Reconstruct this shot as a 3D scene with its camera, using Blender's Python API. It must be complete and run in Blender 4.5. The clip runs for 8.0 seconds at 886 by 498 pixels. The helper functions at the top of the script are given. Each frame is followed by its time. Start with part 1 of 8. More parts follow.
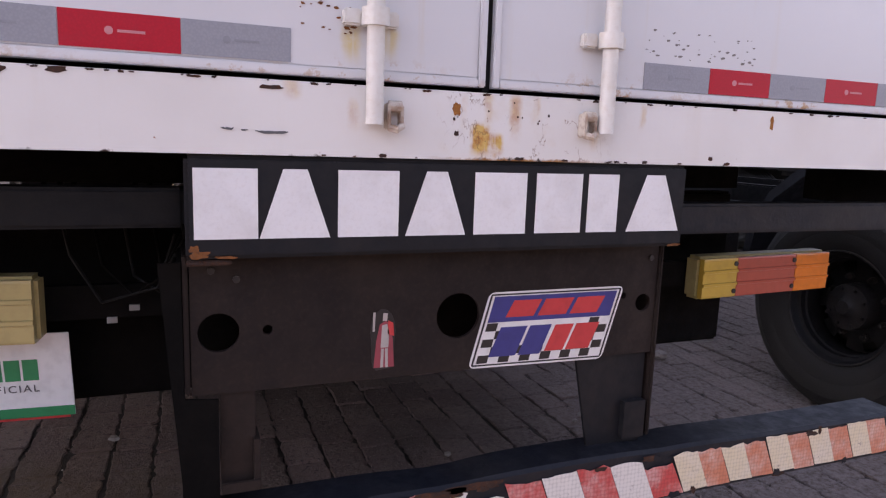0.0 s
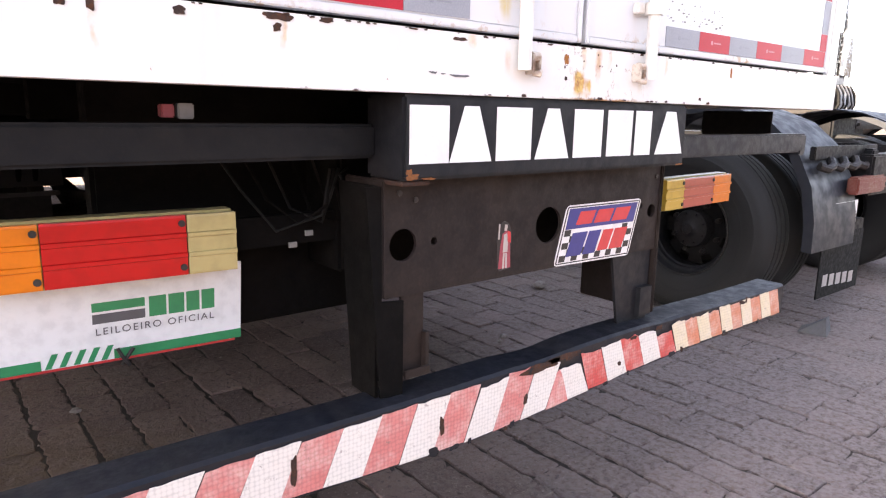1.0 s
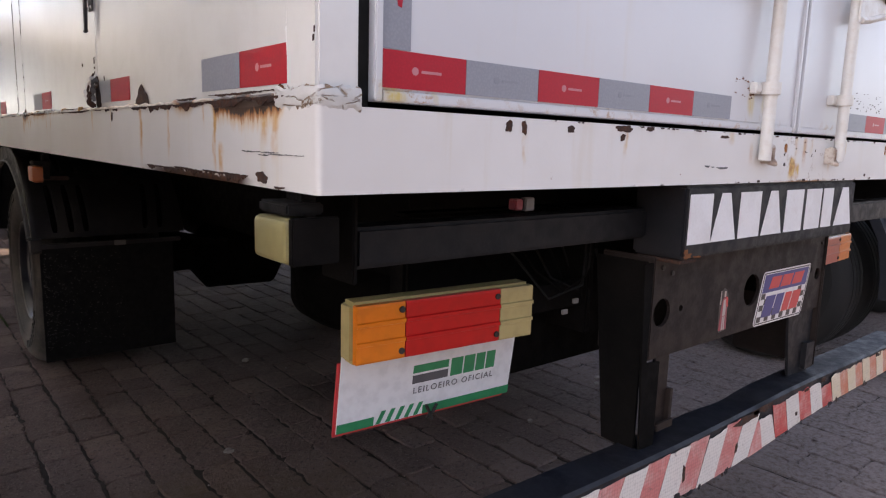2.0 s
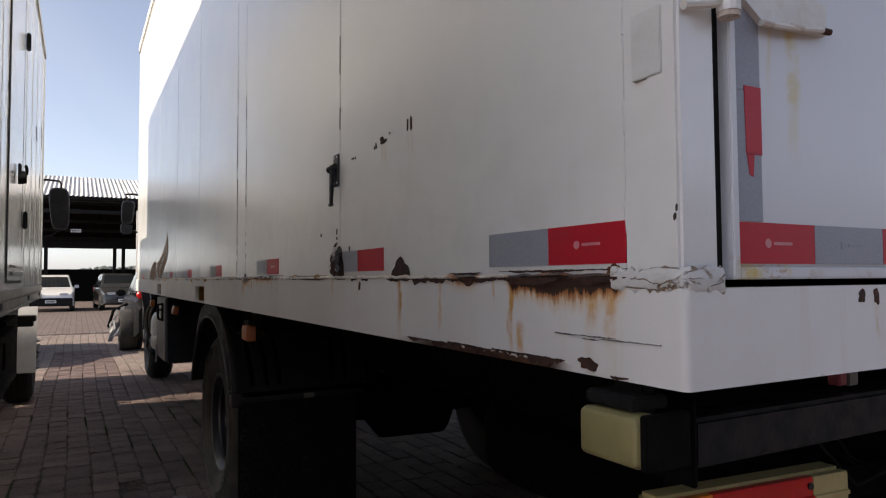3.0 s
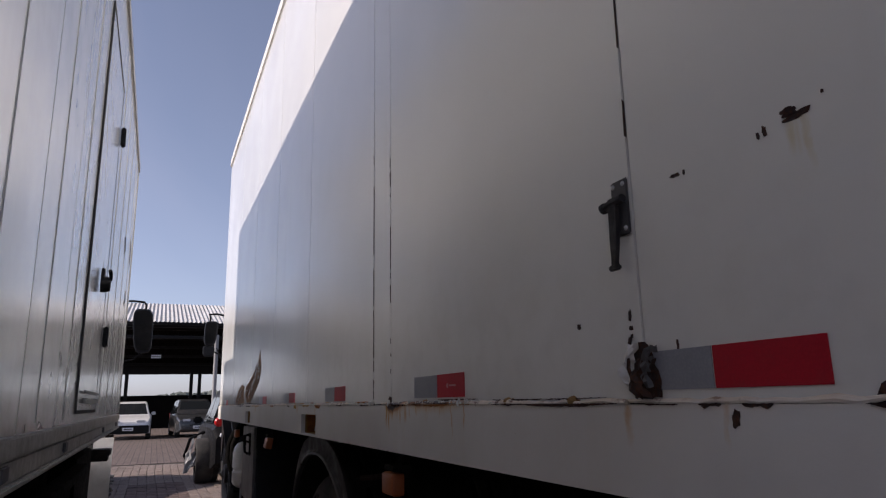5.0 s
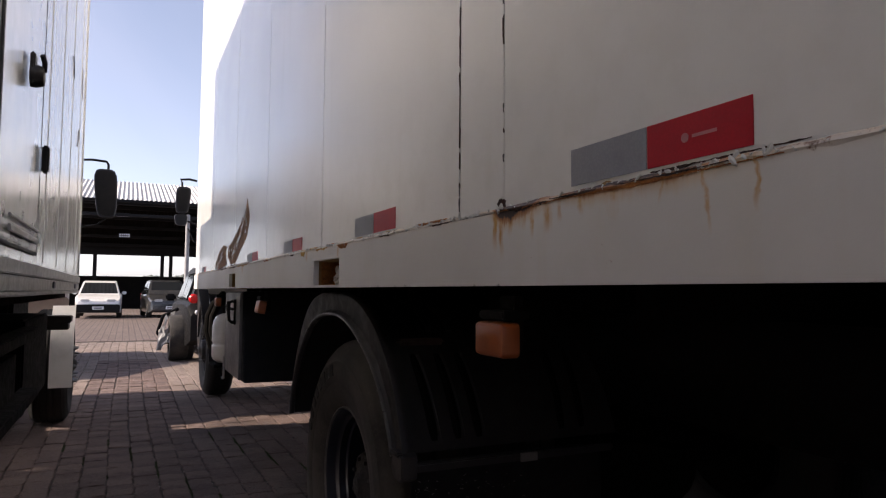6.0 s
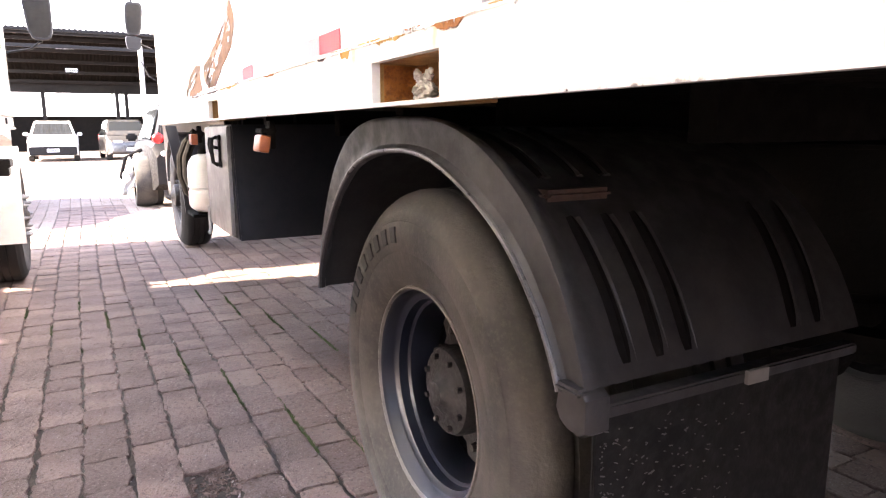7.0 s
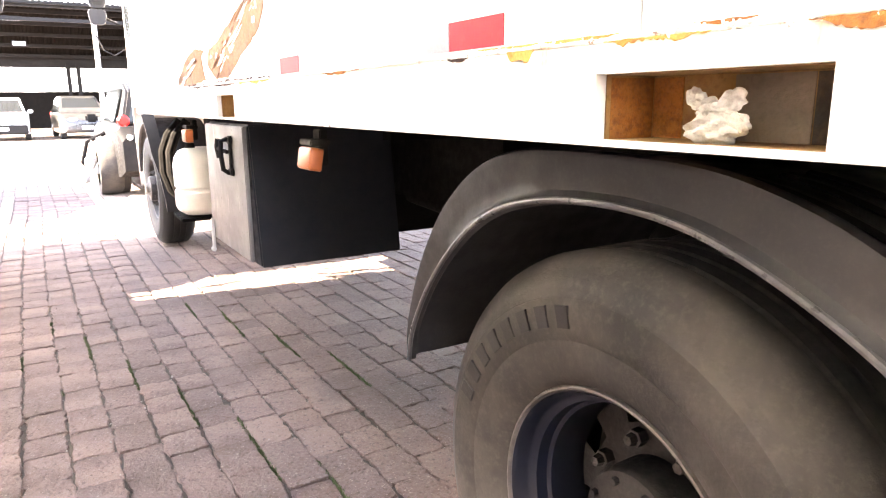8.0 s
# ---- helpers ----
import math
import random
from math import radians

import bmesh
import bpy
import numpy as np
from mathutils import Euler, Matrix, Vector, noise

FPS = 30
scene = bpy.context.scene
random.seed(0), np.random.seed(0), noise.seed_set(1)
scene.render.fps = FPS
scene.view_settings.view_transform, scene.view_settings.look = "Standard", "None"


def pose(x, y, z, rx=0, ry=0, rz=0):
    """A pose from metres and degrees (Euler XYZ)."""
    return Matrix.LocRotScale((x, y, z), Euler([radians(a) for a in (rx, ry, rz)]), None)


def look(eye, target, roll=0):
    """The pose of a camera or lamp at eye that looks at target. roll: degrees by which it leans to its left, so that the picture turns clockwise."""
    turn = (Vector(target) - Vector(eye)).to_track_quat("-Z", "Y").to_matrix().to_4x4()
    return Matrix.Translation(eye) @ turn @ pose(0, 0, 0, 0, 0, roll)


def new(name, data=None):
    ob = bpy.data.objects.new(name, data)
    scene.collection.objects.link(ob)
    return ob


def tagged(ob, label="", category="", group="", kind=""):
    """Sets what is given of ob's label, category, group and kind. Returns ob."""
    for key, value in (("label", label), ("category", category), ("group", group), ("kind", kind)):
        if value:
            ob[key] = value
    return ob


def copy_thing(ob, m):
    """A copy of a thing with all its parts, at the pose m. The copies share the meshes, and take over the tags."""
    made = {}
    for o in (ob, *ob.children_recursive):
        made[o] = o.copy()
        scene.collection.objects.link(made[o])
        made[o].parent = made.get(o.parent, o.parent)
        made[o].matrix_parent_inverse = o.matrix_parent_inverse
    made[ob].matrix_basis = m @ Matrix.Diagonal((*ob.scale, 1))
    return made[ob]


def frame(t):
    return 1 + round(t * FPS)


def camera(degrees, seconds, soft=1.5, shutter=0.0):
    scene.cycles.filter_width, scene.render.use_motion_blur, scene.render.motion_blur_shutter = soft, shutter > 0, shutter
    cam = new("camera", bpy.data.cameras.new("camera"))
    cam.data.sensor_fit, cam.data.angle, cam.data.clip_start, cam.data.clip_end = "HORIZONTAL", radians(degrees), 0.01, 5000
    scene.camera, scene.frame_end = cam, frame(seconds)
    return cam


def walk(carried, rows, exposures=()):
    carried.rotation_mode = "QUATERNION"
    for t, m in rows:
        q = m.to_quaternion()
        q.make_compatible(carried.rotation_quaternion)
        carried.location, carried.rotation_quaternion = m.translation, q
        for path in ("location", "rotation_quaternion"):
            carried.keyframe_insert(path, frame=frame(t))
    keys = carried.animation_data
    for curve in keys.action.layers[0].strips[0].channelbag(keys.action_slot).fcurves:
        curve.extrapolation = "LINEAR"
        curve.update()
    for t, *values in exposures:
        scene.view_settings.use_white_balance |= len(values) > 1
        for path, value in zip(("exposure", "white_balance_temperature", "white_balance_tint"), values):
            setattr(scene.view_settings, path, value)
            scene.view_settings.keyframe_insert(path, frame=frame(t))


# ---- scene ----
cam = camera(67.08, 8.0, soft=1.2)
PATH = [
    (0, (0.825, -1.031, 1.198), (1.546, 0.807, 0.878), 2.00),
    (0.3, (0.653, -1.048, 1.234), (1.620, 0.633, 0.747), 3.02),
    (0.5, (0.540, -1.046, 1.225), (1.647, 0.547, 0.737), 2.32),
    (0.7, (0.407, -1.021, 1.199), (1.601, 0.511, 0.720), 2.12),
    (1, (0.134, -0.974, 1.136), (1.373, 0.544, 0.735), 1.12),
    (1.2, (-0.021, -0.876, 1.185), (1.236, 0.617, 0.749), 2.23),
    (2.3, (-0.491, -0.668, 1.251), (0.769, 0.880, 1.121), 0.40),
    (2.5, (-0.528, -0.594, 1.271), (0.660, 1.015, 1.292), 0.27),
    (3, (-0.573, -0.510, 1.290), (0.385, 1.243, 1.376), -0.36),
    (3.5, (-0.629, -0.382, 1.335), (0.274, 1.395, 1.498), -0.72),
    (4, (-0.577, -0.148, 1.346), (0.246, 1.630, 1.747), -0.34),
    (4.2, (-0.557, -0.067, 1.386), (0.211, 1.721, 1.843), -1.60),
    (5.3, (-0.609, 0.589, 1.245), (0.160, 2.388, 1.659), -0.90),
    (5.4, (-0.594, 0.687, 1.229), (0.204, 2.482, 1.606), -1.00),
    (5.5, (-0.577, 0.781, 1.220), (0.244, 2.574, 1.556), -0.93),
    (5.8, (-0.563, 1.003, 1.211), (0.281, 2.806, 1.411), -1.61),
    (6, (-0.561, 1.181, 1.158), (0.293, 2.984, 1.285), 0.38),
    (6.2, (-0.582, 1.360, 1.160), (0.301, 3.155, 1.198), -0.28),
    (6.5, (-0.548, 1.609, 1.132), (0.369, 3.383, 1.018), 0.02),
    (7, (-0.528, 2.051, 1.124), (0.396, 3.790, 0.772), -0.24),
    (7.5, (-0.579, 2.405, 1.124), (0.386, 4.096, 0.668), -0.51),
    (8, (-0.601, 2.703, 1.222), (0.407, 4.377, 0.793), -0.47),
]
EXPOSURES = [(0.0, 1.83, 7500, 24), (0.5, 2.6, 7900, 19), (1.0, 2.82, 7850, 15), (1.2, 2.63, 7800, 16), (2.3, 1.48, 7330, 15), (2.5, 1.3, 7230, 15), (3.0, 0.64, 7030, 12), (3.5, 0.42, 6700, 14), (4.0, 0.08, 6450, 16), (4.2, 0.02, 6430, 17), (5.3, 0.02, 6430, 19), (5.5, 0.17, 6450, 19), (6.0, 0.82, 6930, 18), (6.5, 1.88, 7030, 17), (6.6, 2.25, 7190, 17), (7.0, 4.43, 7400, 18), (7.5, 5.63, 7700, 18), (8.0, 5.08, 7800, 15)]
# The camera's path is in the rows above; light, sky and exposure follow.
walk(cam, [(t, look(eye, target, roll)) for t, eye, target, roll in PATH], EXPOSURES)

# ---- world and sun ----
SUN_WAY = Vector((0.866, -0.13, -0.58)).normalized()
world = bpy.data.worlds.new("sky")
scene.world = world
world.use_nodes = True
sky = world.node_tree.nodes.new("ShaderNodeTexSky")
sky.sky_type = "NISHITA"
sky.sun_disc = False
sky.sun_elevation = math.asin(-SUN_WAY.z)
sky.sun_rotation = math.atan2(-SUN_WAY.x, -SUN_WAY.y)
sky.air_density, sky.dust_density, sky.ozone_density = 0.9, 1.1, 2.4
back = world.node_tree.nodes["Background"]
back.inputs["Strength"].default_value = 0.118
# a thin, uneven veil of high cloud pales the blue
veil_nodes, veil_links = world.node_tree.nodes, world.node_tree.links
grey, veil, blend = veil_nodes.new("ShaderNodeRGBToBW"), veil_nodes.new("ShaderNodeTexNoise"), veil_nodes.new("ShaderNodeMix")
where, gain, spread = veil_nodes.new("ShaderNodeTexCoord"), veil_nodes.new("ShaderNodeVectorMath"), veil_nodes.new("ShaderNodeMapRange")
gain.operation, gain.inputs[1].default_value = "MULTIPLY", (1.85, 1.95, 2.40)
veil.inputs["Scale"].default_value, veil.inputs["Detail"].default_value, veil.inputs["Distortion"].default_value = 2.2, 5.0, 0.8
spread.inputs["From Min"].default_value, spread.inputs["From Max"].default_value = 0.3, 0.75
spread.inputs["To Min"].default_value, spread.inputs["To Max"].default_value = 0.22, 0.50
blend.data_type = "RGBA"
veil_links.new(sky.outputs[0], grey.inputs[0])
veil_links.new(grey.outputs[0], gain.inputs[0])
veil_links.new(where.outputs["Generated"], veil.inputs["Vector"])
veil_links.new(veil.outputs["Fac"], spread.inputs["Value"])
veil_links.new(spread.outputs[0], blend.inputs["Factor"])
veil_links.new(sky.outputs[0], blend.inputs[6])
veil_links.new(gain.outputs[0], blend.inputs[7])
veil_links.new(blend.outputs[2], back.inputs["Color"])
sun_data = bpy.data.lights.new("sun", "SUN")
sun_data.energy, sun_data.angle, sun_data.color = 5.0, radians(0.53), (1.0, 0.91, 0.78)
sun = new("sun", sun_data)
sun.matrix_world = look((0, 0, 30), Vector((0, 0, 30)) + SUN_WAY)


# ---- node helpers ----
class Tree:
    """A small helper to write node materials."""

    def __init__(self, name):
        self.m = bpy.data.materials.new(name)
        self.m.use_nodes = True
        self.t = self.m.node_tree
        self.b = self.t.nodes["Principled BSDF"]
        self.pos = self.t.nodes.new("ShaderNodeTexCoord").outputs["Object"]

    def put(self, sock, v):
        if isinstance(v, (int, float)):
            sock.default_value = v
        elif isinstance(v, tuple):
            sock.default_value = v if len(v) != 3 or sock.type == "VECTOR" else (*v, 1)
        else:
            self.t.links.new(v, sock)

    def math(self, op, a, b=0.0, clamp=False):
        n = self.t.nodes.new("ShaderNodeMath")
        n.operation, n.use_clamp = op, clamp
        self.put(n.inputs[0], a), self.put(n.inputs[1], b)
        return n.outputs[0]

    def axes(self):
        n = self.t.nodes.new("ShaderNodeSeparateXYZ")
        self.put(n.inputs[0], self.pos)
        return n.outputs

    def stretch(self, sx, sy, sz, vec=None):
        n = self.t.nodes.new("ShaderNodeVectorMath")
        n.operation = "MULTIPLY"
        self.put(n.inputs[0], vec or self.pos)
        n.inputs[1].default_value = (sx, sy, sz)
        return n.outputs[0]

    def noise(self, scale, detail=4, rough=0.55, vec=None, warp=0.0):
        n = self.t.nodes.new("ShaderNodeTexNoise")
        self.put(n.inputs["Vector"], vec or self.pos)
        n.inputs["Scale"].default_value, n.inputs["Detail"].default_value = scale, detail
        n.inputs["Roughness"].default_value, n.inputs["Distortion"].default_value = rough, warp
        return n.outputs["Fac"]

    def span(self, v, a, b, lo=0.0, hi=1.0):
        n = self.t.nodes.new("ShaderNodeMapRange")
        n.interpolation_type = "SMOOTHSTEP"
        self.put(n.inputs["Value"], v)
        for k, x in (("From Min", a), ("From Max", b), ("To Min", lo), ("To Max", hi)):
            n.inputs[k].default_value = x
        return n.outputs[0]

    def mix(self, f, a, b):
        n = self.t.nodes.new("ShaderNodeMix")
        n.data_type = "RGBA"
        self.put(n.inputs["Factor"], f), self.put(n.inputs[6], a), self.put(n.inputs[7], b)
        return n.outputs[2]

    def streak(self, u, c, w, z, top, length):
        """One soft run of rust down from a point: c along u, w wide."""
        side = self.span(self.math("ABSOLUTE", self.math("SUBTRACT", u, c)), w * 0.15, w, 1.0, 0.0)
        fall = self.math("MULTIPLY", self.span(z, top - length, top - 0.35 * length, 0.0, 1.0), self.span(z, top - 0.004, top + 0.012, 1.0, 0.0))
        return self.math("MULTIPLY", side, fall)

    def runs(self, u, z, specs):
        """The sum of several runs, broken up by a fine upright noise."""
        total = 0.0
        wob = self.math("ADD", u, self.math("MULTIPLY", self.math("SUBTRACT", self.noise(16, 4, 0.6), 0.5), 0.034))
        for c, w, top, length, k in specs:
            total = self.math("ADD", total, self.math("MULTIPLY", self.streak(wob, c, w, z, top, length), k))
        grain = self.span(self.noise(1.0, 4, 0.6, self.stretch(90, 90, 7)), 0.22, 0.58, 0.25, 1.0)
        return self.math("MULTIPLY", total, self.math("MULTIPLY", grain, self.span(self.noise(21, 4, 0.65), 0.32, 0.58, 0.15, 1.0)), True)

    def random(self):
        return self.t.nodes.new("ShaderNodeObjectInfo").outputs["Random"]

    def island(self):
        return self.t.nodes.new("ShaderNodeNewGeometry").outputs["Random Per Island"]

    def bump(self, h, strength=0.3, dist=0.002):
        n = self.t.nodes.new("ShaderNodeBump")
        n.inputs["Strength"].default_value, n.inputs["Distance"].default_value = strength, dist
        self.put(n.inputs["Height"], h)
        self.t.links.new(n.outputs[0], self.b.inputs["Normal"])

    def out(self, color, rough=0.5, metal=0.0, **more):
        self.put(self.b.inputs["Base Color"], color)
        self.put(self.b.inputs["Roughness"], rough)
        self.put(self.b.inputs["Metallic"], metal)
        for k, v in more.items():
            self.put(self.b.inputs[k.replace("_", " ")], v)
        return self.m


def worn(name, color, dirt, rough=0.5, metal=0.0, amount=0.5, scale=3.0, bump=0.15, grain=180.0, fine=0.25, gloss=0.5):
    """A surface with two scales of dirt and a fine relief."""
    t = Tree(name)
    big = t.span(t.noise(scale, 5, 0.6), 0.42, 0.75, 0.0, amount)
    small = t.noise(grain, 3, 0.6)
    c = t.mix(big, color, dirt)
    c = t.mix(t.span(small, 0.45, 0.75, 0.0, fine), c, dirt)
    t.bump(t.math("ADD", small, t.noise(scale * 8, 4)), bump, 0.002)
    return t.out(c, t.span(t.noise(scale * 5, 4), 0.3, 0.7, max(0.05, rough - 0.1), min(1, rough + 0.15)), metal, Specular_IOR_Level=gloss)


RUST_DARK, RUST = (0.035, 0.014, 0.008), (0.26, 0.085, 0.022)


def side_paint(name):
    """White sheet metal of the cargo box: faint dents, dust, a few chips and yellow runs."""
    t = Tree(name)
    x, y, z = t.axes()
    base = t.mix(t.span(t.noise(0.9, 4), 0.35, 0.7), (0.735, 0.725, 0.695), (0.785, 0.78, 0.765))
    run = t.noise(1.0, 3, 0.5, t.stretch(9, 9, 0.7))
    base = t.mix(t.span(run, 0.60, 0.78, 0.0, 0.12), base, (0.55, 0.49, 0.38))
    dust = t.span(z, 1.29, 1.75, 0.14, 0.0)
    base = t.mix(t.math("MULTIPLY", dust, t.span(t.noise(14, 5), 0.4, 0.7)), base, (0.45, 0.42, 0.37))
    drips = t.runs(y, z, ((0.800, 0.012, 1.577, 0.045, 0.45), (0.785, 0.006, 1.577, 0.07, 0.4), (0.660, 0.006, 1.578, 0.06, 0.4), (0.675, 0.005, 1.582, 0.05, 0.35), (0.71, 0.02, 1.33, 0.04, 0.4), (1.055, 0.02, 1.36, 0.07, 0.4)))
    base = t.mix(drips, base, (0.58, 0.45, 0.18))
    chips = t.span(t.noise(26, 5, 0.7), 0.735, 0.75)
    base = t.mix(t.math("MULTIPLY", chips, t.span(t.noise(1.6, 2), 0.56, 0.62)), base, RUST)
    t.bump(t.noise(260, 3), 0.05, 0.001)
    return t.out(base, t.span(t.noise(2, 2), 0.2, 0.8, 0.20, 0.27), 0.0, Specular_IOR_Level=0.4, Coat_Weight=0.6, Coat_Roughness=0.16, Coat_IOR=1.6)


def sill_paint(name):
    """The painted steel sill: rust along the upper seam and runs below it."""
    t = Tree(name)
    x, y, z = t.axes()
    base = t.mix(t.span(t.noise(2.2, 4), 0.35, 0.7), (0.66, 0.64, 0.61), (0.73, 0.72, 0.70))
    where = t.math("ADD", t.span(t.math("ADD", x, y), 0.05, 0.85, 1.0, 0.25), 0.0)
    run = t.noise(1.0, 4, 0.6, t.stretch(17, 17, 1.3))
    runs = t.math("MULTIPLY", t.span(run, 0.55, 0.72), t.math("MULTIPLY", where, 0.30))
    base = t.mix(runs, base, (0.56, 0.45, 0.28))
    long_runs = t.runs(y, z, ((0.10, 0.014, 1.283, 0.09, 0.8), (0.285, 0.012, 1.22, 0.06, 0.9), (0.31, 0.010, 1.278, 0.12, 1.5), (0.13, 0.016, 1.27, 0.05, 1.0), (0.355, 0.005, 1.285, 0.05, 0.7), (0.53, 0.008, 1.28, 0.10, 0.9), (0.70, 0.014, 1.285, 0.13, 1.0), (0.93, 0.006, 1.285, 0.05, 0.6), (1.10, 0.008, 1.285, 0.06, 0.8),
                               (1.632, 0.0045, 1.288, 0.055, 1.0), (1.694, 0.0045, 1.288, 0.075, 1.0), (1.758, 0.004, 1.288, 0.03, 0.8), (1.845, 0.012, 1.288, 0.05, 0.9), (1.905, 0.007, 1.288, 0.03, 0.9), (1.955, 0.009, 1.288, 0.035, 0.7), (1.990, 0.016, 1.288, 0.05, 1.0), (2.030, 0.006, 1.288, 0.055, 1.2), (2.052, 0.008, 1.288, 0.04, 0.8), (2.09, 0.008, 1.29, 0.05, 1.0), (2.118, 0.012, 1.29, 0.085, 1.3), (2.14, 0.010, 1.29, 0.07, 1.2), (3.05, 0.010, 1.288, 0.05, 0.7), (3.42, 0.02, 1.288, 0.04, 0.7), (4.80, 0.03, 1.288, 0.05, 0.7)))
    base = t.mix(long_runs, base, t.mix(t.noise(30, 3), (0.50, 0.20, 0.035), (0.62, 0.40, 0.13)))
    rear = t.runs(x, z, ((0.60, 0.008, 1.262, 0.05, 0.6), (0.345, 0.006, 1.25, 0.05, 0.6), (1.07, 0.012, 1.25, 0.05, 0.35), (1.25, 0.010, 1.265, 0.06, 0.4), (1.300, 0.012, 1.275, 0.08, 0.55), (1.283, 0.022, 1.222, 0.055, 2.2), (1.312, 0.016, 1.205, 0.040, 1.8), (1.345, 0.016, 1.270, 0.08, 0.7), (1.385, 0.010, 1.27, 0.06, 0.5), (1.50, 0.012, 1.24, 0.06, 0.5), (1.60, 0.010, 1.27, 0.05, 0.5), (0.98, 0.02, 1.275, 0.03, 0.5)))
    base = t.mix(rear, base, t.mix(t.span(t.noise(40, 4, 0.7), 0.4, 0.65), (0.62, 0.42, 0.13), (0.46, 0.19, 0.04)))
    # crackled paint and a rusty lower edge between the lock bars
    mid = t.math("MULTIPLY", t.span(x, 1.17, 1.30), t.span(x, 1.42, 1.56, 1.0, 0.0))
    hair = t.math("ABSOLUTE", t.math("SUBTRACT", t.noise(1.0, 3, 0.6, t.stretch(46, 46, 26)), 0.5))
    hair = t.math("MULTIPLY", t.span(hair, 0.004, 0.022, 1.0, 0.0), t.span(t.noise(24, 3), 0.50, 0.60))
    base = t.mix(t.math("MULTIPLY", hair, t.math("MULTIPLY", mid, 0.8)), base, (0.20, 0.10, 0.045))
    base = t.mix(t.math("MULTIPLY", mid, t.span(t.noise(17, 4), 0.5, 0.75, 0.0, 0.35)), base, (0.60, 0.50, 0.36))
    foot = t.math("ADD", t.math("MULTIPLY", t.math("SUBTRACT", z, 1.168), 90.0), t.math("MULTIPLY", t.noise(55, 4, 0.7), 1.6))
    base = t.mix(t.math("MULTIPLY", t.span(foot, 1.25, 0.8), mid), base, t.mix(t.noise(60, 3), (0.12, 0.05, 0.02), (0.48, 0.22, 0.05)))
    torn_at = t.math("ADD", t.math("MULTIPLY", t.span(y, 0.055, 0.09), t.span(y, 0.30, 0.335, 1.0, 0.0)), t.math("MULTIPLY", t.math("MULTIPLY", t.span(y, 0.39, 0.42), t.span(y, 0.47, 0.52, 1.0, 0.0)), 0.55))
    torn_at = t.math("ADD", torn_at, t.math("ADD", t.math("MULTIPLY", t.math("MULTIPLY", t.span(y, 1.95, 2.09), t.span(y, 2.11, 2.17, 1.0, 0.0)), 0.8), t.math("MULTIPLY", t.math("MULTIPLY", t.span(y, 1.6, 1.75), t.span(y, 1.9, 2.0, 1.0, 0.0)), 0.4)))
    depth = t.math("MULTIPLY", t.math("SUBTRACT", 1.2905, z), 24.0)
    teeth = t.math("ADD", t.math("MULTIPLY", t.noise(1.0, 5, 0.65, t.stretch(70, 70, 16)), 1.1), t.math("MULTIPLY", t.noise(13, 4, 0.6), 0.7))
    reach = t.math("SUBTRACT", t.math("MULTIPLY", teeth, torn_at), depth)
    rear_face = t.span(x, 0.0, 0.004, 1.0, 0.0)
    base = t.mix(t.math("MULTIPLY", t.span(reach, -0.25, 0.45, 0.0, 0.75), rear_face), base, (0.60, 0.36, 0.12))
    base = t.mix(t.math("MULTIPLY", t.span(reach, 0.12, 0.36, 0.0, 0.9), rear_face), base, (0.36, 0.125, 0.03))
    base = t.mix(t.math("MULTIPLY", t.span(reach, 0.34, 0.46), rear_face), base, RUST_DARK)
    seam = t.math("ADD", t.math("MULTIPLY", t.math("SUBTRACT", 1.292, z), 26.0), t.math("MULTIPLY", t.noise(38, 5, 0.7), 2.2))
    seam = t.math("MULTIPLY", t.span(seam, 1.05, 0.75), t.span(t.noise(3.1, 2), 0.42, 0.55))
    base = t.mix(seam, base, t.mix(t.noise(60, 3), RUST_DARK, RUST))
    low = t.math("ADD", t.math("MULTIPLY", t.math("SUBTRACT", z, 1.168), 42.0), t.math("MULTIPLY", t.noise(45, 5, 0.7), 2.0))
    low = t.math("MULTIPLY", t.span(low, 0.95, 0.75), t.span(t.noise(2.3, 2, 0.5, t.stretch(1, 1, 0.2)), 0.52, 0.60))
    base = t.mix(low, base, RUST_DARK)
    eaten = t.math("ADD", t.math("MULTIPLY", t.math("SUBTRACT", z, 1.168), 62.0), t.math("MULTIPLY", t.noise(34, 5, 0.7), 1.5))
    eaten = t.math("MULTIPLY", t.span(eaten, 1.42, 1.28), t.math("MULTIPLY", t.math("MULTIPLY", t.span(y, 0.16, 0.22), t.span(y, 0.55, 0.72, 1.0, 0.0)), rear_face))
    base = t.mix(eaten, base, t.mix(t.span(t.noise(60, 4), 0.4, 0.7), RUST_DARK, (0.10, 0.038, 0.016)))
    chips = t.math("MULTIPLY", t.span(t.noise(42, 5, 0.7), 0.70, 0.72), t.span(t.noise(3.3, 2), 0.50, 0.58))
    base = t.mix(chips, base, RUST)
    t.bump(t.math("ADD", t.noise(30, 4), t.math("MULTIPLY", t.noise(4, 2), 2.0)), 0.25, 0.003)
    return t.out(base, 0.42)


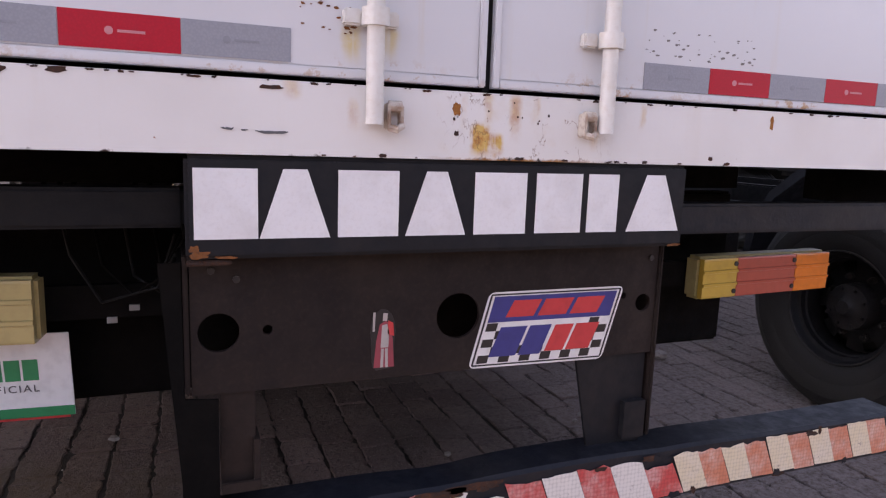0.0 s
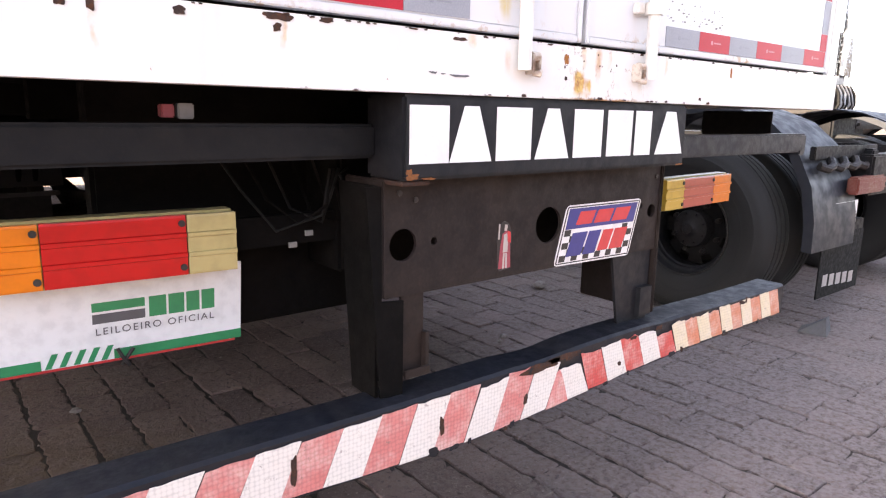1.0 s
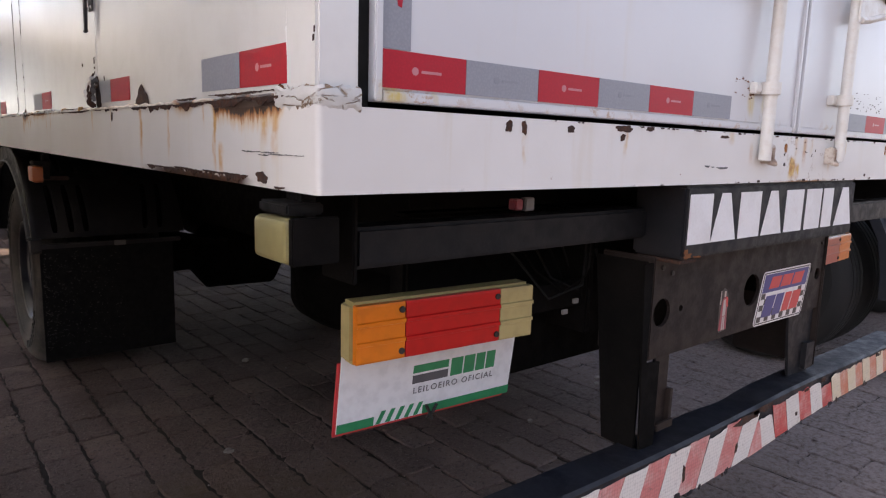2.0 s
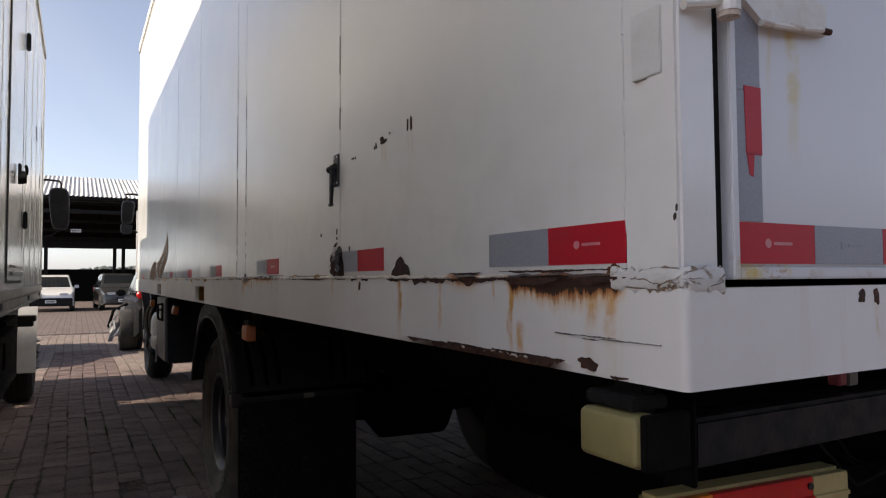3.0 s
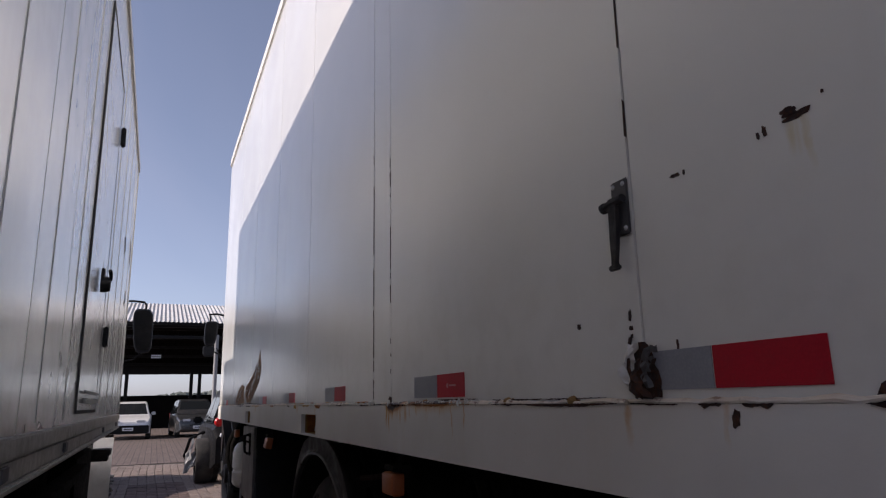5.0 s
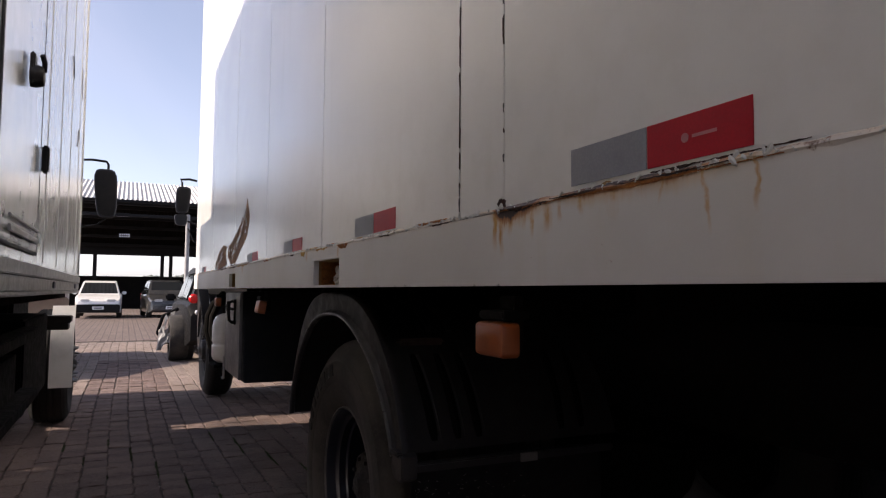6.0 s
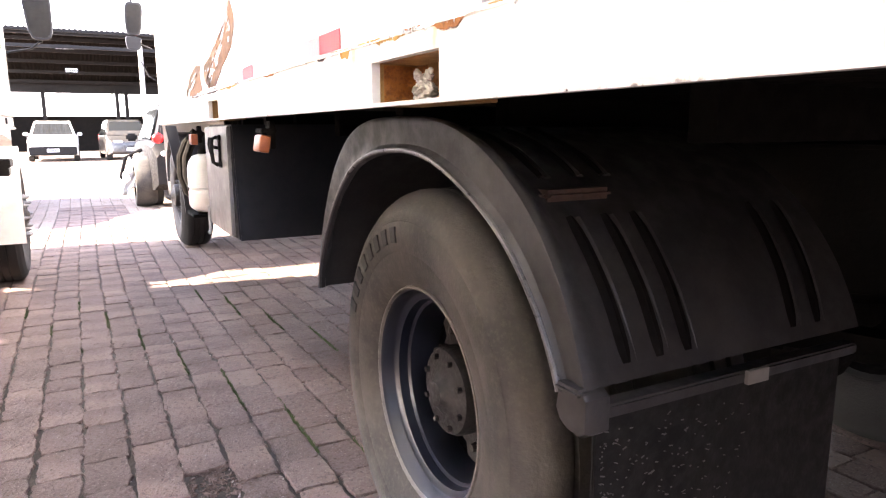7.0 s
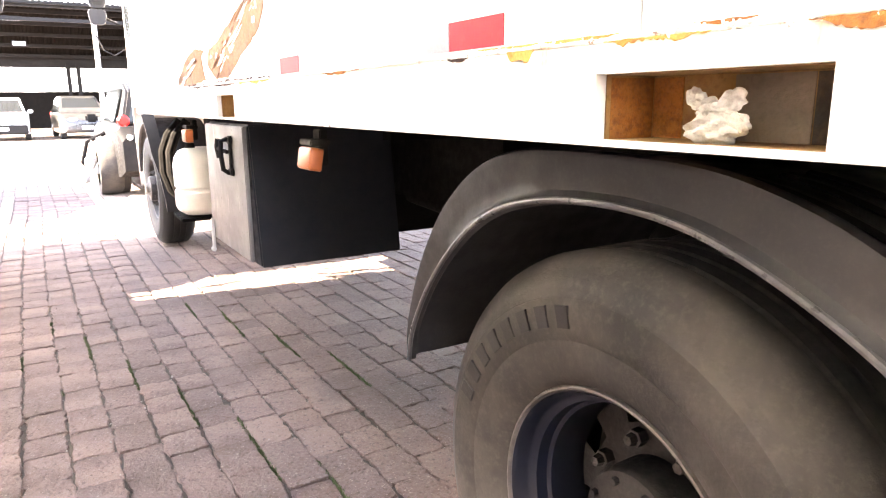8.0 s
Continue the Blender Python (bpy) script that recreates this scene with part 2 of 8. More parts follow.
def door_paint(name):
    """White rear doors, bluish enamel with rust near the lock bars."""
    t = Tree(name)
    x, y, z = t.axes()
    base = t.mix(t.span(t.noise(1.1, 4), 0.35, 0.7), (0.62, 0.625, 0.64), (0.69, 0.69, 0.705))
    mid = t.span(t.math("ABSOLUTE", t.math("SUBTRACT", x, 1.32)), 0.05, 0.40, 1.0, 0.0)
    run = t.noise(1.0, 4, 0.6, t.stretch(14, 14, 0.9))
    base = t.mix(t.math("MULTIPLY", t.span(run, 0.57, 0.74), t.math("ADD", t.math("MULTIPLY", mid, 0.5), 0.16)), base, (0.58, 0.44, 0.22))
    base = t.mix(t.runs(x, z, ((0.10, 0.035, 1.306, 0.03, 1.2), (0.195, 0.018, 1.605, 0.20, 0.8), (0.15, 0.006, 1.60, 0.12, 0.5), (0.175, 0.006, 1.31, 0.03, 0.9), (1.07, 0.02, 1.36, 0.06, 0.8), (1.13, 0.02, 1.36, 0.05, 0.7), (2.40, 0.02, 1.60, 0.16, 0.6))), base, (0.60, 0.47, 0.17))
    edge = t.span(z, 1.28, 1.33, 1.0, 0.0)
    edge = t.math("MULTIPLY", edge, t.math("MULTIPLY", t.span(t.noise(34, 5, 0.7), 0.54, 0.62), t.span(t.noise(2.4, 2), 0.42, 0.6, 0.15, 1.0)))
    base = t.mix(edge, base, (0.42, 0.24, 0.10))
    return t.out(base, 0.28)


def paver_mat(name, islands):
    t = Tree(name)
    r = t.island() if islands else t.random()
    base = t.mix(r, (0.088, 0.052, 0.043), (0.182, 0.120, 0.103))
    base = t.mix(t.span(t.noise(5, 5, 0.65), 0.4, 0.75, 0.0, 0.6), base, (0.092, 0.055, 0.045))
    base = t.mix(t.span(t.noise(90, 4, 0.7), 0.35, 0.7, 0.0, 0.5), base, (0.184, 0.145, 0.132))
    base = t.mix(t.span(t.noise(1.1, 4), 0.46, 0.66, 0.0, 0.75), base, (0.066, 0.042, 0.035))
    base = t.mix(t.span(t.noise(120, 3, 0.6), 0.64, 0.68, 0.0, 0.7), base, (0.315, 0.257, 0.230))
    base = t.mix(t.span(t.noise(48, 5, 0.75), 0.47, 0.34, 0.0, 0.8), base, (0.036, 0.023, 0.019))
    # dry dust and the open ends' brighter light, painted pale; a brown soil smear
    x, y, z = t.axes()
    open_yard_light = t.math("ADD", t.math("ADD", t.math("MULTIPLY", x, 0.75), t.math("MULTIPLY", y, -0.55)), t.math("MULTIPLY", t.noise(1.6, 4, 0.6), 1.1))
    base = t.mix(t.math("MULTIPLY", t.span(open_yard_light, 0.75, 2.3, 0.0, 0.75), t.span(t.noise(40, 5, 0.75), 0.30, 0.62)), base, (0.29, 0.245, 0.232))
    # the far lane is paled too, to carry its sunlit brightness
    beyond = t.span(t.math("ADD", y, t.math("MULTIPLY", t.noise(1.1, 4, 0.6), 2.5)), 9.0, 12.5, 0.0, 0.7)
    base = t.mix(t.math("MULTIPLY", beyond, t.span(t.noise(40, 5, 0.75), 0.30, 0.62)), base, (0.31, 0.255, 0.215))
    soil = t.math("ADD", t.math("POWER", t.math("SUBTRACT", x, 0.25), 2.0), t.math("POWER", t.math("SUBTRACT", y, 0.95), 2.0))
    soil = t.span(t.math("ADD", soil, t.math("MULTIPLY", t.noise(5, 5, 0.7), 1.1)), 0.65, 1.25, 0.8, 0.0)
    base = t.mix(t.math("MULTIPLY", soil, t.span(t.noise(26, 5, 0.7), 0.28, 0.55)), base, (0.105, 0.068, 0.040))
    t.bump(t.math("ADD", t.noise(120, 4, 0.7), t.math("MULTIPLY", t.noise(22, 4), 1.8)), 1.0, 0.009)
    return t.out(base, 0.85)


def plain(name, color, rough=0.5, metal=0.0, **more):
    t = Tree(name)
    c = t.mix(t.span(t.noise(40, 4), 0.4, 0.7, 0.0, 0.3), color, tuple(0.6 * v for v in color))
    return t.out(c, rough, metal, **more)


def tape_mat(name, color):
    """Worn retroreflective tape with a fine honeycomb relief."""
    t = Tree(name)
    v = t.t.nodes.new("ShaderNodeTexVoronoi")
    t.put(v.inputs["Vector"], t.pos)
    v.inputs["Scale"].default_value = 260
    c = t.mix(t.span(v.outputs["Distance"], 0.2, 0.7, 0.0, 0.18), color, tuple(0.55 * k for k in color))
    c = t.mix(t.span(t.noise(28, 5, 0.7), 0.52, 0.75, 0.0, 0.3), c, tuple(0.6 * k + 0.03 for k in color))
    return t.out(c, 0.42, 0.0, Specular_IOR_Level=0.3)


def faded_stripe(name, color):
    t = Tree(name)
    v = t.t.nodes.new("ShaderNodeTexVoronoi")
    t.put(v.inputs["Vector"], t.pos)
    v.inputs["Scale"].default_value, v.inputs["Randomness"].default_value = 115, 0.25
    c = t.mix(t.span(t.noise(9, 5, 0.75), 0.40, 0.70, 0.0, 0.6), color, (0.74, 0.67, 0.62))
    c = t.mix(t.span(v.outputs["Distance"], 0.35, 0.75, 0.0, 0.45), c, tuple(0.55 * k for k in color))
    c = t.mix(t.span(t.noise(45, 5, 0.8), 0.60, 0.68, 0.0, 0.7), c, (0.20, 0.15, 0.13))
    t.bump(t.noise(160, 3), 0.3, 0.002)
    return t.out(c, 0.4)


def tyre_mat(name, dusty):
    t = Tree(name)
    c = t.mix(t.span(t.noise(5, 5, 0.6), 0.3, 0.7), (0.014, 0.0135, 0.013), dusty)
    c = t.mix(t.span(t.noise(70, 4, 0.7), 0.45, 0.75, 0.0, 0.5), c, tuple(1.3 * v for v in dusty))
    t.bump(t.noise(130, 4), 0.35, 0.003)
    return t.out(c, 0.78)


def car_paint(name, color):
    t = Tree(name)
    c = t.mix(t.span(t.noise(6, 5), 0.45, 0.75, 0.0, 0.3), color, (0.22, 0.20, 0.18))
    return t.out(c, 0.28, 0.0, Coat_Weight=0.6, Coat_Roughness=0.12)


SIDE, SILL, DOOR = side_paint("side_paint"), sill_paint("sill_paint"), door_paint("door_paint")
WHITE_STEEL = worn("white_steel", (0.69, 0.675, 0.64), (0.44, 0.30, 0.17), 0.42, 0, 0.3, 9, 0.25, 90, 0.15)
BLACK = worn("black_steel", (0.006, 0.0065, 0.008), (0.020, 0.017, 0.015), 0.55, 0, 0.5, 6, 0.3, 120, 0.3, 0.2)
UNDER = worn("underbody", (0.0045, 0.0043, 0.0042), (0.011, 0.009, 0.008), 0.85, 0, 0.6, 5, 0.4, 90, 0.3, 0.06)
BOARD = worn("board_paint", (0.008, 0.009, 0.012), (0.026, 0.022, 0.022), 0.55, 0, 0.35, 7, 0.2, 140, 0.2, 0.25)
PLATE = worn("brown_black_paint", (0.015, 0.0105, 0.0100), (0.036, 0.025, 0.020), 0.6, 0, 0.5, 5, 0.25, 120, 0.3, 0.22)
BUMPER = worn("bumper_paint", (0.008, 0.010, 0.016), (0.022, 0.019, 0.018), 0.5, 0, 0.45, 5, 0.3, 110, 0.3, 0.3)
RUSTY = worn("bare_rust", (0.028, 0.013, 0.009), (0.13, 0.045, 0.017), 0.85, 0, 0.4, 30, 0.6, 150, 0.5)
RUST_LIGHT = worn("light_rust", (0.20, 0.070, 0.018), (0.055, 0.022, 0.011), 0.85, 0, 0.85, 55, 0.6, 190, 0.5)
# TYRE_FAR is a darker copy: shade on far wheels is put in its colour
TYRE, TYRE_FAR = tyre_mat("tyre_rubber", (0.058, 0.050, 0.043)), tyre_mat("tyre_rubber_dark", (0.013, 0.0125, 0.012))
_t = Tree("rim_steel")
RIM = _t.out(_t.mix(_t.span(_t.noise(7, 4), 0.45, 0.75, 0.0, 0.6), (0.008, 0.010, 0.018), (0.019, 0.019, 0.022)), 0.30, 0.0, Specular_IOR_Level=0.42)
HUB = worn("hub_iron", (0.013, 0.012, 0.013), (0.030, 0.025, 0.023), 0.6, 0.1, 0.5, 14, 0.4, 130, 0.4, 0.3)
RIM_LIP = worn("rim_lip", (0.15, 0.137, 0.128), (0.040, 0.035, 0.032), 0.45, 0.3, 0.6, 12, 0.3, 100, 0.3)
IRON = worn("cast_iron", (0.022, 0.020, 0.020), (0.055, 0.043, 0.036), 0.6, 0.2, 0.6, 14, 0.4, 130, 0.4)
GUARD = worn("mudguard_plastic", (0.021, 0.0205, 0.022), (0.050, 0.044, 0.041), 0.5, 0, 0.55, 4, 0.12, 150, 0.25, 0.33)
RUBBER = worn("flap_rubber", (0.008, 0.0078, 0.0078), (0.018, 0.016, 0.0145), 0.75, 0, 0.4, 9, 0.5, 90, 0.3, 0.2)
TAPE_RED, TAPE_SILVER = tape_mat("red_tape", (0.47, 0.010, 0.026)), tape_mat("silver_tape", (0.30, 0.31, 0.345))
STRIPE_RED, STRIPE_WHITE = faded_stripe("stripe_red", (0.60, 0.075, 0.070)), faded_stripe("stripe_white", (0.74, 0.71, 0.67))
STRIPE_PINK = faded_stripe("stripe_pink", (0.62, 0.20, 0.19))
STRIPE_ORANGE, STRIPE_CREAM = faded_stripe("stripe_orange", (0.62, 0.21, 0.12)), faded_stripe("stripe_cream", (0.72, 0.62, 0.44))
LETTER = worn("letter_white", (0.76, 0.76, 0.77), (0.42, 0.38, 0.34), 0.45, 0, 0.25, 12, 0.1, 160, 0.12)
STICKER_WHITE, STICKER_BLUE = plain("sticker_white", (0.74, 0.73, 0.72), 0.35), plain("sticker_blue", (0.035, 0.04, 0.20), 0.35)
STICKER_RED, STICKER_BLACK = plain("sticker_red", (0.58, 0.045, 0.05), 0.35), plain("sticker_black", (0.015, 0.015, 0.018), 0.35)
MAROON, SKIN_GREY = plain("sticker_maroon", (0.30, 0.05, 0.07), 0.4), plain("sticker_grey", (0.42, 0.38, 0.36), 0.4)
LAMP_RED = plain("lamp_red", (0.50, 0.010, 0.010), 0.3, 0, Specular_IOR_Level=0.3)
LAMP_AMBER = plain("lamp_amber", (0.70, 0.18, 0.010), 0.3, 0, Specular_IOR_Level=0.35)
LAMP_CLEAR = plain("lamp_clear", (0.42, 0.34, 0.15), 0.3, 0, Specular_IOR_Level=0.4)
LAMP_YELLOW = plain("lamp_yellow", (0.52, 0.34, 0.055), 0.3, 0, Specular_IOR_Level=0.4)
LAMP_FADED = plain("lamp_faded_red", (0.40, 0.065, 0.040), 0.3)
MARKER = plain("marker_amber", (0.32, 0.082, 0.020), 0.35)
BOARD_WHITE, GREEN, DARK_GREY = plain("board_white", (0.74, 0.75, 0.76), 0.4), plain("board_green", (0.02, 0.24, 0.10), 0.4), plain("print_grey", (0.10, 0.10, 0.11), 0.5)
STEEL = worn("grey_sheet", (0.20, 0.20, 0.21), (0.10, 0.09, 0.08), 0.38, 0.5, 0.5, 4, 0.2, 120, 0.25)
_t = Tree("box_door_steel")
_c = _t.mix(_t.span(_t.noise(2.2, 3), 0.35, 0.65), (0.115, 0.118, 0.124), (0.215, 0.216, 0.220))
_c = _t.mix(_t.span(_t.noise(1.0, 5, 0.7, _t.stretch(40, 40, 6)), 0.60, 0.66, 0.0, 0.6), _c, (0.40, 0.39, 0.37))
_c = _t.mix(_t.span(_t.noise(60, 4), 0.62, 0.70, 0.0, 0.6), _c, (0.05, 0.045, 0.042))
TOOL_DOOR = _t.out(_c, _t.span(_t.noise(9, 4), 0.3, 0.7, 0.30, 0.46), 0.15, Specular_IOR_Level=0.5)
BOXBLACK = worn("box_black", (0.010, 0.012, 0.018), (0.022, 0.022, 0.024), 0.5, 0, 0.4, 4, 0.2, 120, 0.2, 0.3)
JUG = worn("jug_plastic", (0.78, 0.78, 0.75), (0.55, 0.52, 0.45), 0.4, 0, 0.35, 8, 0.1, 100, 0.1)
BAG = worn("thin_bag", (0.60, 0.585, 0.55), (0.30, 0.26, 0.21), 0.45, 0, 0.7, 60, 0.5, 200, 0.3)
GREY_RUST = worn("grey_brown_steel", (0.25, 0.20, 0.15), (0.13, 0.095, 0.065), 0.8, 0, 0.6, 14, 0.4, 120, 0.4)
OCHRE = worn("rusty_channel", (0.33, 0.19, 0.068), (0.16, 0.065, 0.024), 0.8, 0, 0.7, 18, 0.5, 120, 0.5)
SCUFF_DARK = plain("dark_scuff", (0.085, 0.082, 0.080), 0.7)
GREY_SCUFF = plain("scuff_grey", (0.20, 0.19, 0.18), 0.8)
GUARD_GREY = worn("grey_guard", (0.011, 0.0135, 0.020), (0.022, 0.021, 0.022), 0.5, 0, 0.45, 3, 0.06, 120, 0.2, 0.4)
CAB_WHITE = car_paint("cab_white", (0.74, 0.74, 0.73))
_t = Tree("dark_glass")
GLASS = _t.out((0.015, 0.018, 0.021), 0.08, 0.0, Specular_IOR_Level=0.35)
CHROME = worn("chrome", (0.62, 0.62, 0.62), (0.25, 0.22, 0.2), 0.15, 1.0, 0.3, 8, 0.1, 90, 0.1)
PURLIN = worn("purlin_grey", (0.30, 0.30, 0.30), (0.12, 0.12, 0.12), 0.6, 0, 0.4, 2, 0.1, 60, 0.2)
STEEL_PALE = worn("pale_steel", (0.52, 0.52, 0.52), (0.3, 0.29, 0.27), 0.5, 0, 0.4, 4, 0.1, 90, 0.2)
# GUARD_LIP is paler than GUARD: the lip's highlight is put in its colour
GUARD_LIP = worn("lip_highlight", (0.050, 0.049, 0.051), (0.10, 0.096, 0.095), 0.35, 0, 0.6, 9, 0.3, 140, 0.4)
SLOT_SHADE = plain("slot_shade_black", (0.007, 0.006, 0.006), 1.0, 0, Specular_IOR_Level=0.0)
BROWN_BAR = worn("brown_bar", (0.050, 0.026, 0.019), (0.022, 0.016, 0.014), 0.7, 0, 0.6, 14, 0.4, 120, 0.4)
WRECK = plain("wreck_black", (0.006, 0.006, 0.007), 0.9, 0, Specular_IOR_Level=0.05)
SCRAPE = worn("scraped_metal", (0.27, 0.135, 0.062), (0.11, 0.055, 0.028), 0.7, 0, 0.7, 25, 0.4, 120, 0.4)
DARK_BROWN = worn("dark_brown_steel", (0.045, 0.034, 0.026), (0.12, 0.080, 0.045), 0.85, 0, 0.5, 30, 0.3, 120, 0.3)
RUST_ORANGE = worn("orange_rust", (0.36, 0.135, 0.028), (0.12, 0.042, 0.014), 0.85, 0, 0.7, 60, 0.6, 190, 0.5)
RUST_YELLOW = worn("yellow_rust", (0.52, 0.31, 0.075), (0.30, 0.105, 0.022), 0.85, 0, 0.8, 45, 0.5, 190, 0.5)
REPAIR = worn("repair_paint", (0.60, 0.60, 0.57), (0.45, 0.43, 0.38), 0.5, 0, 0.3, 20, 0.1, 120, 0.1)
RUSTY_WHITE = worn("rusty_white", (0.58, 0.52, 0.45), (0.22, 0.095, 0.04), 0.6, 0, 0.95, 22, 0.5, 120, 0.5)


# ---- mesh helpers ----
def box(bm, x0, x1, y0, y1, z0, z1, bevel=0.0, m=None):
    """Adds a box, its edges rounded by bevel."""
    vs = bmesh.ops.create_cube(bm, size=1.0)["verts"]
    for v in vs:
        v.co = Vector((x0 + (v.co.x + 0.5) * (x1 - x0), y0 + (v.co.y + 0.5) * (y1 - y0), z0 + (v.co.z + 0.5) * (z1 - z0)))
    if bevel:
        es = {e for v in vs for e in v.link_edges}
        vs = {v for f in bmesh.ops.bevel(bm, geom=list(es), offset=bevel, segments=2, affect="EDGES", clamp_overlap=True)["faces"] for v in f.verts} | {v for v in vs if v.is_valid}
    if m:
        bmesh.ops.transform(bm, matrix=m, verts=list(vs))
    return bm


def boxes(*specs, bevel=0.0):
    bm = bmesh.new()
    for s in specs:
        box(bm, *s, bevel=bevel)
    return bm


def tube(bm, points, r, n=10, closed=False):
    """A round tube along points."""
    pts = [Vector(p) for p in points]
    rings = []
    for i, p in enumerate(pts):
        a = pts[max(i - 1, 0)]
        b = pts[min(i + 1, len(pts) - 1)]
        d = (b - a).normalized()
        u = d.orthogonal().normalized() if i == 0 else (u - d * u.dot(d)).normalized()
        w = d.cross(u)
        rings.append([bm.verts.new(p + r * (math.cos(k * 2 * math.pi / n) * u + math.sin(k * 2 * math.pi / n) * w)) for k in range(n)])
    for a, b in zip(rings, rings[1:]):
        for k in range(n):
            bm.faces.new((a[k], a[(k + 1) % n], b[(k + 1) % n], b[k]))
    bm.faces.new(rings[0][::-1])
    bm.faces.new(rings[-1])
    return bm


def lathe(bm, profile, centre, n=64, skip=None):
    """Turns a profile of (radius, x) round an axis along x through centre. skip(i, k): leaves a face out."""
    cx, cy, cz = centre
    rings = [[bm.verts.new((cx + x, cy + r * math.cos(2 * math.pi * k / n), cz + r * math.sin(2 * math.pi * k / n))) for k in range(n)] for r, x in profile]
    for i, (a, b) in enumerate(zip(rings, rings[1:])):
        for k in range(n):
            if not (skip and skip(i, k)):
                bm.faces.new((a[k], a[(k + 1) % n], b[(k + 1) % n], b[k]))
    return bm


def sheet(bm, poly, axis, at, thick):
    """A flat plate: a polygon of (u, v) in the plane axis = at, thickened along the axis."""
    def place(u, v, w):
        return {"x": (w, u, v), "y": (u, w, v), "z": (u, v, w)}[axis]
    a = [bm.verts.new(place(u, v, at)) for u, v in poly]
    b = [bm.verts.new(place(u, v, at + thick)) for u, v in poly]
    bm.faces.new(a), bm.faces.new(b[::-1])
    for i in range(len(poly)):
        j = (i + 1) % len(poly)
        bm.faces.new((a[j], a[i], b[i], b[j]))
    return bm


def loft(bm, rings, cap=True):
    """Joins rings of points, each a closed loop."""
    vs = [[bm.verts.new(p) for p in ring] for ring in rings]
    n = len(vs[0])
    for a, b in zip(vs, vs[1:]):
        for k in range(n):
            bm.faces.new((a[k], a[(k + 1) % n], b[(k + 1) % n], b[k]))
    if cap:
        bm.faces.new(vs[0][::-1]), bm.faces.new(vs[-1])
    return bm


def make(name, bm, material, smooth=False):
    bmesh.ops.recalc_face_normals(bm, faces=bm.faces[:])
    me = bpy.data.meshes.new(name)
    bm.to_mesh(me)
    bm.free()
    for m in material if isinstance(material, (list, tuple)) else (material,):
        me.materials.append(m)
    if smooth:
        me.shade_smooth()
        me.set_sharp_from_angle(angle=radians(35))
    return new(name, me)


def thing(name, label, category, at=(0, 0, 0), group="", kind=""):
    ob = new(name)
    ob.location = at
    ob.empty_display_size = 0.1
    return tagged(ob, label, category, group, kind)


def part(name, bm, material, parent, label="", smooth=False, kind=""):
    ob = make(name, bm, material, smooth)
    top = parent
    m = Matrix.Translation(parent.location) if parent.type == "EMPTY" else Matrix()
    ob.parent = top
    ob.matrix_parent_inverse = m.inverted()
    return tagged(ob, label, kind=kind)


def piece(name, me, parent, m):
    """A part that shares a mesh, at the pose m."""
    ob = new(name, me)
    ob.parent = parent
    if parent.type == "EMPTY":
        ob.matrix_parent_inverse = Matrix.Translation(parent.location).inverted()
    ob.matrix_basis = m
    return ob


def jagged(u0, u1, v0, v1, seed, n=26, rough=0.5):
    """An uneven torn outline inside a rectangle."""
    r = random.Random(seed)
    cu, cv, a, b = (u0 + u1) / 2, (v0 + v1) / 2, (u1 - u0) / 2, (v1 - v0) / 2
    ph, out = [6.3 * r.random() for _ in range(3)], []
    for k in range(n):
        s = 2 * math.pi * k / n
        f = 1 - rough * (0.35 + 0.25 * math.sin(2 * s + ph[0]) + 0.2 * math.sin(5 * s + ph[1]) + 0.3 * (r.random() - 0.5))
        q = max(abs(math.cos(s)), abs(math.sin(s))) ** 0.6
        out.append((cu + a * f * math.cos(s) / q, cv + b * f * math.sin(s) / q))
    return out


def ragged(u0, u1, top, depth, seed, step=0.004):
    """A torn band: a nearly straight upper edge, a spiky lower one."""
    r = random.Random(seed)
    n = max(6, int((u1 - u0) / step))
    lower, h = [], 0.3
    for k in range(n + 1):
        h = min(1, max(0.12, h + 0.55 * (r.random() - 0.5)))
        e = min(1, 6 * min(k, n - k) / n + 0.05)
        lower.append((u0 + (u1 - u0) * k / n, top - depth * h * e - 0.0006))
    upper = [(u0 + (u1 - u0) * k / n, top + 0.0012 * (r.random() - 0.3)) for k in range(n, -1, -1)]
    return lower + upper


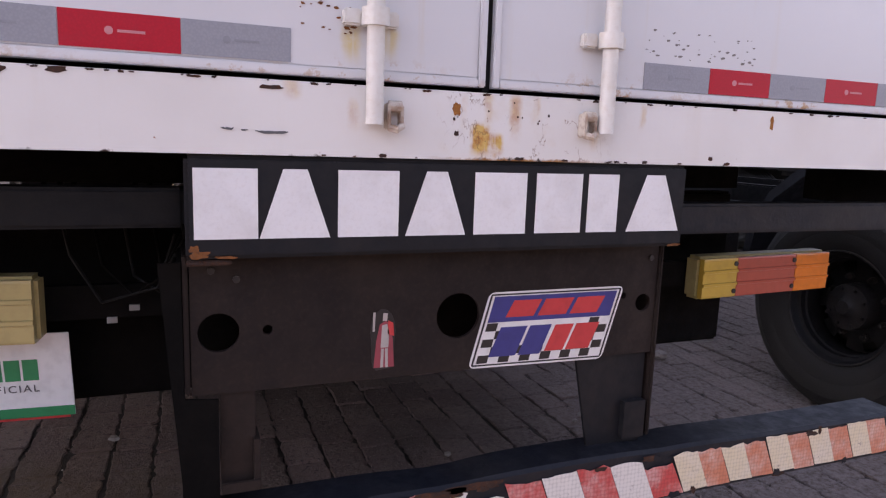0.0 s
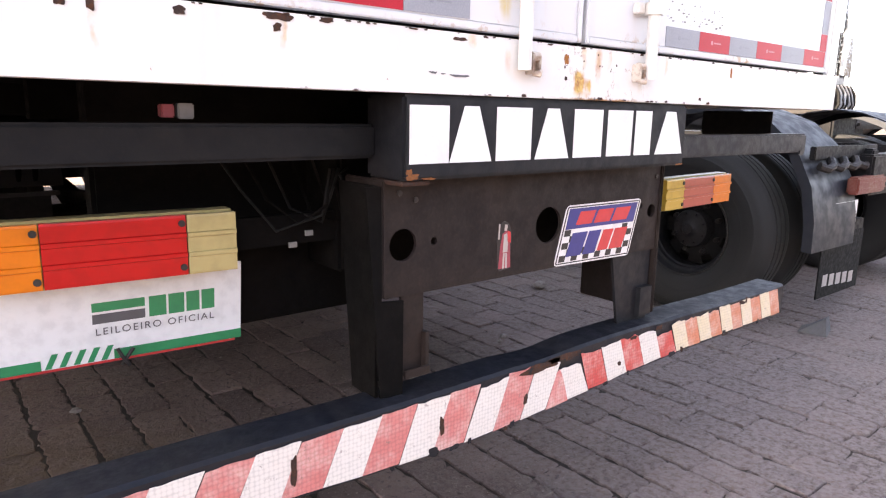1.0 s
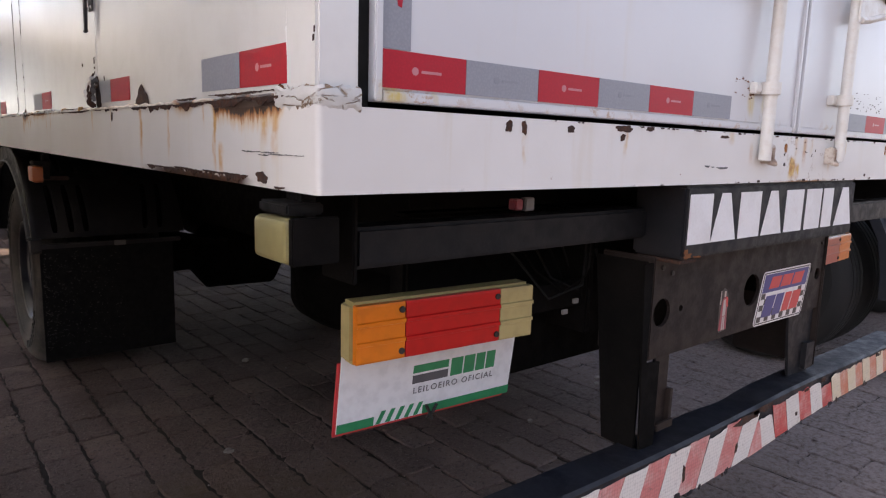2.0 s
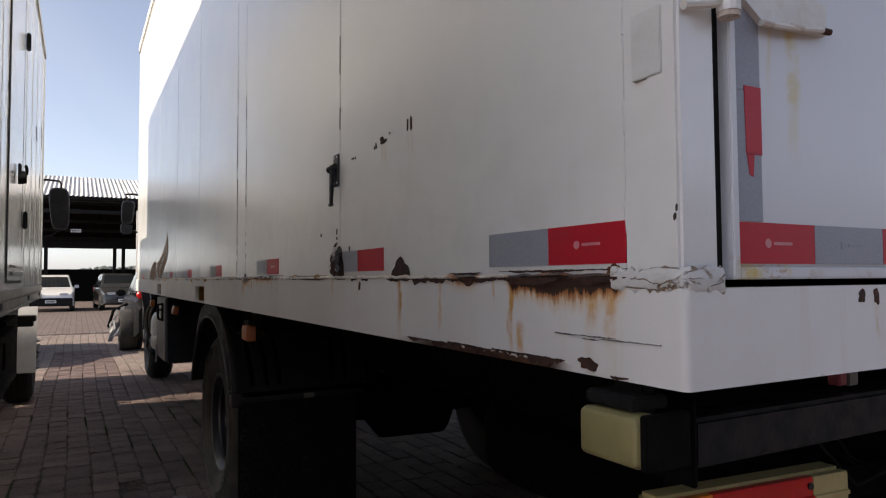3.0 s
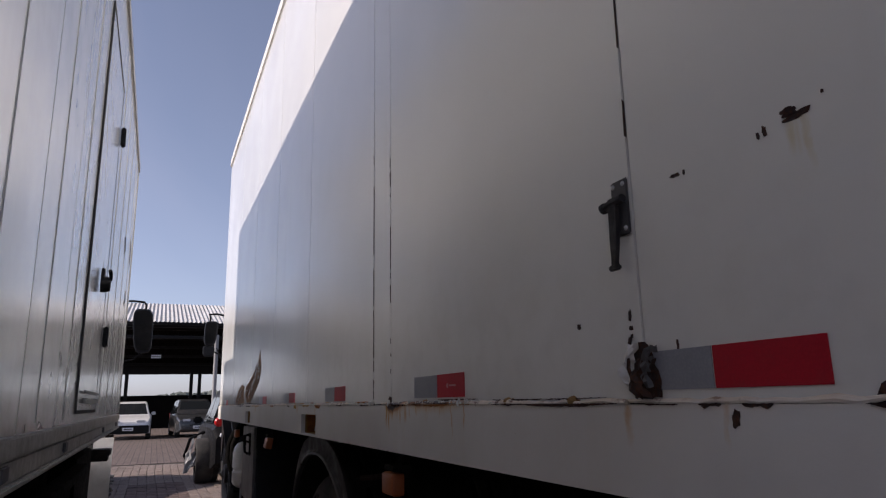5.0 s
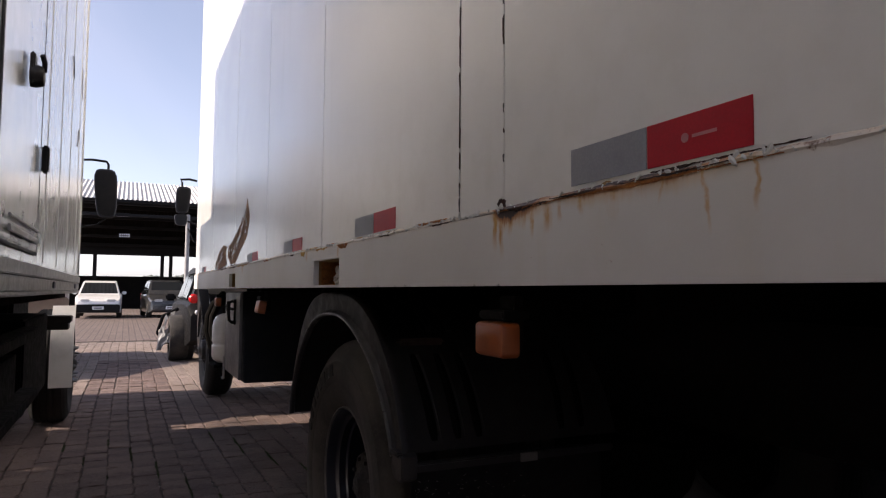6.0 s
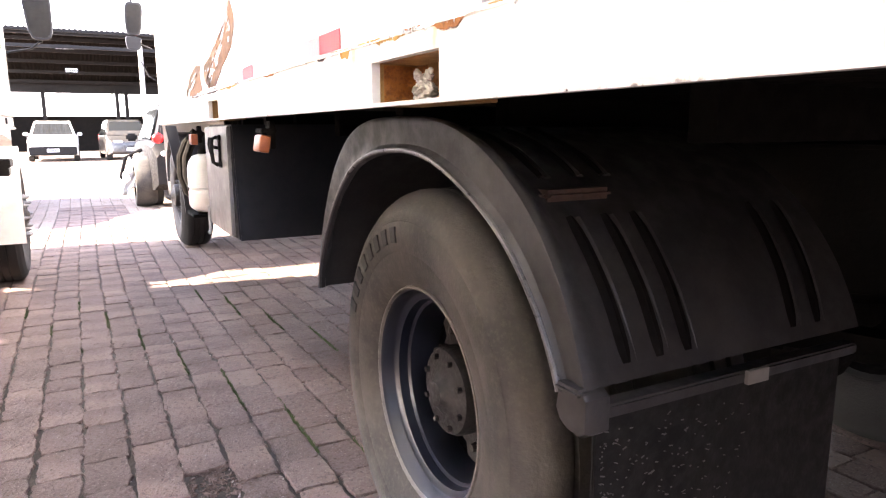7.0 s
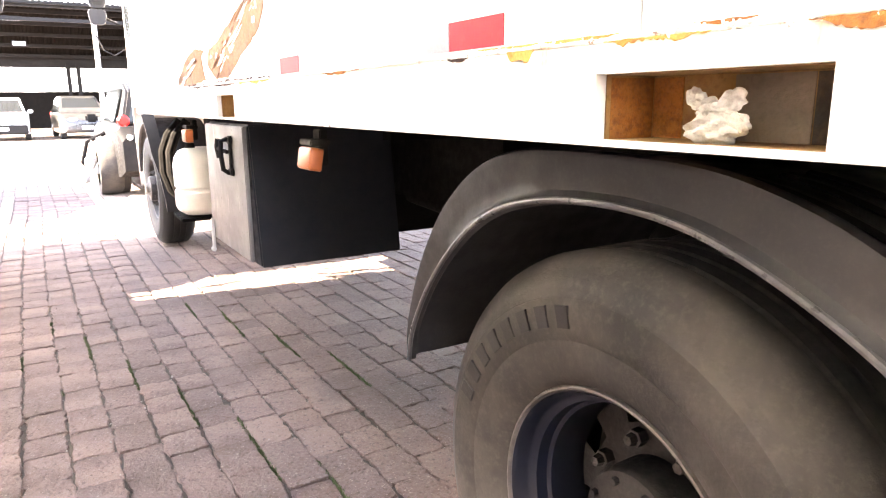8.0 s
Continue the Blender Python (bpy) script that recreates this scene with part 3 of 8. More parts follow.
# ---- ground ----
def ground_sheet():
    t = Tree("ground_dirt")
    br = t.t.nodes.new("ShaderNodeTexBrick")
    sw = t.t.nodes.new("ShaderNodeVectorMath")
    sw.operation = "DOT_PRODUCT"
    comb = t.t.nodes.new("ShaderNodeCombineXYZ")
    x, y, z = t.axes()
    t.put(comb.inputs[0], y), t.put(comb.inputs[1], x)
    t.put(br.inputs["Vector"], comb.outputs[0])
    br.inputs["Scale"].default_value = 1.0
    br.inputs["Brick Width"].default_value, br.inputs["Row Height"].default_value = 0.218, 0.148
    br.inputs["Mortar Size"].default_value = 0.007
    t.put(br.inputs["Color1"], (0.100, 0.070, 0.060)), t.put(br.inputs["Color2"], (0.140, 0.104, 0.091)), t.put(br.inputs["Mortar"], (0.03, 0.023, 0.020))
    near = t.math("MULTIPLY", t.span(y, 17.9, 18.0, 1.0, 0.0), t.math("MULTIPLY", t.span(y, -2.1, -2.0), t.math("MULTIPLY", t.span(x, -3.4, -3.3), t.span(x, 7.3, 7.4, 1.0, 0.0))))
    dirt = t.mix(t.noise(30, 5, 0.7), (0.022, 0.017, 0.014), (0.060, 0.046, 0.037))
    c = t.mix(near, t.mix(t.span(t.noise(0.8, 4), 0.45, 0.7, 0.0, 0.5), br.outputs["Color"], (0.095, 0.073, 0.063)), dirt)
    t.bump(t.noise(60, 5), 0.6, 0.01)
    m = t.out(c, 0.95)
    bm = bmesh.new()
    xs, ys = [-900, -3.35, 7.35, 900], [-900, -2.05, 17.95, 900]
    zs = {}
    for i in range(4):
        for j in range(4):
            zs[i, j] = bm.verts.new((xs[i], ys[j], 0))
    for i in range(3):
        for j in range(3):
            if (i, j) != (1, 1):
                bm.faces.new((zs[i, j], zs[i + 1, j], zs[i + 1, j + 1], zs[i, j + 1]))
    low = [bm.verts.new((x_, y_, -0.0085)) for x_, y_ in ((-3.35, -2.05), (7.35, -2.05), (7.35, 17.95), (-3.35, 17.95))]
    bm.faces.new(low)
    rim = [zs[1, 1], zs[2, 1], zs[2, 2], zs[1, 2]]
    for k in range(4):
        bm.faces.new((rim[k], rim[(k + 1) % 4], low[(k + 1) % 4], low[k]))
    return tagged(make("ground", bm, m), "yard ground of reddish grey concrete pavers with dirty joints", "ground", kind="structure")


ground = ground_sheet()

# unseen plain wall behind the camera, added to cut light on the truck's rear
BLOCK_WALL = worn("block_wall_paint", (0.16, 0.15, 0.14), (0.09, 0.08, 0.07), 0.9, 0, 0.5, 0.7, 0.3, 40, 0.3)
tagged(make("wall_south", boxes((-30, 30, -9.3, -9.0, 0, 3.2)), BLOCK_WALL), "unseen grey wall added to block low sky light", "wall", kind="structure")

# ---- the white box truck ----
truck = thing("box_truck", "white box truck with rusty sills, peeling paint and red silver tape", "truck", (1.293, 4.9, 0))

# inner box: the body behind the panels
part("box_body", boxes((0.012, 2.574, 0.03, 7.48, 1.295, 3.86)), BLACK, truck, "dark gaps behind the white panels")
SEAMS = [0.0, 0.078, 1.064, 2.125, 2.287, 3.262, 4.190, 5.150, 6.200, 7.500]
for y0, y1 in zip(SEAMS, SEAMS[1:]):
    bm = boxes((-0.006 if y1 < 0.1 else -0.003, 0.03, y0 + (0.0004 if y0 == 2.125 else 0.0012), y1 - (0.0004 if y1 == 2.125 else 0.0012), 1.292, 3.80), bevel=0.0012)
    part("side_panel", bm, SIDE, truck)
for y0, y1 in ((0.0, 2.5), (2.502, 5.0), (5.002, 7.5)):
    part("side_panel", boxes((2.556, 2.589, y0, y1, 1.292, 3.80), bevel=0.001), SIDE, truck)
part("roof", boxes((-0.006, 2.592, 0.0, 7.5, 3.86, 3.89), bevel=0.01), SIDE, truck)
for x0, x1 in ((-0.016, 0.02), (2.566, 2.602)):
    part("roof_rail", boxes((x0, x1, -0.004, 7.505, 3.79, 3.875), bevel=0.008), WHITE_STEEL, truck)
part("front_panel", boxes((0.0, 2.586, 7.47, 7.505, 1.292, 3.80), bevel=0.002), SIDE, truck)
part("corner_patch", boxes((-0.0122, -0.004, 0.013, 0.058, 1.515, 1.592), bevel=0.001), REPAIR, truck, "pale repair patch on the corner post")
# low weld bead along the corner seam
bm = bmesh.new()
for k in range(26):
    z = 1.34 + k * 0.04
    tube(bm, [(-0.004, 0.076 + 0.0035 * math.sin(k * 2.3), z), (-0.004, 0.076 + 0.0035 * math.sin(k * 2.3 + 1.9), z + 0.036)], 0.0022, 5)
part("weld_bead", bm, SIDE, truck, kind="stuff")

# left sill with two open pockets
POCKETS = [(3.033, 3.320), (5.040, 5.285)]
specs = [(-0.012, 0.006, POCKETS[0][1], POCKETS[1][0], 1.168, 1.288), (-0.012, 0.006, POCKETS[1][1], 7.5, 1.168, 1.288)]
for spec in specs:
    part("side_sill", boxes(spec, bevel=0.0005), SILL, truck, "white steel sill with rusted seam and yellow runs")
for y0, y1 in POCKETS:
    part("pocket_lintel", boxes((-0.012, 0.006, y0, y1, 1.2535, 1.288)), SILL, truck)
    part("pocket_lip", boxes((-0.012, 0.006, y0, y1, 1.168, 1.1755)), SILL, truck)
part("side_sill", boxes((2.556, 2.598, 0.03, 7.5, 1.168, 1.288), bevel=0.004), SILL, truck)
# one folded sill runs round the rear left corner
foot = [(-0.012, POCKETS[0][0]), (-0.012, -0.004), (-0.0113, -0.0085), (-0.0092, -0.0118), (-0.006, -0.0137), (-0.002, -0.014), (2.5988, -0.014), (2.5988, 0.03), (0.006, 0.03), (0.006, POCKETS[0][0])]
bm = sheet(bmesh.new(), foot, "z", 1.168, 0.109)
box(bm, -0.012, 0.006, -0.0035, POCKETS[0][0], 1.277, 1.288)
part("folded_sill", bm, SILL, truck, "white steel sill with rust stains, folded round the corner", True)
for y0, y1 in POCKETS:
    pocket = part("pocket_back", boxes((0.09, 0.10, y0, y1, 1.1755, 1.252)), OCHRE, truck, "open rusty pocket in the sill")
    for spec in ((0.007, 0.10, y0, y1, 1.169, 1.175), (0.007, 0.09, y0 - 0.006, y0, 1.169, 1.26), (0.007, 0.09, y1, y1 + 0.006, 1.169, 1.26), (0.007, 0.10, y0, y1, 1.2525, 1.26)):
        part("pocket_side", boxes(spec), OCHRE, pocket)
# thin plates tint the pocket: dark brown, grey-brown, then orange along y
part("pocket_stain", boxes((0.0885, 0.0897, 3.04, 3.105, 1.1757, 1.25), (0.012, 0.088, 3.0335, 3.0345, 1.1757, 1.25)), DARK_BROWN, truck, "dark brown end of the pocket")
part("pocket_stain", boxes((0.0885, 0.0897, 3.107, 3.20, 1.1757, 1.25)), GREY_RUST, truck, "grey-brown back of the pocket")
part("pocket_stain", boxes((0.014, 0.088, 3.3185, 3.3195, 1.1757, 1.25), (0.0885, 0.0897, 3.272, 3.318, 1.1757, 1.25)), RUST_ORANGE, truck, "orange rusty end of the pocket")


def bag_lobe(bm, centre, size, lean, seed):
    """One crumpled, flattened lobe of a thin bag."""
    m = Matrix.Translation(centre) @ Matrix.Rotation(radians(lean), 4, "X")
    for v in bmesh.ops.create_icosphere(bm, subdivisions=4, radius=1.0)["verts"]:
        u = v.co.normalized()
        fold = math.sin(u.y * 7 + 2.2 * math.sin(u.z * 5 + seed)) + 0.7 * math.sin(u.z * 11 + u.y * 6 + seed) + 0.4 * math.sin(u.x * 9 + u.y * 13)
        pinch = 0.35 + 0.65 * min(1.0, 0.5 + 0.5 * u.z + 0.25)
        v.co = m @ Vector((u.x * size[0] * (1 + 0.16 * fold), u.y * size[1] * pinch * (1 + 0.08 * fold), u.z * size[2] * (1 + 0.06 * fold)))


bm = bmesh.new()
bag_lobe(bm, (0.040, 3.188, 1.194), (0.018, 0.040, 0.021), 180, 0.4)
bag_lobe(bm, (0.036, 3.168, 1.219), (0.006, 0.014, 0.021), 66, 1.7)
bag_lobe(bm, (0.036, 3.208, 1.222), (0.006, 0.013, 0.017), -58, 3.1)
bag_lobe(bm, (0.034, 3.158, 1.201), (0.006, 0.011, 0.020), 112, 4.4)
bag_lobe(bm, (0.036, 3.190, 1.211), (0.010, 0.016, 0.014), 10, 2.2)
part("rag", bm, BAG, truck, "knotted thin white plastic bag stuffed in the pocket", True)
# bent strap in the far pocket
part("pocket_bracket", boxes((0.02, 0.06, 5.08, 5.11, 1.165, 1.245), (0.02, 0.03, 5.08, 5.22, 1.165, 1.18)), OCHRE, truck)

# wavy sealant and torn rust along the left seam
r = random.Random(9)
for y0, y1 in ((-0.005, 1.10), (1.105, 2.20), (2.29, 4.60), (4.605, 7.40)):
    n = int((y1 - y0) / 0.022)
    bm = bmesh.new()
    rings, thick = [], 0.004
    for k in range(n + 1):
        y = y0 + (y1 - y0) * k / n
        thick = min(0.0075, max(0.0028, thick + 0.003 * (r.random() - 0.5)))
        up = 1.2915 + 0.0035 * (r.random() - 0.5)
        rings.append([(-0.0062 + thick * 1.15 * math.cos(a), y, up + thick * math.sin(a)) for a in (2 * math.pi * j / 8 for j in range(8))])
    loft(bm, rings)
    part("sealant_bead", bm, SILL, truck, "uneven white sealant bead along the seam", True)
    # dark cracks that follow the bead
    y = y0 + 0.05
    while y < y1 - 0.35:
        front = y > 2.25
        w = (0.03 + 0.13 * r.random() ** 2) if front else 0.08 + 0.28 * r.random()
        if r.random() < (0.6 if front else 0.85):
            part("seam_crack", sheet(bmesh.new(), ragged(y, y + w, 1.2975 + 0.003 * r.random(), 0.0045 if front else 0.0030, r.randrange(999)), "x", -0.0045, 0.0012), r.choice((RUST_YELLOW, RUST_YELLOW, RUST_ORANGE)) if front else RUSTY, truck)
        y += w + (0.16 if front else 0.10) * r.random()
BANDS = [  # y0, y1, top, depth, seed, light: torn rust under the seam and along the lower edge
    (0.070, 0.335, 1.2895, 0.010, 2, 0), (0.275, 0.335, 1.2885, 0.018, 21, 0), (0.095, 0.14, 1.2885, 0.012, 22, 0), (0.31, 0.44, 1.2885, 0.007, 3, 0), (0.41, 0.50, 1.2875, 0.014, 23, 0), (0.50, 0.60, 1.2885, 0.008, 5, 0), (0.57, 0.64, 1.2885, 0.012, 24, 0), (0.64, 0.76, 1.2885, 0.006, 25, 0),
    (0.86, 0.90, 1.2885, 0.008, 6, 0), (0.93, 0.965, 1.2885, 0.012, 26, 0), (1.00, 1.06, 1.2885, 0.006, 7, 0), (1.12, 1.5, 1.2895, 0.004, 27, 0), (1.60, 2.14, 1.2895, 0.004, 8, 1), (1.66, 1.98, 1.2925, 0.0028, 28, 0), (1.98, 2.10, 1.2905, 0.011, 9, 0), (2.30, 2.40, 1.2895, 0.003, 10, 0), (2.62, 2.70, 1.2895, 0.004, 11, 0), (2.95, 3.06, 1.290, 0.012, 35, 1),
    (3.16, 3.31, 1.290, 0.012, 12, 2), (3.44, 3.50, 1.290, 0.016, 36, 2), (3.60, 3.66, 1.289, 0.008, 37, 0), (4.0, 4.22, 1.290, 0.006, 13, 1), (4.62, 5.0, 1.2905, 0.012, 14, 2), (5.35, 5.9, 1.2905, 0.008, 38, 0), (0.185, 0.27, 1.1815, 0.0125, 15, 0), (0.25, 0.36, 1.1815, 0.0125, 31, 0), (0.355, 0.42, 1.180, 0.011, 32, 0), (0.41, 0.50, 1.181, 0.012, 29, 0), (0.50, 0.56, 1.178, 0.009, 33, 0), (0.555, 0.66, 1.178, 0.0085, 16, 0), (0.07, 0.10, 1.172, 0.003, 34, 0), (5.0, 5.3, 1.290, 0.006, 17, 0)]
for y0, y1, top, depth, seed, light in BANDS:
    part("rust_band", sheet(bmesh.new(), ragged(y0, y1, top, depth, seed), "x", -0.0131 - (0 if light else 0.0006) - 0.0002 * (seed % 3), 0.0012), (RUSTY, RUST_ORANGE, RUST_YELLOW)[light], truck)
RUST_SPOTS = [  # y0, y1, z0, z1, seed, light
    (0.12, 0.16, 1.173, 1.190, 9, 0), (0.905, 0.918, 1.262, 1.283, 57, 0),
    (0.655, 0.664, 1.578, 1.608, 13, 0), (0.672, 0.679, 1.582, 1.606, 14, 0), (0.775, 0.812, 1.577, 1.586, 15, 0), (0.790, 0.815, 1.583, 1.594, 16, 0), (0.832, 0.838, 1.572, 1.586, 17, 0), (0.842, 0.846, 1.572, 1.582, 58, 0), (0.76, 0.764, 1.592, 1.596, 18, 0),
    (0.968, 0.985, 1.571, 1.577, 19, 0), (0.958, 0.962, 1.570, 1.577, 59, 0), (-0.003, 0.001, 1.350, 1.359, 20, 0), (-0.005, -0.002, 1.360, 1.368, 21, 0), (1.0845, 1.0905, 1.398, 1.416, 22, 0), (1.083, 1.091, 1.386, 1.394, 24, 0), (1.084, 1.090, 1.376, 1.382, 55, 0), (0.998, 1.002, 1.352, 1.368, 63, 0),
    (1.205, 1.216, 1.400, 1.409, 25, 0), (1.218, 1.246, 1.284, 1.300, 61, 1), (1.425, 1.452, 1.286, 1.300, 62, 1), (0.09, 0.115, 1.29, 1.306, 66, 1), (2.118, 2.145, 1.292, 1.314, 27, 0)]
for y0, y1, z0, z1, seed, light in RUST_SPOTS:
    x_at = -0.0132 if z1 < 1.292 else -0.0112 if y1 < 0.05 else -0.0042 - (0.003 if y1 < 0.08 else 0)
    part("rust_patch", sheet(bmesh.new(), jagged(y0, y1, z0, z1, seed), "x", x_at, 0.0012), RUST_LIGHT if light else RUSTY, truck)
# long slanting scrape towards the front, down to bare rusty metal
def torn(poly, seed, rough=0.010, step=0.022):
    """A torn outline: each edge broken up by small uneven steps."""
    r = random.Random(seed)
    out = []
    for (ya, za), (yb, zb) in zip(poly, poly[1:] + poly[:1]):
        d = Vector((yb - ya, zb - za))
        n = max(1, int(d.length / step))
        for k in range(n):
            q = (k + 0.4 * r.random()) / n
            w = rough * (r.random() - 0.5) if k else 0.0
            out.append((ya + d.x * q - d.y / d.length * w, max(1.2935, za + d.y * q + d.x / d.length * w)))
    return out


SCRAPES = [([(0.662, 1.2935), (0.755, 1.2935), (0.750, 1.305), (0.737, 1.310), (0.724, 1.329), (0.708, 1.334), (0.690, 1.319), (0.671, 1.311)], 5),
           ([(4.735, 1.632), (4.70, 1.585), (4.655, 1.538), (4.68, 1.48), (4.74, 1.433), (4.84, 1.40), (4.937, 1.378), (5.03, 1.34), (5.12, 1.308), (5.30, 1.312), (5.42, 1.36), (5.40, 1.42), (5.259, 1.439), (5.15, 1.465), (5.044, 1.49), (4.93, 1.52), (4.837, 1.539), (4.775, 1.59)], 1),
           ([(5.45, 1.425), (5.52, 1.409), (5.50, 1.35), (5.46, 1.312), (5.75, 1.300), (6.03, 1.300), (6.028, 1.334), (5.863, 1.403), (5.72, 1.43), (5.623, 1.441)], 2),
           ([(4.63, 1.2945), (5.9, 1.2945), (5.88, 1.2985), (5.3, 1.302), (4.95, 1.303), (4.64, 1.2985)], 4)]
for poly, seed in SCRAPES:
    part("scrape", sheet(bmesh.new(), torn(poly, seed, 0.010 if poly[0][0] > 1 else 0.005, 0.022 if poly[0][0] > 1 else 0.010), "x", -0.0042 - 0.0002 * seed, 0.0012), SCRAPE if seed < 3 else RUSTY, truck, "rusty scrape in the white paint")
r = random.Random(12)
for k in range(14):
    y, z = (4.73 + 0.07 * r.random(), 1.45 + 0.11 * r.random()) if k % 2 else (5.05 + 0.3 * r.random(), 1.36 + 0.04 * r.random())
    part("paint_fleck", sheet(bmesh.new(), jagged(y, y + 0.008 + 0.012 * r.random(), z, z + 0.006 + 0.02 * r.random(), 300 + k, 10), "x", -0.0060, 0.001), SIDE, truck)
# streaks of paint and brighter rust left along the scrape
for k in range(64):
    (ya, za), (yb, zb), half = ((4.73, 1.565), (5.28, 1.345), 0.045) if k % 3 else ((5.55, 1.40), (5.95, 1.315), 0.028)
    u, v = r.random(), half * (2 * r.random() - 1)
    y, z = ya + (yb - ya) * u, za + (zb - za) * u + v
    n, w = 0.03 + 0.09 * r.random(), 0.0015 + 0.0035 * r.random()
    dz = n * (zb - za) / (yb - ya)
    bits = [(y, z), (y + 0.5 * n, z + 0.5 * dz - w), (y + n, z + dz), (y + 0.55 * n, z + 0.55 * dz + w)]
    part("paint_fleck", sheet(bmesh.new(), bits, "x", -0.0061 - 0.0001 * (k % 5), 0.001), SIDE if k % 5 < 3 else RUST_LIGHT, truck)
# worn dark dashes in two panel seams
for y, zs in ((2.288, ((1.35, 1.362), (1.385, 1.42), (1.425, 1.47), (1.475, 1.56), (1.58, 1.70), (1.74, 1.96))), (2.126, ((1.42, 1.43), (1.70, 1.78))), (1.065, ((1.66, 1.72), (1.80, 1.90)))):
    for z0, z1 in zs:
        w = 0.0016 + 0.0016 * r.random()
        part("seam_dash", sheet(bmesh.new(), [(y - w * 0.5, z0), (y + w, z0 + 0.004), (y + 0.4 * w, z1), (y - w, z1 - 0.006)], "x", -0.0040, 0.001), RUSTY, truck)
for y, top in ((2.2885, 2.05), (2.1265, 2.0)):
    z = 1.306
    while z < top:
        h = 0.012 + 0.05 * r.random() ** 2
        if r.random() < 0.62:
            w = 0.0009 + 0.0015 * r.random()
            bits = [(y - w, z), (y + w * r.random(), z + 0.001)] + [(y + w * (0.5 + r.random()), z + h * q) for q in (0.3, 0.6, 0.9)] + [(y - w * (0.3 + r.random()), z + h * q) for q in (1.0, 0.7, 0.35)]
            part("seam_chip", sheet(bmesh.new(), bits, "x", -0.0042, 0.0011), r.choice((RUSTY, SCUFF_DARK)), truck)
        z += h + 0.02 * r.random()
bm = bmesh.new()
for k in range(330):
    y, q = 1.50 + 2.3 * r.random() ** 1.2, 0.0010 + 0.0022 * r.random() ** 2
    at = Matrix.Translation((-0.0065 - 0.0065 * r.random(), y, 1.2880 + 0.0085 * r.random())) @ Matrix.Rotation(6.3 * r.random(), 4, "X") @ Matrix.Diagonal((q, q * (1.2 + 2.2 * r.random()), q, 1))
    for v in bmesh.ops.create_icosphere(bm, subdivisions=1, radius=1.0, matrix=at)["verts"]:
        v.co += q * 0.45 * Vector((r.random() - 0.5, r.random() - 0.5, r.random() - 0.5))
part("sealant_crumb", bm, REPAIR, truck, "frayed white sealant crumbs along the seam", kind="stuff")
# cracked filler: one crumpled skin that wraps the rear corner
def filler_mat(name):
    t = Tree(name)
    v = t.t.nodes.new("ShaderNodeTexVoronoi")
    v.feature = "DISTANCE_TO_EDGE"
    wob = t.t.nodes.new("ShaderNodeVectorMath")
    wob.operation = "ADD"
    t.put(wob.inputs[0], t.stretch(0.6, 0.45, 1.6)), t.put(wob.inputs[1], t.math("MULTIPLY", t.noise(60, 4), 0.02))
    t.put(v.inputs["Vector"], wob.outputs[0])
    v.inputs["Scale"].default_value = 48
    c = t.mix(t.noise(30, 4), (0.50, 0.485, 0.455), (0.66, 0.65, 0.625))
    crack = t.math("MULTIPLY", t.span(v.outputs["Distance"], 0.01, 0.07, 0.9, 0.0), t.span(t.noise(40, 3), 0.40, 0.54))
    c = t.mix(crack, c, t.mix(t.noise(80, 3), (0.10, 0.045, 0.02), (0.36, 0.22, 0.10)))
    t.bump(t.math("SUBTRACT", t.noise(70, 4), t.math("MULTIPLY", crack, 1.5)), 0.8, 0.004)
    return t.out(c, 0.6)


r = random.Random(15)
path = [(-0.0125, 0.096 - 0.0055 * k) for k in range(18)] + [(-0.0105, -0.0105), (-0.006, -0.0142)] + [(-0.001 + 0.0055 * k, -0.0148) for k in range(10)]
bm = bmesh.new()
grid = []
for i, (x, y) in enumerate(path):
    side = 1.0 if i < 18 else 0.0 if i > 19 else 0.6
    lift, drop, col = 0.005 * (r.random() - 0.5), 0.007 * (r.random() - 0.5), []
    for j in range(9):
        z = 1.272 - drop + (0.028 + lift + drop) * j / 8
        bulge = (0.0006 + 0.0020 * r.random()) * math.sin(math.pi * (0.1 + 0.8 * j / 8)) if 0 < j < 8 else -0.001
        col.append(bm.verts.new((x - bulge * side, y - bulge * (1 - side), z)))
    grid.append(col)
for p, q in zip(grid, grid[1:]):
    for j in range(8):
        bm.faces.new((p[j], p[j + 1], q[j + 1], q[j]))
part("corner_filler", bm, filler_mat("cracked_filler"), truck, "crumpled flaking white filler at the corner", True)

# side lever latch, with its plate and arm
latch = part("lever_latch", boxes((-0.0075, -0.003, 1.068, 1.104, 1.520, 1.602), bevel=0.002), SCUFF_DARK, truck, "worn dark steel lever latch on the side")
for y, z in ((1.075, 1.594), (1.097, 1.594), (1.075, 1.529), (1.097, 1.529)):
    part("rivet", lathe(bmesh.new(), [(0.0, -0.0105), (0.0022, -0.0102), (0.0036, -0.0085), (0.0038, -0.007)], (0, y, z), 10), STEEL_PALE, latch, "", True)
bm = bmesh.new()
tube(bm, [(-0.0155, 1.068, 1.570), (-0.0155, 1.111, 1.566)], 0.0062, 10)
tube(bm, [(-0.0155, 1.108, 1.566), (-0.0160, 1.114, 1.565)], 0.0078, 10)
part("pivot", bm, IRON, latch, "", True)
bm = bmesh.new()
loft(bm, [[(-0.020, y - w, z), (-0.020, y + w, z), (-0.013, y + w, z), (-0.013, y - w, z)] for y, w, z in ((1.088, 0.0085, 1.574), (1.089, 0.0080, 1.545), (1.091, 0.0070, 1.510), (1.093, 0.0045, 1.488), (1.094, 0.0040, 1.478))])
box(bm, -0.021, -0.013, 1.083, 1.105, 1.471, 1.479, 0.002)
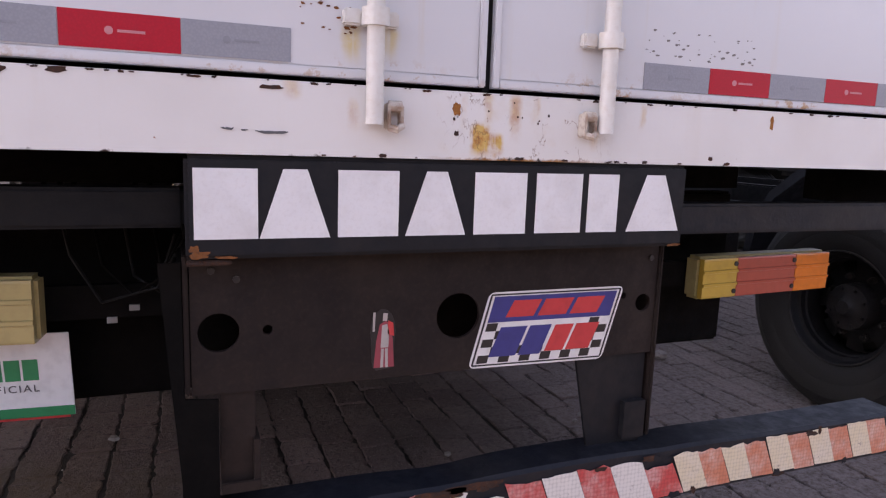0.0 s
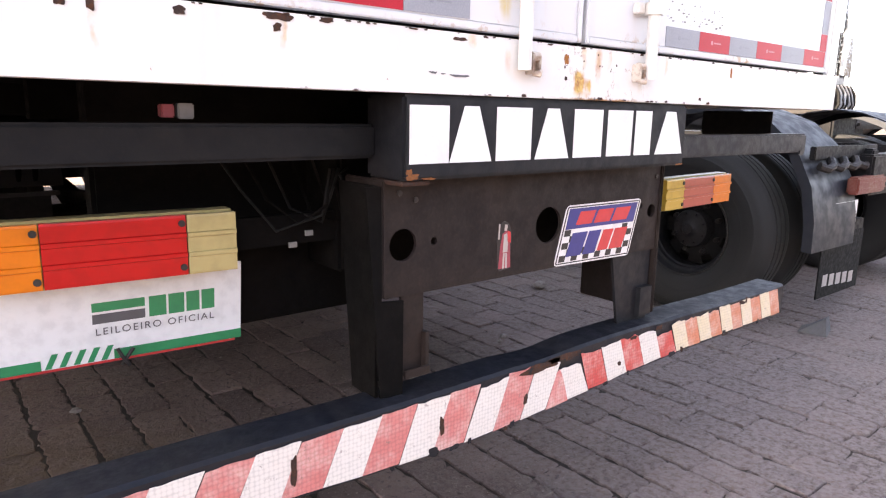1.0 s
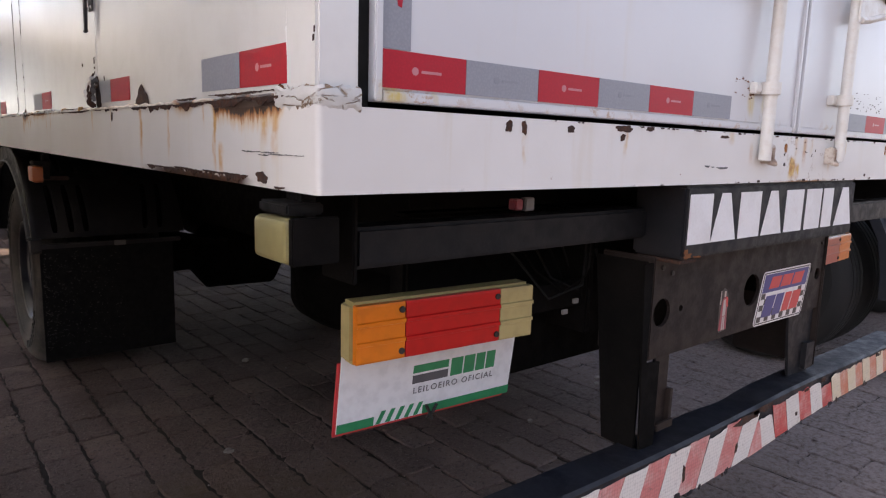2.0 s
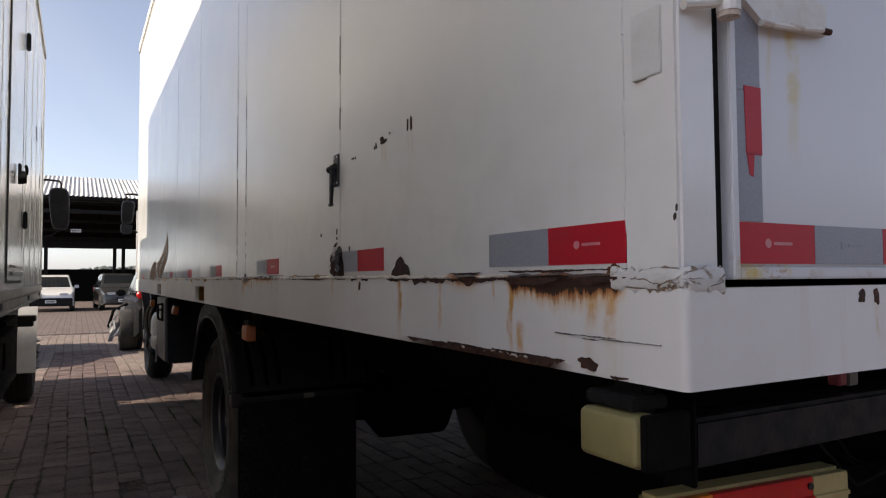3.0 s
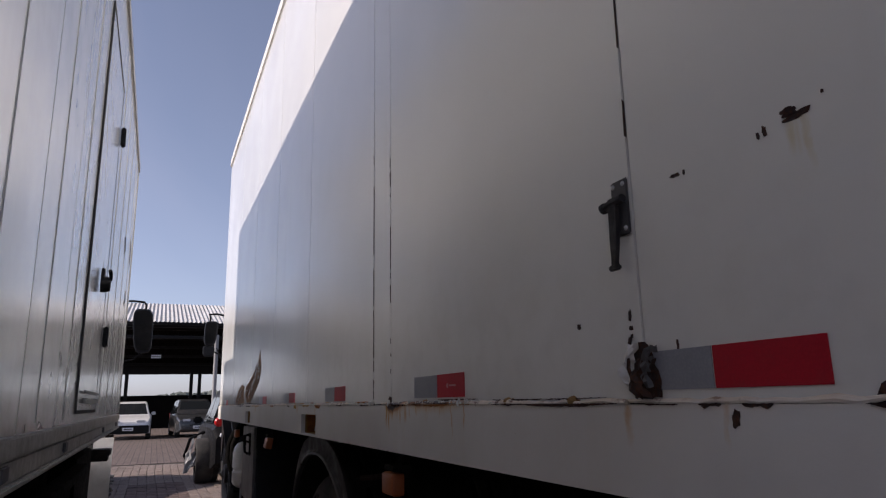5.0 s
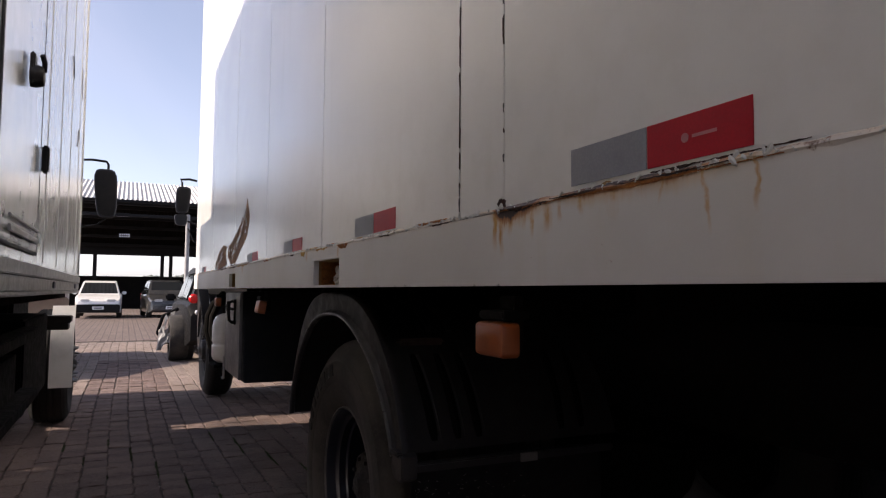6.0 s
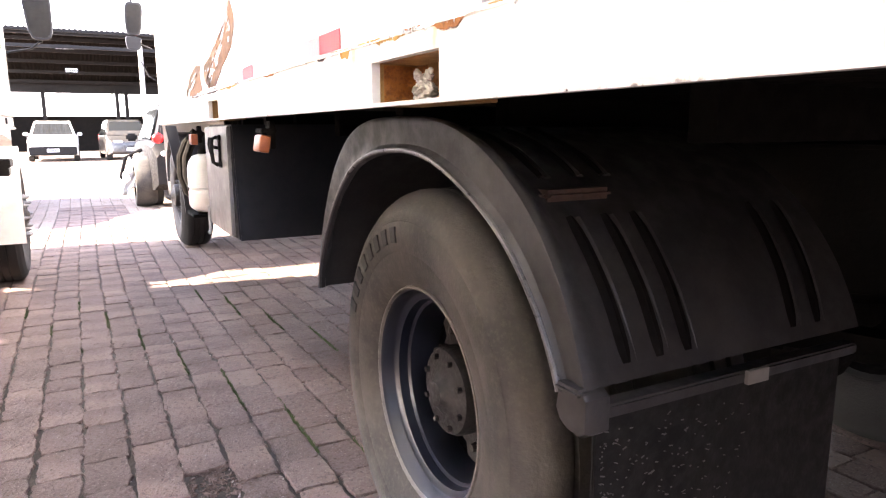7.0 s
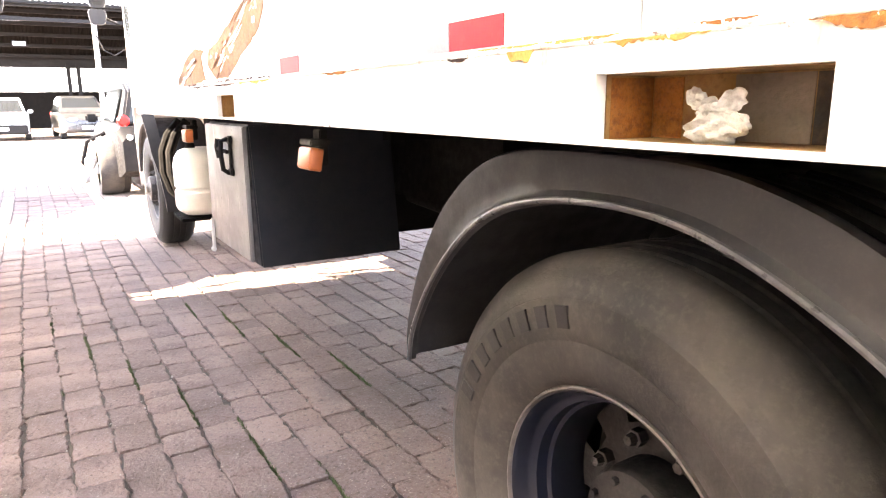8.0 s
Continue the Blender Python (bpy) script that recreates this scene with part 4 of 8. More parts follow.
part("lever", bm, IRON, latch, "", True)
# torn rusty edge below the latch: a hole, and the crumpled sheet that stands out of it
part("torn_edge", sheet(bmesh.new(), torn([(1.036, 1.2965), (1.074, 1.2965), (1.084, 1.325), (1.085, 1.352), (1.074, 1.370), (1.056, 1.366), (1.046, 1.345), (1.034, 1.318)], 7, 0.006, 0.007), "x", -0.0050, 0.0016), RUSTY, truck, "torn rusty hole in the sheet")
r = random.Random(71)
for name, mat, y0, y1, z0, z1, out, label in (("crumpled_sheet", RUSTY, 1.040, 1.070, 1.2965, 1.345, 0.018, "crumpled rusty brown sheet"), ("peeled_curl", WHITE_STEEL, 1.066, 1.084, 1.312, 1.366, 0.016, "curled flap of white sheet"), ("peeled_curl", SCUFF_DARK, 1.034, 1.046, 1.310, 1.362, 0.012, "")):
    bm = bmesh.new()
    rows = []
    for i in range(9):
        u = i / 8
        rows.append([bm.verts.new((-0.005 - out * math.sin(math.pi * (0.12 + 0.76 * j / 6)) * (0.55 + 0.45 * math.sin(2.6 * u + 0.7)) - 0.007 * r.random(), y0 + (y1 - y0) * j / 6 + 0.010 * math.sin(3.1 * u + 0.4) + 0.005 * (r.random() - 0.5), z0 + (z1 - z0) * u + 0.004 * (r.random() - 0.5))) for j in range(7)])
    for p, q in zip(rows, rows[1:]):
        for j in range(6):
            if 0 < j < 5 or r.random() < 0.75:
                bm.faces.new((p[j], p[j + 1], q[j + 1], q[j]))
    bmesh.ops.delete(bm, geom=[v for v in bm.verts if not v.link_faces], context="VERTS")
    bmesh.ops.solidify(bm, geom=bm.faces[:], thickness=0.0016)
    part(name, bm, mat, truck, label)
part("bent_hook", tube(bmesh.new(), [(-0.006, 1.088, 1.376), (-0.016, 1.080, 1.360), (-0.024, 1.074, 1.335), (-0.018, 1.066, 1.302)], 0.0026, 7), RUSTY, truck, "rusty bent hook", True)
for y in (1.237, 1.447, 1.86):
    bm = bmesh.new()
    lathe(bm, [(0.0, -0.013), (0.005, -0.013), (0.007, -0.008), (0.008, -0.003)], (0, y, 1.294), 8)
    part("seam_bolt", bm, OCHRE, truck, "", True)


# reflective tape on the left side
def tape(parent, axis, at, u0, u1, v0, v1, red, marks=True):
    poly = [(u0, v0), (u1, v0), (u1, v1), (u0, v1)]
    ob = part("reflective_tape", sheet(bmesh.new(), poly, axis, at - 0.0012, 0.0012), TAPE_RED if red else TAPE_SILVER, parent, "red tape" if red else "silver tape")
    if marks:
        w, c, h = u1 - u0, (u0 + u1) / 2, (v0 + v1) / 2
        bm = bmesh.new()
        f = -1 if axis == "x" else 1
        ring = [(c - f * 0.1 * w + 0.0055 * math.cos(a), h + 0.0055 * math.sin(a)) for a in np.linspace(0, 2 * math.pi, 14)[:-1]]
        sheet(bm, ring, axis, at - 0.0017, 0.0005)
        sheet(bm, [(c - f * 0.03 * w, h - 0.0018), (c + f * 0.2 * w, h - 0.0018), (c + f * 0.2 * w, h + 0.0018), (c - f * 0.03 * w, h + 0.0018)], axis, at - 0.0017, 0.0005)
        part("print", bm, MARK if red else MARK_GREY, ob)
    return ob


MARK, MARK_GREY = plain("tape_print", (0.56, 0.22, 0.24), 0.4), plain("tape_print_grey", (0.25, 0.26, 0.29), 0.4)
for red0, z0, z1, marks in ((0.079, 1.306, 1.357, True), (0.795, 1.306, 1.355, False), (1.640, 1.305, 1.356, True), (2.615, 1.303, 1.353, False), (3.52, 1.302, 1.347, False), (4.396, 1.300, 1.342, False), (5.75, 1.30, 1.34, False), (6.65, 1.30, 1.34, False)):
    tape(truck, "x", -0.0032, red0, red0 + 0.149, z0, z1, True, marks)
    tape(truck, "x", -0.0032, red0 + 0.151, red0 + (0.30 if red0 != 0.795 else 0.285), z0, z1, False, False)

# ---- rear doors ----
for x0, x1 in ((-0.010, 0.050), (2.536, 2.596)):
    part("corner_post", boxes((x0, x1, -0.008, 0.04, 1.279, 3.80), bevel=0.004), SIDE, truck)
part("rear_header", boxes((0.05, 2.536, -0.008, 0.04, 3.72, 3.80), bevel=0.004), SIDE, truck)
for x0, x1 in ((0.072, 1.2905), (1.3035, 2.522)):
    door = part("rear_door", boxes((x0 + 0.012, x1 - 0.012, -0.004, 0.02, 1.300, 3.70), bevel=0.002), DOOR, truck, "white enamelled cargo door")
    rim = boxes((x0, x0 + 0.012, -0.010, 0.02, 1.286, 3.714), (x1 - 0.012, x1, -0.010, 0.02, 1.286, 3.714), (x0 + 0.012, x1 - 0.012, -0.008, 0.02, 1.286, 1.300), (x0 + 0.012, x1 - 0.012, -0.008, 0.02, 3.70, 3.714), bevel=0.002)
    part("door_edge", rim, DOOR, door)
part("door_seal", boxes((0.050, 0.072, 0.006, 0.03, 1.28, 3.72), (1.2905, 1.3035, 0.004, 0.03, 1.28, 3.72), (2.522, 2.536, 0.006, 0.03, 1.28, 3.72)), RUBBER, truck, "black rubber door seal")
for k in range(6):
    tape(truck, "y", -0.0042, 0.0785 + 0.15 * k, 0.0785 + 0.15 * (k + 1) - 0.001, 1.304, 1.352, k % 2 == 0)
    tape(truck, "y", -0.0042, 1.604 + 0.15 * k, 1.604 + 0.15 * (k + 1) - 0.001, 1.302, 1.349, k % 2 == 1)
for k, (z0, z1) in enumerate(((1.353, 1.405), (1.405, 1.505), (1.506, 1.61), (1.66, 1.80), (1.81, 1.95))):
    tape(truck, "y", -0.0042, 0.0855, 0.130, z0, z1, k == 3, False)
    tape(truck, "y", -0.0042, 2.462, 2.505, z0 - 0.002 if k else 1.350, z1 - 0.003, k % 2 == 0, False)
# a torn red strip over the silver tape, with its tail
part("reflective_tape", sheet(sheet(bmesh.new(), [(0.103, 1.431), (0.1305, 1.431), (0.1305, 1.511), (0.101, 1.511)], "y", -0.0062, 0.0008), [(0.108, 1.407), (0.114, 1.405), (0.117, 1.432), (0.104, 1.432)], "y", -0.0062, 0.0008), TAPE_RED, truck, "torn red tape over silver")
# lock bars with guides, keepers and handles
for bx, hook in ((1.098, -1), (1.512, 1)):
    bm = bmesh.new()
    tube(bm, [(bx, -0.032, 1.219), (bx, -0.032, 3.72)], 0.0135, 14)
    bar = part("lock_bar", bm, WHITE_STEEL, truck, "white painted lock bar with rust", True)
    for z in (1.375, 2.05, 2.9):
        bm = boxes((bx - 0.045, bx - 0.018, -0.020, -0.002, z - 0.012, z + 0.012), (bx + 0.018, bx + 0.04, -0.020, -0.002, z - 0.012, z + 0.012), bevel=0.003)
        lathe_pts = [(bx + 0.021 * math.cos(a), -0.030 + 0.021 * math.sin(a)) for a in np.linspace(0, 2 * math.pi, 17)[:-1]]
        sheet(bm, lathe_pts, "z", z - 0.013, 0.026)
        part("bar_guide", bm, WHITE_STEEL, bar, "", True)
    kx = bx + 0.028 if hook < 0 else bx - 0.036
    bm = boxes((kx - 0.008, kx - 0.003, -0.038, -0.012, 1.212, 1.252), (kx + 0.014, kx + 0.019, -0.034, -0.012, 1.212, 1.25), bevel=0.002)
    tube(bm, [(kx - 0.004, -0.030, 1.215), (kx + 0.006, -0.041, 1.212), (kx + 0.016, -0.032, 1.218)], 0.006, 8)
    tube(bm, [(kx - 0.004, -0.026, 1.247), (kx + 0.016, -0.026, 1.247)], 0.009, 8)
    part("keeper", bm, RUSTY_WHITE, bar, "rusty keeper on the sill", True)
    def hx(d):
        return bx + hook * d
    bm = bmesh.new()
    sheet(bm, [(hx(-0.016), 1.568), (hx(-0.016), 1.640), (hx(0.06), 1.652), (hx(0.125), 1.668), (hx(0.16), 1.662), (hx(0.16), 1.603), (hx(0.09), 1.588)], "y", -0.050, 0.005)
    tube(bm, [(hx(0.0), -0.046, 1.573), (hx(0.05), -0.050, 1.580), (hx(0.10), -0.050, 1.592), (hx(0.163), -0.046, 1.604), (hx(0.19), -0.040, 1.615)], 0.009, 8)
    part("bar_handle", bm, WHITE_STEEL, bar, "flat white handle with a rounded lower edge", True)
    bm = boxes((min(hx(0.135), hx(0.16)), max(hx(0.135), hx(0.16)), -0.058, -0.048, 1.632, 1.660), bevel=0.003)
    tube(bm, [(hx(0.135), -0.056, 1.646), (hx(0.105), -0.060, 1.644)], 0.007, 7)
    part("handle_bolt", bm, RUSTY, bar, "rusty bolt", True)
    bm = boxes((min(hx(0.175), hx(0.222)), max(hx(0.175), hx(0.222)), -0.016, -0.004, 1.618, 1.660), bevel=0.004)
    tube(bm, [(hx(0.222), -0.012, 1.640), (hx(0.212), -0.036, 1.632), (hx(0.190), -0.044, 1.620), (hx(0.160), -0.042, 1.606)], 0.0065, 8)
    part("handle_catch", bm, RUSTY_WHITE, truck, "white catch with rust at its edge", True)
for z0, z1, dx in ((1.575, 1.60, 0.0), (1.555, 1.57, 0.012), (1.60, 1.612, 0.008)):
    part("scratch", sheet(bmesh.new(), jagged(1.150 + dx, 1.156 + dx + 0.01, z0, z1, int(z0 * 1000), 12), "y", -0.0050, 0.001), GREY_SCUFF, truck)
# hinges on the corner post
for z in (1.60, 2.5, 3.4):
    for s, x0 in ((1, 0.0), (-1, 2.586)):
        bm = bmesh.new()
        tube(bm, [(x0 + s * 0.052, -0.026, z - 0.02), (x0 + s * 0.052, -0.026, z + 0.03)], 0.013, 12)
        tube(bm, [(x0 + s * 0.052, -0.026, z - 0.004), (x0 + s * 0.03, -0.022, z - 0.012), (x0 - s * 0.006, -0.015, z - 0.018)], 0.006, 8)
        leaf = [(x0 + s * u, v) for u, v in ((0.056, z + 0.02), (0.09, z + 0.012), (0.13, z - 0.014), (0.252, z - 0.008), (0.252, z + 0.03), (0.10, z + 0.05), (0.056, z + 0.045))]
        sheet(bm, leaf, "y", -0.014, 0.009)
        part("hinge", bm, WHITE_STEEL, truck, "white strap hinge with rust runs")
        bm = bmesh.new()
        tube(bm, [(x0 + s * 0.12, -0.016, z - 0.016), (x0 + s * 0.19, -0.018, z - 0.012), (x0 + s * 0.255, -0.016, z - 0.002)], 0.0038, 8)
        part("hinge_rib", bm, WHITE_STEEL, truck)
        for u, w in ((0.13, 0.016), (0.185, 0.02), (0.245, 0.012)):
            bm = bmesh.new()
            tube(bm, [(x0 + s * (u - w / 2), -0.017, z - 0.0165 + 0.10 * (u - 0.13)), (x0 + s * (u + w / 2), -0.0185, z - 0.0170 + 0.10 * (u - 0.13))], 0.0042, 8)
            part("rust_lump", bm, RUSTY if u > 0.2 else RUSTY_WHITE, truck, "", True)
        bm = bmesh.new()
        tube(bm, [(x0 + s * 0.052, -0.026, z - 0.026), (x0 + s * 0.052, -0.026, z - 0.017)], 0.0118, 14)
        part("hinge_pin", bm, RUSTY_WHITE, truck, "rusty hinge pin", True)
        bm = bmesh.new()
        tube(bm, [(x0 + s * 0.052, -0.026, z + 0.004), (x0 + s * 0.052, -0.026, z + 0.010)], 0.0138, 14)
        part("hinge_ring", bm, RUSTY_WHITE, truck, "rusty hinge ring", True)
REAR_SPOTS = [(0.30, 0.318, 1.255, 1.272, 71), (0.335, 0.348, 1.252, 1.274, 72), (0.44, 0.462, 1.258, 1.270, 73), (0.57, 0.62, 1.263, 1.277, 74), (0.585, 0.60, 1.248, 1.262, 75), (0.66, 0.69, 1.268, 1.277, 76), (1.232, 1.246, 1.236, 1.262, 77), (1.236, 1.244, 1.205, 1.215, 78), (0.93, 0.965, 1.262, 1.27, 84), (1.905, 1.915, 1.24, 1.268, 85), (1.76, 1.77, 1.176, 1.186, 86)]
r = random.Random(91)
for k in range(9):
    x, z, q = 1.33 + 0.13 * (r.random() + r.random() - 1), 1.236 + 0.04 * (r.random() + r.random() - 1), 0.0015 + 0.003 * r.random() ** 2
    REAR_SPOTS.append((x, x + q, z, z + q * (0.7 + r.random()), 600 + k))
for k in range(44):
    x, q = 0.25 + 2.2 * r.random(), 0.0015 + 0.006 * r.random() ** 2
    REAR_SPOTS.append((x, x + 2.2 * q, 1.2755 - 0.5 * q, 1.2768, 640 + k))
for k in range(14):
    x, q = 0.95 + 0.85 * r.random(), 0.0016 + 0.005 * r.random() ** 2
    REAR_SPOTS.append((x, x + 3.0 * q, 1.1685, 1.1690 + q, 720 + k))
for k in range(70):
    right = k % 3
    x = 1.60 + 0.26 * r.random() if right else 0.985 + 0.09 * r.random()
    z, q = (1.358 + 0.05 * r.random() ** 1.4 if right else 1.35 + 0.045 * r.random()), 0.0012 + 0.0045 * r.random() ** 2
    part("paint_chip", sheet(bmesh.new(), jagged(x, x + 2.0 * q, z, z + q, 800 + k, 9), "y", -0.0050, 0.001), GREY_SCUFF if right else RUST_LIGHT, truck)
for x0, x1, z0, z1, seed in REAR_SPOTS:
    part("rust_patch", sheet(bmesh.new(), jagged(x0, x1, z0, z1, seed, 22), "y", -0.0152, 0.0012), RUST_ORANGE if seed in (77, 79, 80, 83, 85, 87) else RUSTY, truck)
for y0, y1, z in ((0.02, 0.12, 1.2145), (0.09, 0.205, 1.2165), (0.12, 0.15, 1.2125)):
    part("scratch", sheet(bmesh.new(), ragged(y0, y1, z, 0.0013, int(y0 * 900)), "x", -0.0133, 0.0012), GREY_SCUFF if y0 < 0.05 else SCUFF_DARK, truck)
for x0, x1, z in ((0.877, 0.895, 1.206), (0.905, 0.915, 1.204), (0.925, 0.972, 1.203)):
    part("scratch", sheet(bmesh.new(), ragged(x0, x1, z, 0.0035, int(x0 * 1000), 0.003), "y", -0.0152, 0.0012), DARK_GREY, truck)

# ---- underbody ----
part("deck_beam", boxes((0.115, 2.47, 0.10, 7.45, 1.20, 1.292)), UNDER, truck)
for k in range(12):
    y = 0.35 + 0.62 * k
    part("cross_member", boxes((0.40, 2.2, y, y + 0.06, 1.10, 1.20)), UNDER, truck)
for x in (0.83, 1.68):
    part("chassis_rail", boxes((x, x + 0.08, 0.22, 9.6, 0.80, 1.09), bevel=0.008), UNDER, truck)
# added dark plate that makes the tow plate's holes look shaded
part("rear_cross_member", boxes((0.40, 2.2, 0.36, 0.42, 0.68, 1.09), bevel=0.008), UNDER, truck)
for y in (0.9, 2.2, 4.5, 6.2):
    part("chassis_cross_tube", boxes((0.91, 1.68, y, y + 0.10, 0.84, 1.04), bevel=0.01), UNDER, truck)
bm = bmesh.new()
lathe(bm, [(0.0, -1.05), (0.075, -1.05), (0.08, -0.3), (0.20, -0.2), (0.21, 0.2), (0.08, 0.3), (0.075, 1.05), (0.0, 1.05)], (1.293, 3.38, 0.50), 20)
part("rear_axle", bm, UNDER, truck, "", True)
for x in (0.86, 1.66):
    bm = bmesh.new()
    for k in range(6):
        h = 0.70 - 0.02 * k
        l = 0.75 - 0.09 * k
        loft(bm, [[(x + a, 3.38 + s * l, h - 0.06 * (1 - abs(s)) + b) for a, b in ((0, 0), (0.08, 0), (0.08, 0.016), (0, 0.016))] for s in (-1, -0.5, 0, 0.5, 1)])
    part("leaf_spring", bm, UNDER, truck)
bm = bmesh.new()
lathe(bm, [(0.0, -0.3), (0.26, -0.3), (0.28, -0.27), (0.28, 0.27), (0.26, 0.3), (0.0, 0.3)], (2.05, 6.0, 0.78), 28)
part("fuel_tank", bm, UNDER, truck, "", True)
# unseen spare wheel flat under the rear overhang, added to block light there
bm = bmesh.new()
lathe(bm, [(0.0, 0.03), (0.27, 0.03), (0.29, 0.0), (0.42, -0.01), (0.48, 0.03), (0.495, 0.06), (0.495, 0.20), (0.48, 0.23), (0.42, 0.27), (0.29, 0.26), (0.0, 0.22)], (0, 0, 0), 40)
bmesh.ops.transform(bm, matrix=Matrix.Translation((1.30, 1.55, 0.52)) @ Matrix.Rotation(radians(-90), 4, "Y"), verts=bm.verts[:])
part("spare_wheel", bm, UNDER, truck, "unseen spare wheel added to block light under the chassis", True)
# unseen boxes, added to keep light out from the right side
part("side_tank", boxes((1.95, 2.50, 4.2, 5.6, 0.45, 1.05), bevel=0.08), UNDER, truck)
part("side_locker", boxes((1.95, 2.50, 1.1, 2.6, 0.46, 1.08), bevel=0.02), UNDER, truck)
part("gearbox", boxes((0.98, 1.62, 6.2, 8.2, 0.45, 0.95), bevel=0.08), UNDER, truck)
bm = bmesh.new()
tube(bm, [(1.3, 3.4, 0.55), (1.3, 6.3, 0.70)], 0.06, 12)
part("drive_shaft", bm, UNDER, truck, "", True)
# hoses and a dangling wire bundle behind the plate
r = random.Random(21)
for k in range(5):
    a, b = 0.62 + 0.05 * k, 0.78 + 0.01 * k
    bm = bmesh.new()
    tube(bm, [(a, 0.32, 1.04), (a + 0.02, 0.26, 0.98 - 0.02 * k), (a + 0.07, 0.22, 0.90 + 0.02 * r.random()), (b, 0.20, 0.93 + 0.02 * k), (b + 0.03, 0.22, 1.02)], 0.003, 6)
    part("hose", bm, UNDER if k % 2 else RUBBER, truck)
for x, z in ((0.735, 0.905), (0.70, 0.885)):
    part("cable_tag", boxes((x, x + 0.016, 0.185, 0.19, z - 0.010, z)), GREY_SCUFF, truck)
part("red_marker", boxes((0.455, 0.475, 0.105, 0.125, 1.120, 1.140), bevel=0.002), MAROON, truck)
part("pale_tag", boxes((0.480, 0.505, 0.105, 0.12, 1.118, 1.142), bevel=0.002), STEEL, truck)

# ---- name board, plate, legs ----
board = part("name_board", boxes((0.826, 1.718, -0.012, 0.11, 1.014, 1.166), bevel=0.006), BOARD, truck, "black board with large white block letters")
LETTERS = [(0.838, 0.928, 0), (0.930, 1.036, 1), (1.048, 1.146, 0), (1.158, 1.263, 1), (1.278, 1.375, 0), (1.394, 1.486, 0), (1.499, 1.563, 0), (1.585, 1.704, 1)]
for x0, x1, peak in LETTERS:
    w = x1 - x0
    poly = [(x0, 1.044), (x1, 1.044), (x1 - 0.33 * w, 1.148), (x0 + 0.33 * w, 1.148)] if peak else [(x0, 1.044), (x1, 1.044), (x1, 1.148), (x0, 1.148)]
    part("letter_block", sheet(bmesh.new(), poly, "y", -0.0132, 0.0012), LETTER, board)
for x0, x1, z0, z1, seed in ((0.828, 0.862, 1.015, 1.027, 41), (0.83, 0.845, 1.024, 1.036, 42), (0.865, 0.90, 1.0145, 1.019, 43), (1.68, 1.715, 1.014, 1.019, 44)):
    part("rust_patch", sheet(bmesh.new(), jagged(x0, x1, z0, z1, seed), "y", -0.0129, 0.0012), RUST_LIGHT, board)
part("board_lip", boxes((0.826, 0.89, -0.008, 0.10, 1.004, 1.012), bevel=0.002), RUSTY, truck)


def holed_plate(bm, x0, x1, z0, z1, holes, y, thick):
    """A plate in the plane y with round holes: (x, z, r). The holes' square cells lie side by side along x."""
    front, rear = [], []
    cuts = sorted(holes)
    cells, at = [], x0
    for hx, hz, hr in cuts:
        cells.append((at, hx - hr - 0.01, None))
        cells.append((hx - hr - 0.01, hx + hr + 0.01, (hx, hz, hr)))
        at = hx + hr + 0.01
    cells.append((at, x1, None))
    for a, b, hole in cells:
        if b - a < 1e-4:
            continue
        if not hole:
            box(bm, a, b, y, y + thick, z0, z1)
            continue
        hx, hz, hr = hole
        n = 32
        def ring(yy, outer):
            out = []
            for k in range(n):
                c, s = math.cos(2 * math.pi * k / n), math.sin(2 * math.pi * k / n)
                if outer:
                    q = max(abs(c), abs(s))
                    u, v = c / q, s / q
                    out.append(bm.verts.new((hx + u * (b - a) / 2, yy, hz + (v * (z1 - hz) if v > 0 else v * (hz - z0)))))
                else:
                    out.append(bm.verts.new((hx + hr * c, yy, hz + hr * s)))
            return out
        rf, of, rb, ob = ring(y, 0), ring(y, 1), ring(y + thick, 0), ring(y + thick, 1)
        for k in range(n):
            j = (k + 1) % n
            for p, q in ((rf, of), (rb, ob), (rf, rb), (of, ob)):
                bm.faces.new((p[k], p[j], q[j], q[k]))


bm = bmesh.new()
holed_plate(bm, 0.830, 1.718, 0.782, 1.008, [(0.872, 0.884, 0.032), (0.948, 0.884, 0.008), (1.284, 0.886, 0.042), (1.640, 0.905, 0.007), (1.689, 0.888, 0.018)], 0.052, 0.008)
bmesh.ops.remove_doubles(bm, verts=bm.verts[:], dist=1e-5)
plate = part("tow_plate", bm, PLATE, truck, "brown-black steel plate with round holes and stickers")
for x0, x1 in ((0.820, 0.828), (1.7195, 1.728)):
    part("plate_flange", boxes((x0, x1, 0.045, 0.18 if x0 < 1 else 0.30, 0.785 if x0 < 1 else 0.60, 1.012), bevel=0.003), PLATE, truck)
part("bumper_leg", boxes((0.872, 0.928, 0.058, 0.066, 0.612, 0.782), (0.924, 0.934, 0.045, 0.10, 0.612, 0.70), (0.872, 0.934, 0.040, 0.046, 0.612, 0.63), bevel=0.001), PLATE, truck)
bm = bmesh.new()
sheet(bm, [(1.545, 0.784), (1.712, 0.784), (1.712, 0.585), (1.585, 0.585)], "y", 0.060, 0.008)
box(bm, 1.66, 1.712, 0.045, 0.060, 0.60, 0.68)
part("bumper_leg", bm, BOARD, truck, "scuffed black bumper leg")
part("leg_side_plate", sheet(sheet(bmesh.new(), [(0.785, 1.0), (0.818, 1.0), (0.819, 0.78), (0.870, 0.775), (0.869, 0.575), (0.816, 0.585)], "y", 0.046, 0.005), [(0.06, 1.0), (0.19, 1.0), (0.145, 0.58), (0.06, 0.575)], "x", 0.812, 0.007), UNDER, truck, "dark tapered bumper bracket")
